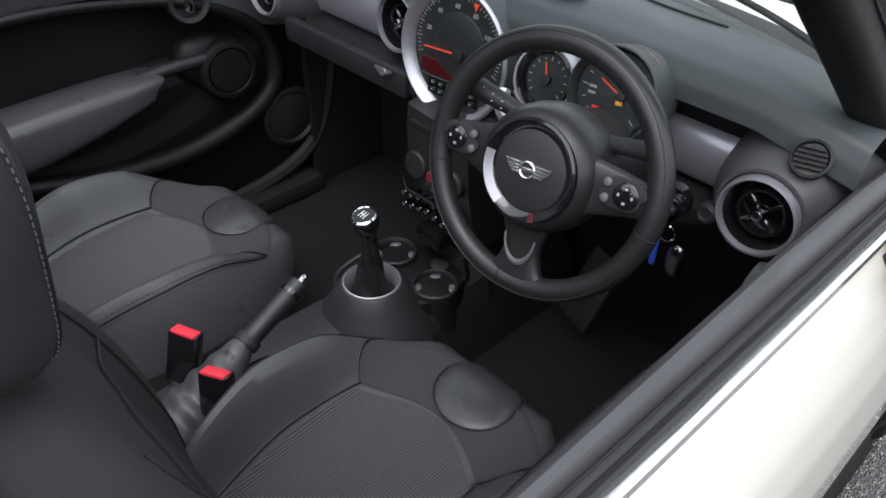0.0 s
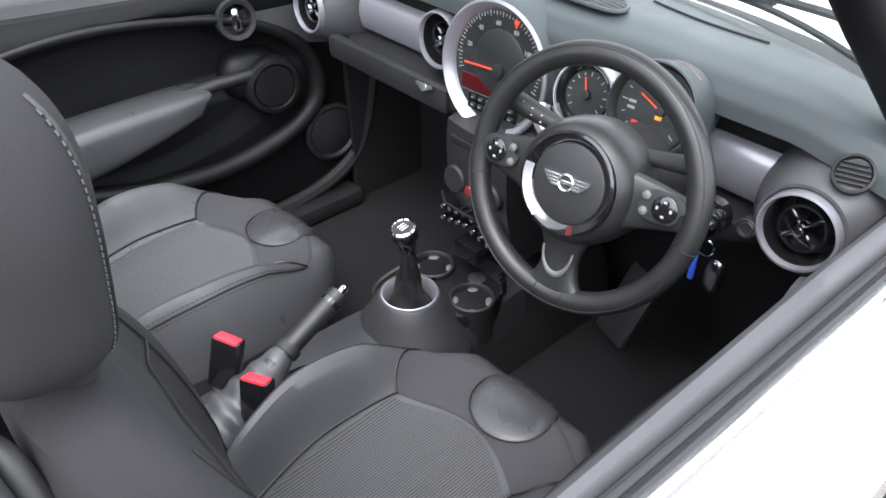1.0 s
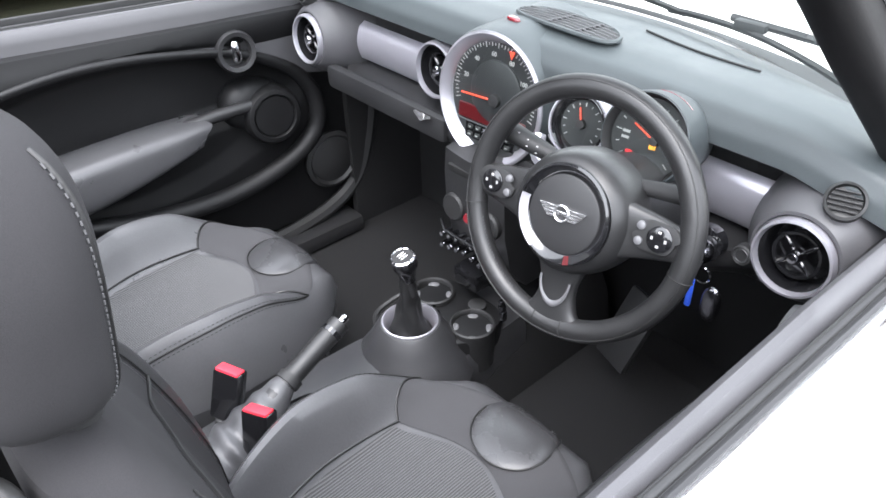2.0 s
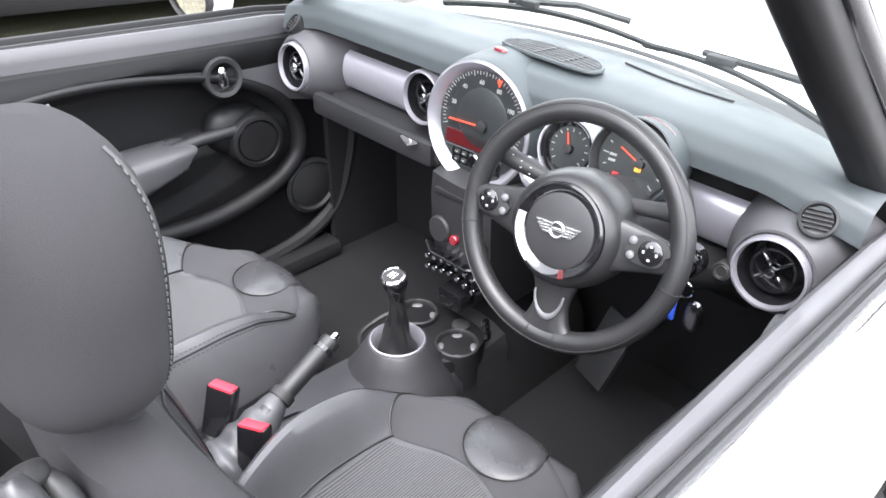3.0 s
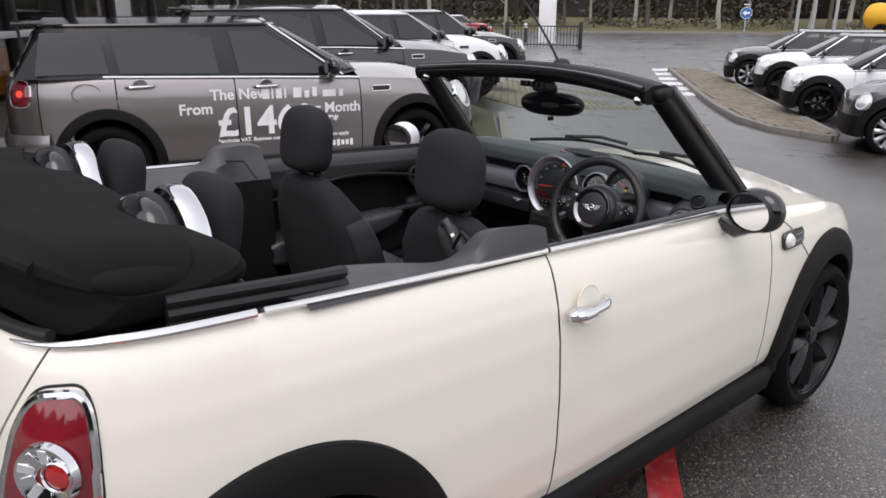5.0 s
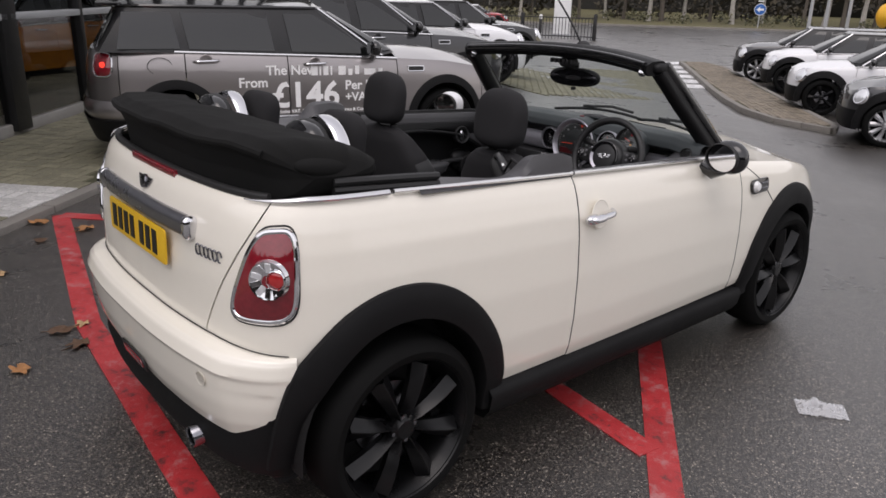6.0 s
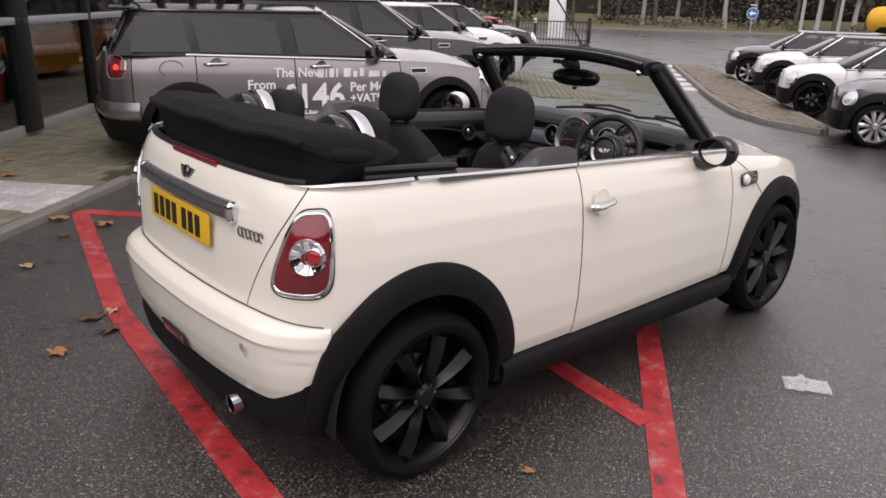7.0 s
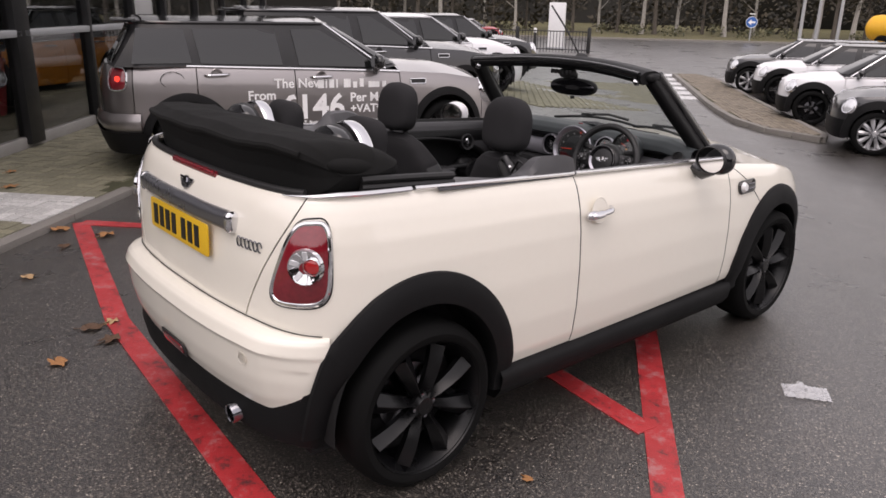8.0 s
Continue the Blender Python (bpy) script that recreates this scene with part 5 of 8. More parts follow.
for sgn in (1, -1):
    cowl = lathe([(0.0600, 0.003), (0.065, 0.003), (0.072, -0.006), (0.087, -0.034), (0.101, -0.075), (0.110, -0.13), (0.112, -0.26)], 48, facing((sgn * 0.607, 1.694, 0.901), (0, -1, 0.08)), False)
    part("dash_cowl", cowl, M_DOORCAP, dashboard)
    air_vent(sgn * 0.607, 1.69, 0.899, 0.054)
    sv = facing((sgn * 0.637, 1.724, 0.987), (sgn * 0.22, -0.66, 0.66)) @ Matrix.Translation((0, 0, 0.007)) @ Matrix.Scale(0.95, 4)
    slit = part("demister_vent", lathe([(0.027, -0.02), (0.028, 0.004), (0.024, 0.006), (0.022, -0.004), (0, -0.005)], 32, sv), M_INK, dashboard, "small round demister vent")
    for k in range(5):
        part("vent_slat", box(0, -0.014 + 0.007 * k, 0.001, 2 * math.sqrt(max(0, 0.022 ** 2 - (-0.014 + 0.007 * k) ** 2)), 0.0025, 0.006, 0.001, 1, sv), M_DASHLOW, slit)
air_vent(-0.190, 1.732, 0.930, 0.054)
air_vent(0.160, 1.738, 0.932, 0.050)

# central speedometer
cm = facing((-0.006, 1.700, 0.932), (0.06, -1, 0.12))
speedo = part("speedometer", lathe([(0.130, -0.012), (0.1275, 0.003), (0.123, 0.006), (0.118, 0.003), (0.108, -0.014), (0.104, -0.020)], 72, cm, False), M_SILVER, dashboard, "large round central speedometer with silver ring")
part("speedo_hood", lathe([(0.158, -0.19), (0.150, -0.13), (0.142, -0.075), (0.136, -0.03), (0.132, -0.008), (0.1285, 0.001)], 72, cm, False), M_DASH, speedo)
part("dial_face", lathe([(0.106, -0.014), (0.07, -0.016), (0, -0.016)], 48, cm, False), M_GAUGE, speedo)
part("dial_step", lathe([(0.062, -0.0155), (0.062, -0.012), (0.058, -0.010), (0, -0.010)], 48, cm @ Matrix.Translation((0.004, 0.012, 0)), False), M_GAUGE, speedo)
for k in range(49):
    a = radians(200 - 220 * k / 48)
    long = k % 2 == 0
    part("dial_mark", box(0, 0, 0, 0.012 if k % 4 == 0 else (0.008 if long else 0.005), 0.0016, 0.001, 0, 1, cm @ Matrix.Translation((0.096 * math.cos(a), 0.012 + 0.090 * math.sin(a), -0.0135)) @ pose(0, 0, 0, 0, 0, math.degrees(a))), M_DIALINK, speedo, smooth=False)
for k, word in enumerate(("20", "40", "60", "80", "100", "120")):
    a = radians(165 - 34 * k)
    lettering(word, 0.0120, cm @ Matrix.Translation((0.076 * math.cos(a), 0.006 + 0.074 * math.sin(a), -0.0135)) @ pose(0, 0, 0, 0, 0, 0), M_DIALINK, speedo, "dial_figure", 0.0004, align="CENTER")
part("dial_needle", box(-0.04, 0, 0, 0.085, 0.0035, 0.003, 0.001, 1, cm @ Matrix.Translation((0.006, 0.0, -0.006)) @ pose(0, 0, 0, 0, 0, 3)), M_NEEDLE, speedo, "orange needle")
part("needle_hub", lathe([(0.013, -0.012), (0.012, -0.002), (0, 0.0)], 20, cm @ Matrix.Translation((0.008, 0.0, 0))), M_BLACKPL, speedo)
part("red_pointer", prism([(-0.006, 0), (0.006, 0), (0, -0.014)], 0.002, 0, cm @ Matrix.Translation((0.035, 0.098, -0.012))), M_NEEDLE, speedo)
part("display", box(0.0, -0.040, -0.012, 0.168, 0.030, 0.004, 0.002, 1, cm), M_DIMRED, speedo, "dark red radio display")
part("display_edge", box(0.0, -0.0575, -0.010, 0.168, 0.0016, 0.003, 0, 1, cm), M_GREYPL, speedo, smooth=False)
part("radio_panel", box(0.0, -0.076, -0.013, 0.128, 0.034, 0.004, 0.002, 1, cm), M_GLOSSBLK, speedo, "black radio panel with small keys")
part("display_text", box(0.060, -0.040, -0.0095, 0.030, 0.007, 0.001, 0, 1, cm), M_REDDISP, speedo)
for k in range(6):
    for j in range(2):
        part("radio_button", box(-0.048 + 0.019 * k, -0.068 - 0.015 * j, -0.010, 0.014, 0.010, 0.005, 0.002, 1, cm), M_BLACKPL, speedo)
        part("button_mark", box(-0.048 + 0.019 * k, -0.068 - 0.015 * j, -0.0072, 0.006, 0.002, 0.0006, 0, 1, cm), M_DIALINK, speedo, smooth=False)
part("radio_knob", lathe([(0.014, -0.014), (0.014, -0.004), (0.011, -0.001), (0, -0.001)], 20, cm @ Matrix.Translation((0.0, -0.073, 0))), M_DARKCHROME, speedo)
part("dial_glass", lathe([(0.104, -0.004), (0, -0.004)], 40, cm, False), M_GLASS, speedo).visible_shadow = False

# dash-top grille with its hazard lamp
gm = pose(0.065, 1.835, 1.064, 0, 0, -3)
well = part("dash_grille", tube([gm @ Vector((0.118 * math.copysign(abs(math.cos(a)) ** 0.6, math.cos(a)), 0.036 * math.sin(a) - 0.9 * (0.118 * math.cos(a)) ** 2, 0)) for a in np.linspace(0, 2 * math.pi, 48)[:-1]], 0.0042, 6, True), M_DASH, dashboard, "slotted air grille on the dash top")
bed = sheet(lambda u, v: gm @ Vector((0.114 * (2 * u - 1), 0.034 * (2 * v - 1) * (1 - abs(2 * u - 1) ** 3) ** 0.5 - 0.9 * (0.114 * (2 * u - 1)) ** 2, 0.001)), 30, 4)
part("grille_bed", bed, M_INK, well)
for k in range(6):
    b = -0.80 + 0.32 * k
    ext_ = 0.114 * (1 - abs(b) ** 3) ** 0.5
    part("grille_slat", tube([gm @ Vector((x, 0.034 * b - 0.9 * x * x, 0.004)) for x in np.linspace(-ext_, ext_, 18)], 0.0013, 6), M_GREYPL, well)
for x in (-0.03, 0.04):
    part("grille_slat", tube([gm @ Vector((x, -0.033 - 0.9 * x * x, 0.003)), gm @ Vector((x + 0.012, 0.033 - 0.9 * x * x, 0.003))], 0.0018, 6), M_DOORCAP, well)
part("hazard_lamp", pillow(0, 0, 0, 0.034, 0.016, 0.012, 2.4, 2.4, 2.4, m=pose(-0.02, 1.775, 1.064, 0, 0, -10)), M_REDLENS, dashboard, "small red alarm lamp")
part("dash_seam", tube([dash_at(0.62 + 0.17 * k / 12, 0.125 + 0.01 * math.sin(k / 4)) + Vector((0, 0, 0.002)) for k in range(13)], 0.002, 6), M_BLACKPL, dashboard)

# driver's dials on the steering column
for name, x, z, r, y in (("rev_counter", 0.368, 1.006, 0.064, 1.652), ("small_dial", 0.244, 0.986, 0.053, 1.652)):
    m = facing((x, y, z), (0.10, -1, 0.32))
    if name == "rev_counter":
        dial = part(name, lathe([(0.045, -0.13), (0.062, -0.11), (0.071, -0.06), (0.072, -0.012), (0.0705, 0.003), (0.068, 0.004)], 48, m, False), M_DASH, dashboard, "round dial with red lit symbols")
        part("dial_hood", lathe([(0.0685, 0.004), (0.066, 0.0), (0.061, -0.014), (0.057, -0.016)], 48, m, False), M_BLACKPL, dial)
        part("hood_line", tube([m @ Vector((0.0735 * math.cos(a), 0.0718 * math.sin(a), -0.03)) for a in np.linspace(0.9, 1.7, 18)], 0.0005, 5), M_REDLENS, dial)
        inner = 0.060
    else:
        dial = part(name, lathe([(0.038, -0.09), (0.050, -0.07), (0.0555, -0.03), (0.0555, -0.002), (0.0535, 0.003), (0.0505, 0.003), (0.049, 0.0)], 48, m, False), M_SILVER, dashboard, "round dial with a bright ring")
        part("dial_hood", lathe([(0.0495, 0.001), (0.047, 0.004), (0.042, -0.004), (0.0385, -0.012)], 48, m, False), M_GLOSSBLK, dial)
        inner = 0.0395
    part("dial_face", lathe([(inner, -0.013), (0, -0.013)], 40, m, False), M_GAUGE, dial)
    for k in range(13):
        a = radians(220 - 260 * k / 12)
        part("dial_mark", box(0, 0, 0, inner * 0.16 if k % 2 == 0 else inner * 0.09, 0.0016, 0.001, 0, 1, m @ Matrix.Translation((inner * 0.82 * math.cos(a), inner * 0.82 * math.sin(a), -0.0115)) @ pose(0, 0, 0, 0, 0, math.degrees(a))), M_DIALINK, dial, smooth=False)
    ang = 108 if name == "small_dial" else 155
    part("dial_needle", box(inner * 0.33, 0, 0, inner * 0.72, 0.0024, 0.002, 0.0008, 1, m @ Matrix.Translation((0.0 if name == "small_dial" else 0.012, 0, -0.009)) @ pose(0, 0, 0, 0, 0, ang)), M_NEEDLE, dial)
    part("needle_hub", lathe([(0.008, -0.012), (0.007, -0.005), (0, -0.004)], 16, m @ Matrix.Translation((0.0 if name == "small_dial" else 0.012, 0, 0))), M_BLACKPL, dial)
    if name == "rev_counter":
        for x0, y0, wd in ((-0.024, -0.026, 0.010), (-0.012, -0.034, 0.009), (-0.001, -0.037, 0.009), (0.010, -0.038, 0.008), (-0.016, -0.042, 0.006), (0.0, -0.046, 0.012), (0.020, -0.036, 0.006)):
            part("lit_text", box(x0, y0, -0.0112, wd, 0.0042, 0.001, 0, 1, m), M_LITRED, dial, smooth=False)
        for j in range(2):
            part("dim_text", box(-0.036, 0.002 - 0.009 * j, -0.0112, 0.012, 0.004, 0.001, 0, 1, m), M_DIALINK, dial, smooth=False)
        pump = bmesh.new()
        join(pump, box(0, 0, 0, 0.010, 0.015, 0.001, 0))
        join(pump, box(0.008, -0.001, 0, 0.003, 0.012, 0.001, 0))
        part("fuel_symbol", pump, M_AMBER, dial, "amber lit fuel symbol").matrix_basis = m @ Matrix.Translation((0.009, -0.008, -0.011)) @ Matrix.Scale(0.72, 4)
        part("hood_lamp", lathe([(0.006, 0), (0.005, 0.002), (0, 0.002)], 12, m @ Matrix.Translation((0.006, 0.036, -0.0115))), M_REDDISP, dial)
    part("dial_glass", lathe([(inner, -0.006), (0, -0.006)], 32, m, False), M_GLASS, dial).visible_shadow = False
part("dial_bracket", tube(spline([(0.185, 1.63, 0.955), (0.20, 1.61, 0.93), (0.26, 1.60, 0.915), (0.32, 1.60, 0.92)], 5), 0.012, 8), M_SILVER, dashboard)

# steering wheel
SW = facing((0.376, 1.493, 0.953), (0.10, -1.0, 0.325)) @ pose(0, 0, 0, 0, 0, 3)
R_SW = 0.172
ring_angles = np.linspace(0, 2 * math.pi, 81)[:-1]
wheel_rim = part("steering_wheel", tube([SW @ Vector((R_SW * math.cos(a), R_SW * math.sin(a), 0)) for a in ring_angles], 0.0168, 16, True), M_RIMLEATHER, car, "black leather steering wheel with three spokes")
part("rim_seam", tube([SW @ Vector(((R_SW + 0.0095) * math.cos(a), (R_SW + 0.0095) * math.sin(a), 0.0138)) for a in ring_angles], 0.0010, 5, True), M_INK, wheel_rim)
for a0 in (-12, 192, 262, 278):
    cut_ = [SW @ (Matrix.Rotation(radians(a0), 4, "Z") @ Vector((R_SW + 0.0172 * math.cos(b), 0, 0.0172 * math.sin(b)))) for b in np.linspace(0, 2 * math.pi, 20)[:-1]]
    part("rim_joint", tube(cut_, 0.0009, 5, True), M_INK, wheel_rim)
for k in range(26):
    a = radians(200 + 1.7 * k)
    q = [SW @ Vector(((R_SW - 0.0155 + d) * math.cos(a + e), (R_SW - 0.0155 + d) * math.sin(a + e), 0.0075)) for d, e in ((-0.0015, 0), (0.0015, 0.012))]
    part("rim_stitch", tube(q, 0.0007, 4), M_THREAD, wheel_rim)
part("airbag_cover", lathe([(0.091, -0.050), (0.093, -0.02), (0.0915, 0.0), (0.087, 0.015), (0.080, 0.025), (0.0735, 0.030), (0.070, 0.026), (0.055, 0.024), (0.0, 0.024)], 64, SW @ Matrix.Diagonal((1.0, 0.97, 1, 1))), M_RIMLEATHER, wheel_rim, "round airbag cover with a bright ring")
part("hub_ring", lathe([(0.0725, 0.026), (0.0715, 0.034), (0.068, 0.0355), (0.057, 0.030), (0.054, 0.024)], 64, SW, False), M_GLOSSBLK, wheel_rim)
part("hub_disc", lathe([(0.0565, 0.024), (0.0555, 0.0285), (0.050, 0.0305), (0.0, 0.0335)], 56, SW, False), M_DASHLOW, wheel_rim)
for a0, a1, mat, lab in ((168, 236, M_SILVER, "bright segment of the hub ring"), (285, 293, M_DIMRED, "small red segment of the hub ring")):
    seg = sheet(lambda u, v: SW @ Vector(((0.0572 + 0.0118 * v) * math.cos(radians(a0 + (a1 - a0) * u)), (0.0572 + 0.0118 * v) * math.sin(radians(a0 + (a1 - a0) * u)), 0.0306 + 0.0054 * v)), 24, 3)
    part("ring_segment", seg, mat, wheel_rim, lab)
bm = bmesh.new()
for sgn in (1, -1):
    for j, (xa, xb, y0, y1) in enumerate(((0.010, 0.0375, 0.0055, 0.0100), (0.010, 0.0345, 0.0012, 0.0048), (0.011, 0.0305, -0.0030, 0.0005), (0.010, 0.0260, -0.0070, -0.0037))):
        feather = [(xa, y0), (xb - 0.003, y0), (xb, y1), (xa, y1)]
        join(bm, prism([(sgn * x, y) for x, y in (feather if sgn > 0 else feather[::-1])], 0.0028, 0.0006))
join(bm, lathe([(0.0125, -0.002), (0.0125, 0.003), (0.0110, 0.0042), (0.0095, 0.003), (0.0095, 0.001)], 24, Matrix.Translation((0, 0.001, 0)), False))
join(bm, box(0, 0.001, 0.0015, 0.019, 0.0055, 0.002, 0.0008))
part("wheel_badge", bm, M_BADGE, wheel_rim, "bright winged badge").matrix_basis = SW @ Matrix.Translation((0, 0.001, 0.0325))
for sgn in (1, -1):
    def arm_at(u, v, sgn=sgn):
        """A spoke: a thick blade that widens into the hub, bowed across."""
        x = 0.074 + 0.092 * u
        lo, hi = -0.042 + 0.026 * u ** 0.8, 0.040 - 0.014 * u
        a = 2 * math.pi * v
        c, s_ = math.cos(a), math.sin(a)
        k = (abs(c) ** 4 + abs(s_) ** 2.6) ** (-1 / 3.2)
        return SW @ Vector((sgn * x, (lo + hi) / 2 + k * c * (hi - lo) / 2, 0.001 + k * s_ * (0.013 - 0.003 * u) - 0.004 * math.sin(math.pi * u)))
    part("wheel_spoke", sheet(lambda u, v: arm_at(v, u), 36, 10, True), M_RIMLEATHER, wheel_rim)
    padm = SW @ Matrix.Translation((sgn * 0.128, 0.008, 0.0105))
    part("switch_panel", prism([(x + (0.004 if y > 0 else -0.002) * sgn, y) for x, y in rounded(0.060, 0.042, 0.019, 5)], 0.004, 0.0015, padm), M_BLACKPL, wheel_rim, "black switch panel on the spoke")
    part("button_pad", lathe([(0.0175, 0.003), (0.0175, 0.0065), (0.015, 0.008), (0, 0.0072)], 28, padm @ Matrix.Translation((sgn * 0.007, 0, 0))), M_GLOSSBLK, wheel_rim)
    for k in range(4):
        a = k * math.pi / 2
        part("button_mark", box(0, 0, 0, 0.0030, 0.0042, 0.0006, 0.0, 1, padm @ Matrix.Translation((sgn * 0.007 + 0.0095 * math.cos(a), 0.0095 * math.sin(a), 0.0080)) @ pose(0, 0, 0, 0, 0, math.degrees(a))), M_DIALINK, wheel_rim, smooth=False)
    for k in range(2):
        part("wheel_button", lathe([(0.0062, 0.003), (0.0058, 0.0065), (0.004, 0.0078), (0, 0.008)], 14, padm @ Matrix.Translation((-sgn * 0.021, 0.0105 - 0.021 * k, 0))), M_GREYPL, wheel_rim)


def tongue_at(u, v):
    """The lower spoke: narrow at the hub, flaring out into the rim."""
    y = -0.080 - 0.088 * u
    half = 0.038 - 0.010 * math.sin(math.pi * min(1, u * 1.25)) + 0.030 * max(0.0, (u - 0.72) / 0.28) ** 2
    a = 2 * math.pi * v
    c, s_ = math.cos(a), math.sin(a)
    k = (abs(c) ** 4 + abs(s_) ** 2.6) ** (-1 / 3.2)
    return SW @ Vector((k * c * half, y, 0.001 + k * s_ * 0.012 - 0.003 * math.sin(math.pi * u)))


part("wheel_spoke", sheet(lambda u, v: tongue_at(v, u), 36, 12, True), M_RIMLEATHER, wheel_rim)
dip = sheet(lambda u, v: SW @ Vector(((0.026 - 0.004 * v) * math.sin(math.pi * (u - 0.5)) * (1 - 0.0 * v), -0.098 - (0.044 - 0.010 * v) * math.cos(math.pi * (u - 0.5)), 0.0125 + 0.0022 * math.sin(math.pi * v))), 22, 4)
part("spoke_inlay", dip, M_GREYPL, wheel_rim, "satin crescent on the lower spoke")
column = part("steering_column", tube([SW @ Vector((0, 0, -0.03)), SW @ Vector((0, 0, -0.14)), SW @ Vector((0, -0.02, -0.30))], [0.06, 0.075, 0.08], 20), M_DASHLOW, car, "dark steering column cover with stalks")
part("indicator_stalk", tube([SW @ Vector((-0.06, 0.05, -0.05)), SW @ Vector((-0.11, 0.062, -0.045)), SW @ Vector((-0.155, 0.075, -0.035))], [0.011, 0.014, 0.016], 12), M_BLACKPL, column, "black stalk with white symbols")
for k in range(6):
    part("stalk_mark", box(0, 0, 0, 0.0032, 0.0016, 0.001, 0, 1, SW @ Matrix.Translation((-0.098 - 0.018 * (k % 3), 0.066 + 0.006 * (k % 3) - 0.01 * (k // 3), -0.027))), M_DIALINK, column, smooth=False)
part("wiper_stalk", tube([SW @ Vector((0.06, 0.05, -0.05)), SW @ Vector((0.15, 0.06, -0.04))], [0.011, 0.014], 12), M_BLACKPL, column)

# start button, key and fob by the column
sm = facing((0.540, 1.682, 0.872), (0, -1, 0.15)) @ Matrix.Scale(0.78, 4)
part("button_ring", tube([sm @ Vector((0.0125 * math.cos(a), 0.0125 * math.sin(a), 0.005)) for a in np.linspace(0, 2 * math.pi, 28)[:-1]], 0.0014, 6, True), M_CONSOLE, dashboard)
part("start_button", lathe([(0.020, -0.02), (0.020, 0.004), (0.0165, 0.006), (0.014, 0.003), (0, 0.003)], 28, sm), M_BLACKPL, dashboard, "round start button")
part("key_slot", lathe([(0.028, -0.01), (0.028, 0.01), (0.02, 0.014), (0, 0.014)], 28, facing((0.485, 1.680, 0.868), (0, -1, 0.15))), M_GLOSSBLK, dashboard)
part("key_fob", pillow(0.485, 1.645, 0.872, 0.055, 0.05, 0.040, 2.2, 2.4, 2.2), M_DARKCHROME, dashboard, "round dark key fob in its slot")
part("spare_key", pillow(0.534, 1.63, 0.805, 0.030, 0.016, 0.062, 2.4, 2.4, 2.4), M_DARKCHROME, dashboard, "dark hanging key")
part("key_tag", box(0.500, 1.627, 0.810, 0.009, 0.007, 0.050, 0.003), M_BLUE, dashboard, "blue plastic key tag")
part("key_ring", tube([(0.510 + 0.014 * math.cos(a), 1.632, 0.846 + 0.014 * math.sin(a)) for a in np.linspace(0, 2 * math.pi, 20)[:-1]], 0.0016, 5, True), M_CHROME, dashboard)

# ---------------------------------------------------------------- centre stack and console
stack = part("centre_fascia", sheet(lambda u, v: Vector((-0.085 + 0.17 * u, 1.66 + [0.05, 0.0, -0.004, 0.0, 0.02, 0.07][round(v * 5)] - 0.01 * math.sin(math.pi * u), 0.83 - [0, 0.01, 0.06, 0.15, 0.24, 0.30][round(v * 5)])), 8, 5), M_DASHLOW, car, "black centre stack with toggle switches")
for sgn in (1, -1):
    part("stack_cheek", sheet(lambda u, v: Vector((sgn * 0.085, 1.66 + 0.30 * u + [0.05, 0.0, -0.004, 0.0, 0.02, 0.07][round(v * 5)] * (1 - u), 0.83 - [0, 0.01, 0.06, 0.15, 0.24, 0.30][round(v * 5)])), 2, 5), M_DASHLOW, stack)
    part("climate_dial", lathe([(0.03, -0.005), (0.03, 0.006), (0.026, 0.01), (0, 0.01)], 28, facing((sgn * 0.05, 1.652, 0.70), (0, -1, 0.1))), M_BLACKPL, stack)
part("climate_display", lathe([(0.011, -0.005), (0.011, 0.008), (0.009, 0.010), (0, 0.010)], 28, facing((-0.004, 1.65, 0.694), (0, -1, 0.1))), M_REDLENS, stack, "round dark red climate display")
part("disc_slot", box(0, 1.652, 0.79, 0.13, 0.012, 0.014, 0.003), M_INK, stack)
for k in range(7):
    for j in range(2):
        x, z = -0.068 + 0.0225 * k, 0.645 - 0.028 * j - 0.004 * abs(k - 3)
        part("toggle_switch", tube([(x, 1.655, z), (x, 1.632, z + 0.002)], [0.006, 0.005], 8), M_DARKCHROME, stack)
        part("toggle_cap", lathe([(0.0055, 0), (0.005, 0.005), (0, 0.006)], 10, facing((x, 1.632, z), (0, -1, 0.2))), M_CHROME, stack)
part("switch_guard", tube([(-0.08, 1.64, 0.66), (-0.05, 1.622, 0.655), (0.05, 1.622, 0.655), (0.08, 1.64, 0.66)], 0.004, 6), M_GLOSSBLK, stack)
part("switch_block", box(0.0, 1.655, 0.55, 0.07, 0.05, 0.04, 0.008), M_GLOSSBLK, stack)

console = part("centre_console", sheet(lambda u, v: Vector((0.118 * (-1.0, -0.98, -0.86, -0.5, 0.0, 0.5, 0.86, 0.98, 1.0)[round(v * 8)] * (0.78 + 0.30 * u - 0.75 * max(0.0, u - 0.62)) + 0.01, 0.86 + 0.86 * u, [0.34, 0.43, 0.462, 0.475, 0.480, 0.475, 0.462, 0.43, 0.34][round(v * 8)] + (0.008 * math.sin(6 * u)))), 30, 8), M_CONSOLE, car, "black centre console with cup holders")
gpos = Vector((0.014, 1.470, 0.0))
part("gear_turret", lathe([(0.128, 0.42), (0.112, 0.455), (0.094, 0.482), (0.079, 0.508), (0.066, 0.532), (0.060, 0.5385), (0.056, 0.539)], 48, Matrix.Translation(gpos), False), M_CONSOLE, console, "domed gear lever surround")
part("gear_ring", lathe([(0.0575, 0.535), (0.0568, 0.5415), (0.0545, 0.5425), (0.0495, 0.534), (0.0465, 0.515), (0.045, 0.49)], 48, Matrix.Translation(gpos), False), M_SILVER, console, "silver gear lever ring")
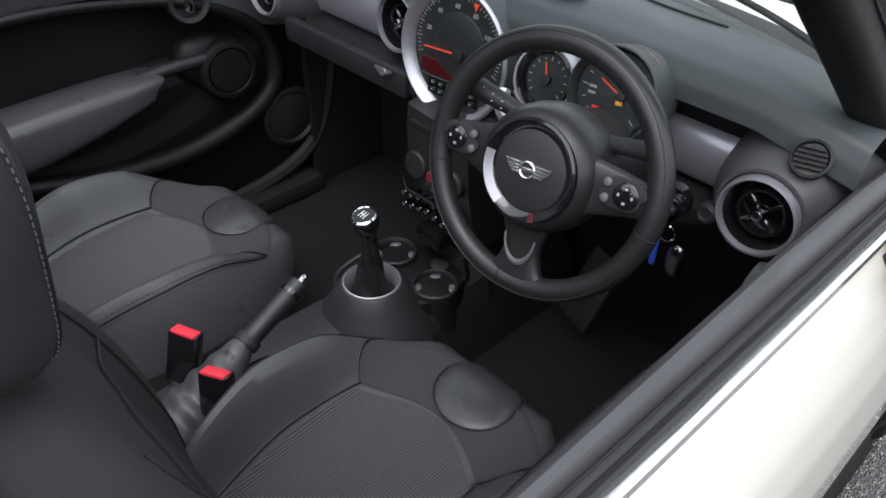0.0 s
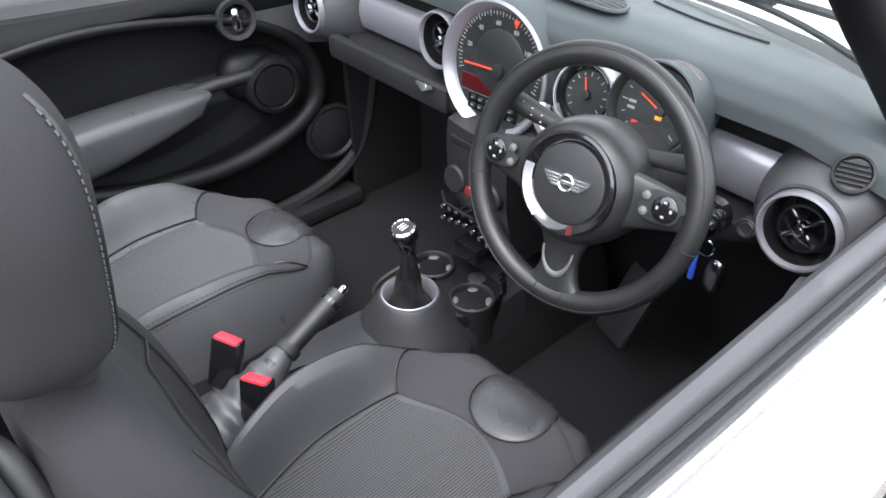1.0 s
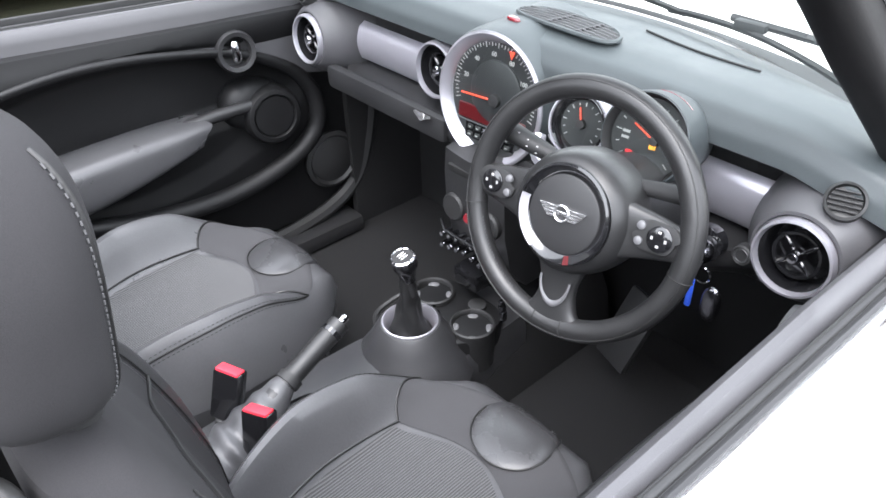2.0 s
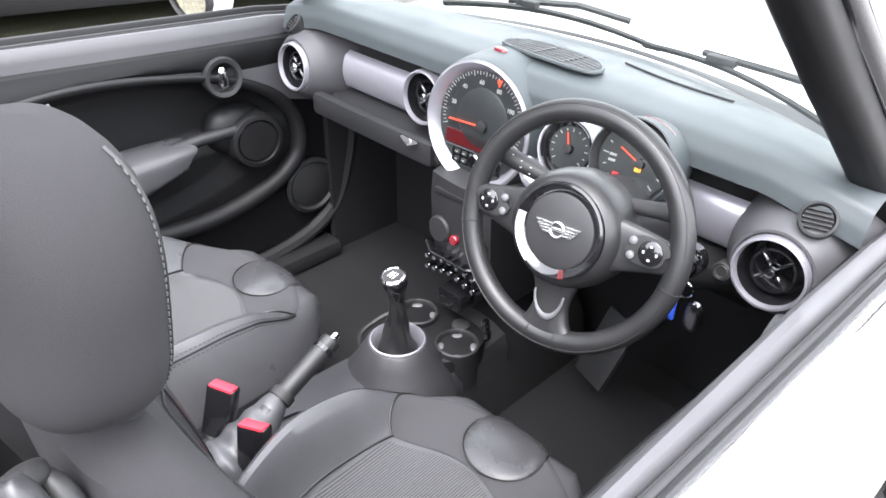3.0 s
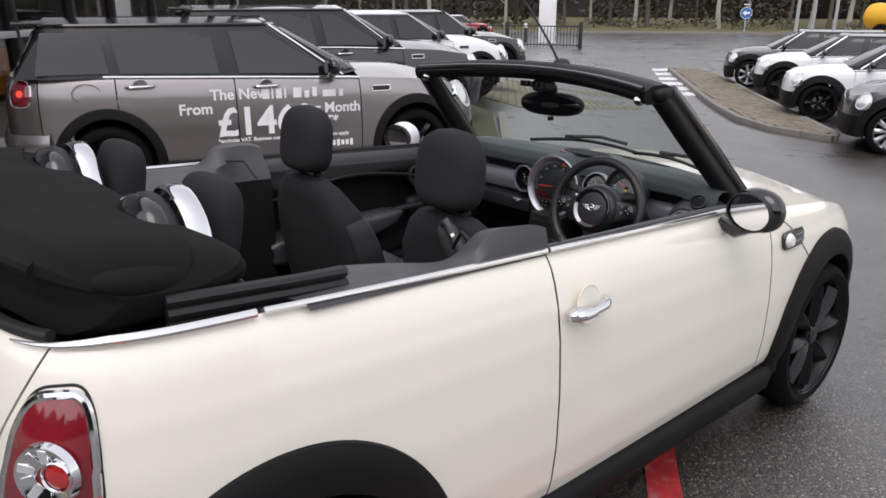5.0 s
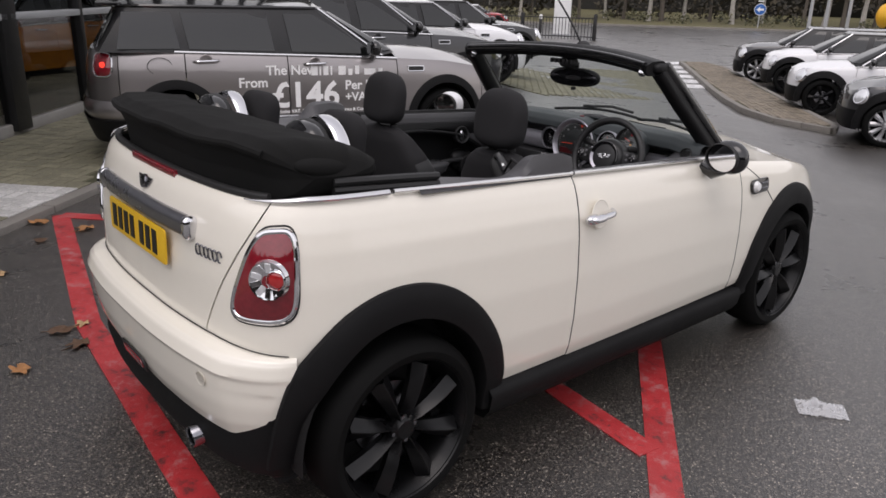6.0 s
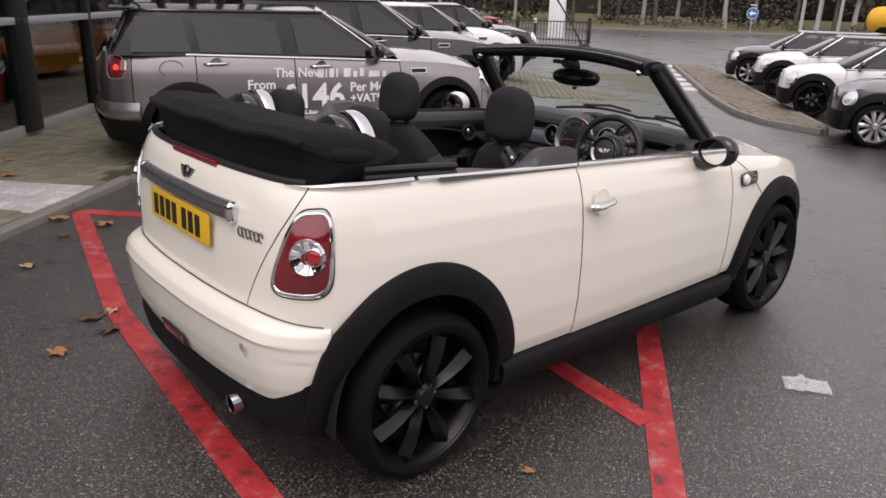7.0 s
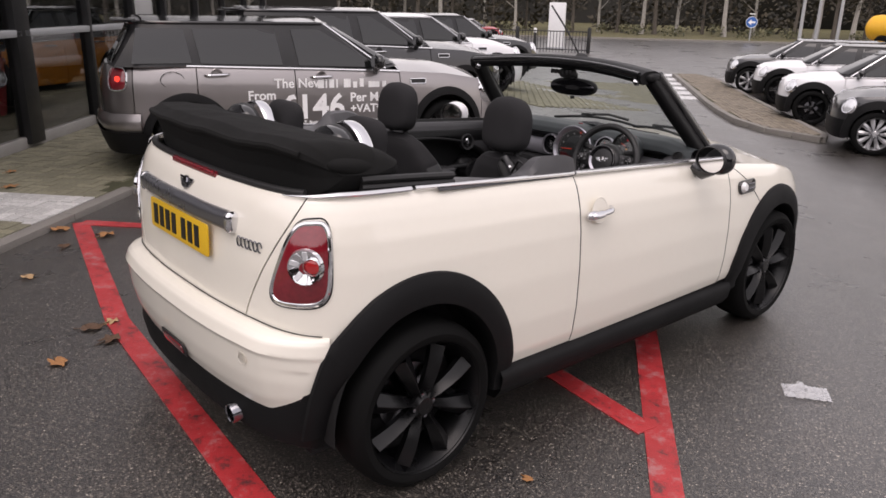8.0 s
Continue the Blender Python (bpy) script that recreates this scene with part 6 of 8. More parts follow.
part("gear_well", lathe([(0.055, 0.485), (0, 0.475)], 32, Matrix.Translation(gpos), False), M_INK, console)


def gaiter(u, v):
    """A narrow twisted leather boot, sunk into the ring."""
    a = 2 * math.pi * u
    r = 0.0150 + 0.031 * (1 - v) ** 2.2 + 0.0050 * math.sin(3 * a + 7 * v) * (1 - v) ** 0.6 * min(1, 6 * v) + 0.0022 * math.sin(5 * a - 9 * v) * (1 - v)
    c = (gpos + Vector((-0.002, 0.002, 0.505))).lerp(Vector((0.018, 1.466, 0.652)), v)
    return c + Vector((r * math.cos(a), r * math.sin(a), 0))


lever = part("gear_lever", sheet(gaiter, 40, 24, True), M_BOOT, console, "leather gaiter gear lever with a bright-topped knob")
part("gear_shaft", tube([(0.02, 1.472, 0.61), (0.02, 1.462, 0.67)], 0.013, 12), M_BLACKPL, lever)
km = facing((0.022, 1.459, 0.690), (0.0, -0.22, 1)) @ Matrix.Scale(0.9, 4)
part("gear_knob", lathe([(0.015, -0.048), (0.0165, -0.036), (0.021, -0.022), (0.0275, -0.004), (0.0285, 0.006), (0.0275, 0.014), (0.026, 0.017), (0, 0.019)], 32, km), M_GLOSSBLK, lever)
part("knob_ring", lathe([(0.0275, 0.014), (0.0272, 0.0195), (0.0235, 0.0225), (0.0215, 0.0205)], 32, km, False), M_CHROME, lever, "chrome ring on the knob")
part("knob_top", lathe([(0.0225, 0.0205), (0, 0.022)], 24, km, False), M_BLACKPL, lever)
for x in (-0.007, 0.0, 0.007):
    part("gear_mark", box(x, 0, 0.0222, 0.0014, 0.018, 0.0008, 0, 1, km), M_WHITEINK, lever, smooth=False)
part("gear_mark", box(0, 0, 0.0222, 0.014, 0.0014, 0.0008, 0, 1, km), M_WHITEINK, lever, smooth=False)
for cx, cy in ((0.070, 1.588), (-0.068, 1.600)):
    cup = part("cup_holder", lathe([(0.038, 0.40), (0.041, 0.488), (0.0415, 0.496), (0.044, 0.499), (0.0475, 0.497), (0.0485, 0.488), (0.047, 0.482), (0.0465, 0.40)], 40, Matrix.Translation((cx, cy, 0)), False), M_BLACKPL, console, "round black cup holder")
    part("cup_floor", lathe([(0.037, 0.415), (0, 0.415)], 28, Matrix.Translation((cx, cy, 0)), False), M_INK, cup)
    for k in range(4):
        a = radians(45 + 90 * k)
        part("cup_tab", pillow(0, 0, 0, 0.016, 0.026, 0.010, 2.4, 2.4, 2.2, m=Matrix.Translation((cx + 0.035 * math.cos(a), cy + 0.035 * math.sin(a), 0.484)) @ pose(0, 0, 0, 0, 0, 45 + 90 * k)), M_GREYPL, cup)
for k in range(3):
    part("console_switch", lathe([(0.006, 0.0), (0.006, 0.012), (0.004, 0.015), (0, 0.015)], 10, Matrix.Translation((-0.020 + 0.020 * k, 1.560 - 0.006 * k, 0.490))), M_CHROME, console)
part("power_socket", lathe([(0.016, 0.0), (0.016, 0.012), (0.012, 0.014), (0, 0.012)], 20, Matrix.Translation((0.030, 1.640, 0.480)) @ Matrix.Scale(1.25, 4)), M_BLACKPL, console)
part("console_deck", prism(rounded(0.21, 0.16, 0.06, 6), 0.05, 0.012, Matrix.Translation((0.0, 1.595, 0.437))), M_DOORPANEL, console)
for k in range(3):
    part("window_switch", box(0.088 + 0.014 * k, 1.655 - 0.012 * k, 0.520, 0.010, 0.014, 0.024, 0.003, 2), M_DARKCHROME, console)
part("console_tray", sheet(lambda u, v: Vector((0.05 + 0.055 * math.cos(2 * math.pi * u) * (1 - 0.05 * v), 1.20 + 0.07 * math.sin(2 * math.pi * u) * (1 - 0.05 * v), 0.490 - 0.02 * v)), 30, 2, True), M_DASHLOW, console)
part("lead", tube(spline([(-0.10, 1.62, 0.47), (-0.16, 1.60, 0.44), (-0.17, 1.52, 0.42), (-0.11, 1.47, 0.43)], 6), 0.006, 6), M_BLACKPL, console)
# handbrake
hb = spline([(0.035, 1.07, 0.50), (0.03, 1.12, 0.535), (0.022, 1.17, 0.56), (0.008, 1.26, 0.592), (0.0, 1.318, 0.612)], 6)
handbrake = part("handbrake", tube(hb, [0.028] * 6 + [0.023] * 6 + [0.0190] * 6 + [0.0200] * 7, 16), M_RIMLEATHER, car, "black handbrake lever with a bright button")
part("handbrake_button", lathe([(0.008, 0.0), (0.008, 0.014), (0.006, 0.018), (0, 0.019)], 14, facing((0.0, 1.318, 0.612), (-0.12, 0.93, 0.33))), M_CHROME, handbrake)
def brake_boot(u, v):
    """A soft wedge of leather with folds, rising to the lever."""
    a = 2 * math.pi * u
    c = Vector((0.038, 1.03, 0.455)).lerp(Vector((0.018, 1.188, 0.566)), v)
    w, h = 0.056 * (1 - v) ** 0.8 + 0.017, 0.060 * (1 - v) ** 0.9 + 0.018
    crease = 1 + 0.10 * math.sin(9 * v * math.pi + 2 * math.sin(a)) * (1 - v) ** 0.6 * v ** 0.3
    return c + Vector((w * math.cos(a) * crease, 0.25 * h * -math.sin(a), h * math.sin(a) * crease))


part("handbrake_gaiter", sheet(brake_boot, 36, 40, True), M_LEATHER, handbrake, "creased leather handbrake gaiter")
part("handbrake_collar", tube([hb[13], hb[14]], 0.0235, 14), M_BLACKPL, handbrake)
part("grip_end", tube([hb[21], hb[22]], 0.0212, 14), M_GLOSSBLK, handbrake)

# belt buckles
for x, y, lean in ((-0.040, 1.100, 6), (0.083, 1.092, -3)):
    bm_ = pose(x, y, 0.552, -16, lean, 26)
    buckle = part("belt_buckle", box(0, 0, 0, 0.052, 0.030, 0.10, 0.005, 2, bm_), M_GLOSSBLK, car, "black seat belt buckle with a red button")
    part("release_button", box(0, -0.002, 0.047, 0.046, 0.024, 0.012, 0.003, 2, bm_), M_REDBTN, buckle, "red release button")
    for k in range(8):
        part("stalk_rib", tube([bm_ @ Vector((0.017 * math.cos(a), 0.012 * math.sin(a), -0.055 - 0.0095 * k)) for a in np.linspace(0, 2 * math.pi, 16)[:-1]], 0.0048, 6, True), M_DASHLOW, buckle)

# mat and foot rest
part("floor_mat", sheet(lambda u, v: Vector((0.14 + 0.46 * u, 1.42 + 0.55 * v, 0.276 + 0.05 * max(0, v - 0.7) + 0.003 * math.sin(9 * u + 7 * v))), 16, 16), M_CARPET, car, "black footwell mat")
part("foot_rest", box(0, 0, 0, 0.095, 0.016, 0.17, 0.006, 2, pose(0.268, 1.86, 0.445, -28, 0, -18)), M_DASHLOW, car, "grey-black foot rest plate")

# ---------------------------------------------------------------- front seats
def seat_cushion(u, v):
    """Cushion surface in seat space: x across, y forward from the back's foot, z up; its front corners are rounded."""
    wing = abs(2 * u - 1)
    wide = (0.212 + 0.055 * math.sin(math.pi * min(1.0, 0.15 + v * 0.75))) * (1 - 0.50 * max(0.0, (v - 0.52) / 0.48) ** 2.8)
    wide *= 1 - 0.20 * (max(0.0, 0.40 - v) / 0.40) ** 1.3
    x, y = (2 * u - 1) * wide, -0.04 + 0.56 * v
    e = min((1 - wing) * wide * 1.2, (1 - v) * 0.56)
    r = 0.075
    fall = r - math.sqrt(max(0.0, r * r - (r - e) ** 2)) if e < r else 0.0
    fade = 1 - min(1.0, max(0.0, (v - 0.60) / 0.28)) ** 1.5
    z = 0.498 + 0.045 * v - 0.02 * max(0, v - 0.75) + 0.112 * math.sin(math.pi * min(1.0, (v + 0.16) / 1.05)) ** 0.9 * math.exp(-((abs(x) / wide - 0.76) / 0.185) ** 2) * fade - fall * 0.95
    return Vector((x, y, z))


def front_seat(x0, y0, front=0.96, lift=0.0):
    m = Matrix.Translation((x0, front, lift))
    back = pose(x0, y0 - 0.04, 0.50, 12, 0, 0)  # leans back; its y axis points forward

    def back_at(u, v):
        """The backrest: a closed section, raised along v."""
        a = 2 * math.pi * u
        c, s = math.cos(a), math.sin(a)
        k = (abs(c) ** 3.4 + abs(s) ** 2.6) ** (-1 / 3.0)
        w = lerp([(0, 0.235), (0.25, 0.25), (0.55, 0.25), (0.78, 0.225), (0.92, 0.17), (0.985, 0.115), (1, 0.02)], v)
        d = lerp([(0, 0.075), (0.3, 0.085), (0.7, 0.07), (0.92, 0.052), (0.985, 0.035), (1, 0.006)], v)
        x, y = k * c * w, k * s * d
        if s > 0:
            wing = abs(x) / max(w, 0.01)
            y += 0.060 * max(0, wing - 0.5) / 0.5 * math.sin(math.pi * min(1, v * 1.05)) - 0.01 * (1 - wing)
        return back @ Vector((x, y - 0.02, -0.04 + 0.62 * v))
    seat = part("front_seat", sheet(back_at, 56, 40, True), M_CLOTH, car, "black leather and cloth front seat with headrest")
    base = bmesh.new()
    join(base, sheet(lambda u, v: m @ seat_cushion(u, v), 44, 40))
    part("seat_cushion", base, M_LEATHER, seat, "seat cushion with raised leather bolsters")
    ring = [(0, v) for v in np.linspace(0, 1, 20)] + [(u, 1) for u in np.linspace(0, 1, 20)[1:]] + [(1, v) for v in np.linspace(1, 0, 20)[1:]]
    part("seat_skirt", sheet(lambda u, v: (lambda p: Vector((x0 + (p.x - x0) * (1 - 0.07 * v), p.y - 0.03 * v * (1 if p.y > front + 0.3 else 0), p.z - 0.15 * v)))(m @ seat_cushion(*ring[round(u * (len(ring) - 1))])), len(ring) - 1, 4), M_LEATHER, seat)
    part("seat_base", box(x0, front + 0.2, 0.34, 0.40, 0.42, 0.13, 0.02), M_BLACKPL, seat)
    # ribbed cloth centre, cloth front and leather thigh pads, each a raised piece with a seam
    def patch(f, n1, n2, mat, name, lift, label=""):
        def at(u, v):
            a, b = f(u, v)
            e = min(u, 1 - u, v, 1 - v)
            p = m @ seat_cushion(a, b)
            return p + Vector((0, 0, lift * min(1, e / 0.08) + 0.0015))
        return part(name, sheet(at, n1, n2), mat, seat, label)
    patch(lambda u, v: (0.25 + 0.50 * u, 0.02 + (0.60 + 0.10 * math.sin(math.pi * u)) * v), 30, 26, M_RIB, "seat_centre", 0.003, "ribbed cloth seat centre")
    patch(lambda u, v: (lambda t: (0.5 + (2 * u - 1) * (0.255 + 0.155 * t ** 0.7), (0.635 + 0.095 * math.sin(math.pi * u) ** 0.8) * (1 - t) + (0.80 + 0.165 * math.sin(math.pi * u) ** 0.55) * t))(v), 36, 16, M_SEATCLOTH, "seat_front", 0.004, "cloth seat front")
    def thigh_pad(u, v):
        """A leaf-shaped pad with a domed face, pointed where it meets the front edge."""
        w = 2 * u - 1
        span = (1 - w * w) ** 0.5
        p = m @ seat_cushion(0.535 + 0.21 * w, 0.985 - 0.26 * span * (1 - v))
        return p + Vector((0, 0.35, 0.94)) * (0.014 * span ** 1.2 * math.sin(math.pi * min(1.0, 0.02 + 0.98 * v) ** 0.85) ** 0.62 + 0.006 * span)
    part("thigh_pad", sheet(thigh_pad, 40, 24), M_GLOSSLEATHER, seat, "glossy leather thigh pad")
    pad_edge = [thigh_pad(u, 0.0) + Vector((0, 0, 0.002)) for u in np.linspace(0.02, 0.98, 30)]
    part("pad_seam", tube(pad_edge, 0.0014, 5), M_INK, seat)
    stitches = []
    for sgn in (1, -1):
        seam = [m @ seat_cushion(0.5 + sgn * (0.255 + 0.01 * math.sin(math.pi * t)), 0.02 + 0.62 * t) + Vector((0, 0, 0.004)) for t in np.linspace(0, 1, 20)]
        part("seat_seam", tube(seam, 0.0022, 5), M_INK, seat)
        edge = [m @ seat_cushion(0.5 + sgn * (0.425 - 0.015 * t), 0.02 + 0.78 * t) + Vector((0, 0, 0.001)) for t in np.linspace(0, 1, 30)]
        part("seat_piping", tube(edge, 0.0020, 5), M_INK, seat)
        for k in range(44):
            t = 0.08 + 0.90 * k / 44
            for off in (0.432, 0.418):
                a, b = (m @ seat_cushion(0.5 + sgn * (off - 0.015 * (t + d)), 0.02 + 0.78 * (t + d)) + Vector((0, 0, 0.0012)) for d in (0, 0.010))
                stitches.append((a, b))
        # stitched cross seam from the bolster
        cross = [m @ seat_cushion(0.5 + sgn * (0.255 + 0.155 * t ** 0.7), 0.635 + 0.165 * t) + Vector((0, 0, 0.003)) for t in np.linspace(0, 1, 10)]
        part("seat_seam", tube(cross, 0.002, 5), M_INK, seat)
        # seams down the backrest
        bs = [back_at(0.25 - sgn * 0.112, 0.1 + 0.78 * t) + Vector((0, 0.002, 0.0)) for t in np.linspace(0, 1, 20)]
        part("back_seam", tube(bs, 0.0012, 5), M_INK, seat)
    sewn = bmesh.new()
    for a, b in stitches:
        join(sewn, tube([a, b], 0.0008, 4))
    part("stitching", sewn, M_INK, seat)["kind"] = "stuff"
    bs = [back_at(0.25 + 0.112 * t, 0.70 - 0.05 * abs(t)) + Vector((0, 0.003, 0)) for t in np.linspace(-1, 1, 16)]
    part("back_seam", tube(bs, 0.0022, 5), M_INK, seat)
    # leather side bolsters of the backrest
    for lo_u, hi_u in ((-0.05, 0.145), (0.355, 0.55)):
        def bolster(u, v):
            q = back_at((lo_u + (hi_u - lo_u) * u) % 1.0, 0.06 + 0.70 * v)
            c0 = back @ Vector((0, 0, -0.04 + 0.62 * (0.06 + 0.70 * v)))
            e = min(u, 1 - u, v, 1 - v)
            return q + (q - c0).normalized() * (0.010 * min(1, e / 0.12) ** 0.5 - 0.001)
        part("back_bolster", sheet(bolster, 20, 24), M_BOLSTER, seat, "smooth leather backrest bolster")
    # headrest on two posts
    hc = back @ Vector((0, 0.016, 0.700))
    hm = Matrix.Translation(hc) @ pose(0, 0, 0, -7, 0, 0)

    def head_at(u, v):
        a = 2 * math.pi * u
        c, s = math.cos(a), math.sin(a)
        t = 2 * v - 1
        f = max(0.0, 1 - abs(t) ** (2.2 if t > 0 else 4.0)) ** (1 / 2.3)
        w = (0.122 + 0.004 * (1 - t) * 0.5) * f
        d = 0.065 * max(0.0, 1 - abs(t) ** (4 if t > 0 else 7)) ** 0.5
        k = (abs(c) ** 2.6 + abs(s) ** 2.6) ** (-1 / 2.6)
        return hm @ Vector((k * c * w, k * s * d, 0.120 * t))
    rest = part("headrest", sheet(head_at, 48, 32, True), M_CLOTH, seat, "rounded charcoal cloth headrest")
    for sgn in (1, -1):
        part("headrest_post", tube([hc + Vector((sgn * 0.055, 0, -0.10)), back @ Vector((sgn * 0.055, 0.0, 0.54))], 0.007, 8), M_CHROME, seat)
        p = back @ Vector((sgn * 0.055, 0.0, 0.575))
        part("post_collar", lathe([(0.018, 0), (0.018, 0.008), (0.012, 0.012), (0.007, 0.012)], 14, Matrix.Translation(p)), M_BLACKPL, seat)
        line = [head_at(0.25 - sgn * 0.125, 0.06 + 0.88 * t) for t in np.linspace(0, 1, 26)]
        part("headrest_seam", tube([q + (q - hc).normalized() * 0.001 for q in line], 0.0018, 5), M_INK, seat)
    for k in range(34):
        t = 0.10 + 0.80 * k / 33
        a, b = head_at(0.25 - 0.135, t), head_at(0.25 - 0.135, t + 0.013)
        part("stitch", tube([a + (a - hc).normalized() * 0.0012, b + (b - hc).normalized() * 0.0012], 0.0009, 5), M_THREAD, seat)
    return seat


front_seat(0.352, 0.99, 0.96, 0.018)
front_seat(-0.372, 0.945, 0.955)
driver_handle = facing((0.452, 0.752, 0.985), (0.6, -0.75, 0.3), (-0.30, -0.34, 0.85))
lever_ = part("seat_release", pillow(0, 0, 0, 0.070, 0.160, 0.030, 3.0, 3.6, 2.5, m=driver_handle), M_INK, car, "black folding lever on the seat shoulder")
part("lever_grip", pillow(0.016, 0.004, 0.030, 0.030, 0.165, 0.034, 3.2, 5, 2.6, m=driver_handle), M_CONSOLE, lever_, "grey-black lever bar")
for end in (-0.070, 0.078):
    part("lever_foot", pillow(0.010, end, 0.014, 0.034, 0.022, 0.04, 3, 3, 3, m=driver_handle), M_BLACKPL, lever_)
part("lever_mark", box(0.017, 0.034, 0.0472, 0.010, 0.010, 0.0008, 0, 1, driver_handle), M_WHITEINK, lever_, smooth=False)

# ---------------------------------------------------------------- the other parked cars
class Shell:
    """A car body from a plan outline, a belt line and a side profile."""

    def __init__(self, wb, rear, front, half, belt, low=0.24, arch=(0.40, 0.43), hub=0.31):
        def warp(y):
            return y * rear / 0.515 if y < 0 else (y * wb / 2.467 if y < 2.467 else wb + (y - 2.467) * front / 0.655)
        pts = spline([(x * half / 0.84, warp(y), 0) for x, y in OUT], 8)
        self.x, self.y, self.s = [p.x for p in pts], [p.y for p in pts], [0.0]
        for a, b in zip(pts, pts[1:]):
            self.s.append(self.s[-1] + (b - a).length)
        self.x, self.y, self.s = np.array(self.x), np.array(self.y), np.array(self.s)
        self.belt, self.low, self.wb, self.half, self.rear, self.front = belt, low, wb, half, rear, front
        self.arches = [(0, hub, *arch), (wb, hub, *arch)]

    def at(self, y):
        return float(np.interp(y, self.y, self.s))

    def plan(self, s):
        q = abs(s)
        p = Vector((np.interp(q, self.s, self.x), np.interp(q, self.s, self.y), 0))
        a = Vector((np.interp(q - 0.03, self.s, self.x), np.interp(q - 0.03, self.s, self.y), 0)) if q > 0.03 else Vector((-0.01, p.y, 0))
        b = Vector((np.interp(q + 0.03, self.s, self.x), np.interp(q + 0.03, self.s, self.y), 0)) if q < self.s[-1] - 0.03 else Vector((-0.01, p.y, 0))
        t = (b - a).normalized()
        n = Vector((t.y, -t.x, 0))
        if s < 0:
            p.x, n.x = -p.x, -n.x
        return p, n

    def skin(self, s, z, off=0.0):
        p, n = self.plan(s)
        top = lerp(self.belt, p.y)
        q = p + n * (off - lerp(INSET, (z - self.low) / (top - self.low)) * 0.9)
        q.z = z
        return q

    def in_arch(self, p):
        return abs(p.x) > 0.5 and any(((p.y - y) / a) ** 2 + ((p.z - z) / b) ** 2 < 1 for y, z, a, b in self.arches)

    def panel(self, s0, s1, z0=None, z1=None, nu=30, nz=16, off=0.0, gap=0.005):
        bm = bmesh.new()
        us = [-1] + [i / nu for i in range(nu + 1)] + [2]
        vs = [-1] + [j / nz for j in range(nz + 1)] + [2]
        rows = []
        for u in us:
            row = []
            for v in vs:
                cu, cv = min(max(u, 0), 1), min(max(v, 0), 1)
                s = s0 + gap + (s1 - s0 - 2 * gap) * cu
                top = lerp(self.belt, self.plan(s)[0].y) if z1 is None else z1
                bot = self.low if z0 is None else z0
                q = self.skin(s, bot + (top - bot) * cv, off)
                if u in (-1, 2) or v in (-1, 2):
                    q -= self.plan(s)[1] * 0.03
                row.append(bm.verts.new(q))
            rows.append(row)
        for i in range(len(us) - 1):
            for j in range(len(vs) - 1):
                quad = (rows[i][j], rows[i + 1][j], rows[i + 1][j + 1], rows[i][j + 1])
                if not self.in_arch(sum((v.co for v in quad), Vector()) / 4):
                    bm.faces.new(quad)
        bmesh.ops.delete(bm, geom=[v for v in bm.verts if not v.link_faces], context="VERTS")
        return bm


M_CARWIN = surface("dark_car_window", (0.010, 0.011, 0.011), 0.04, vary=0.3, big=1.5, relief=0, rvary=0.02, spec=0.7)


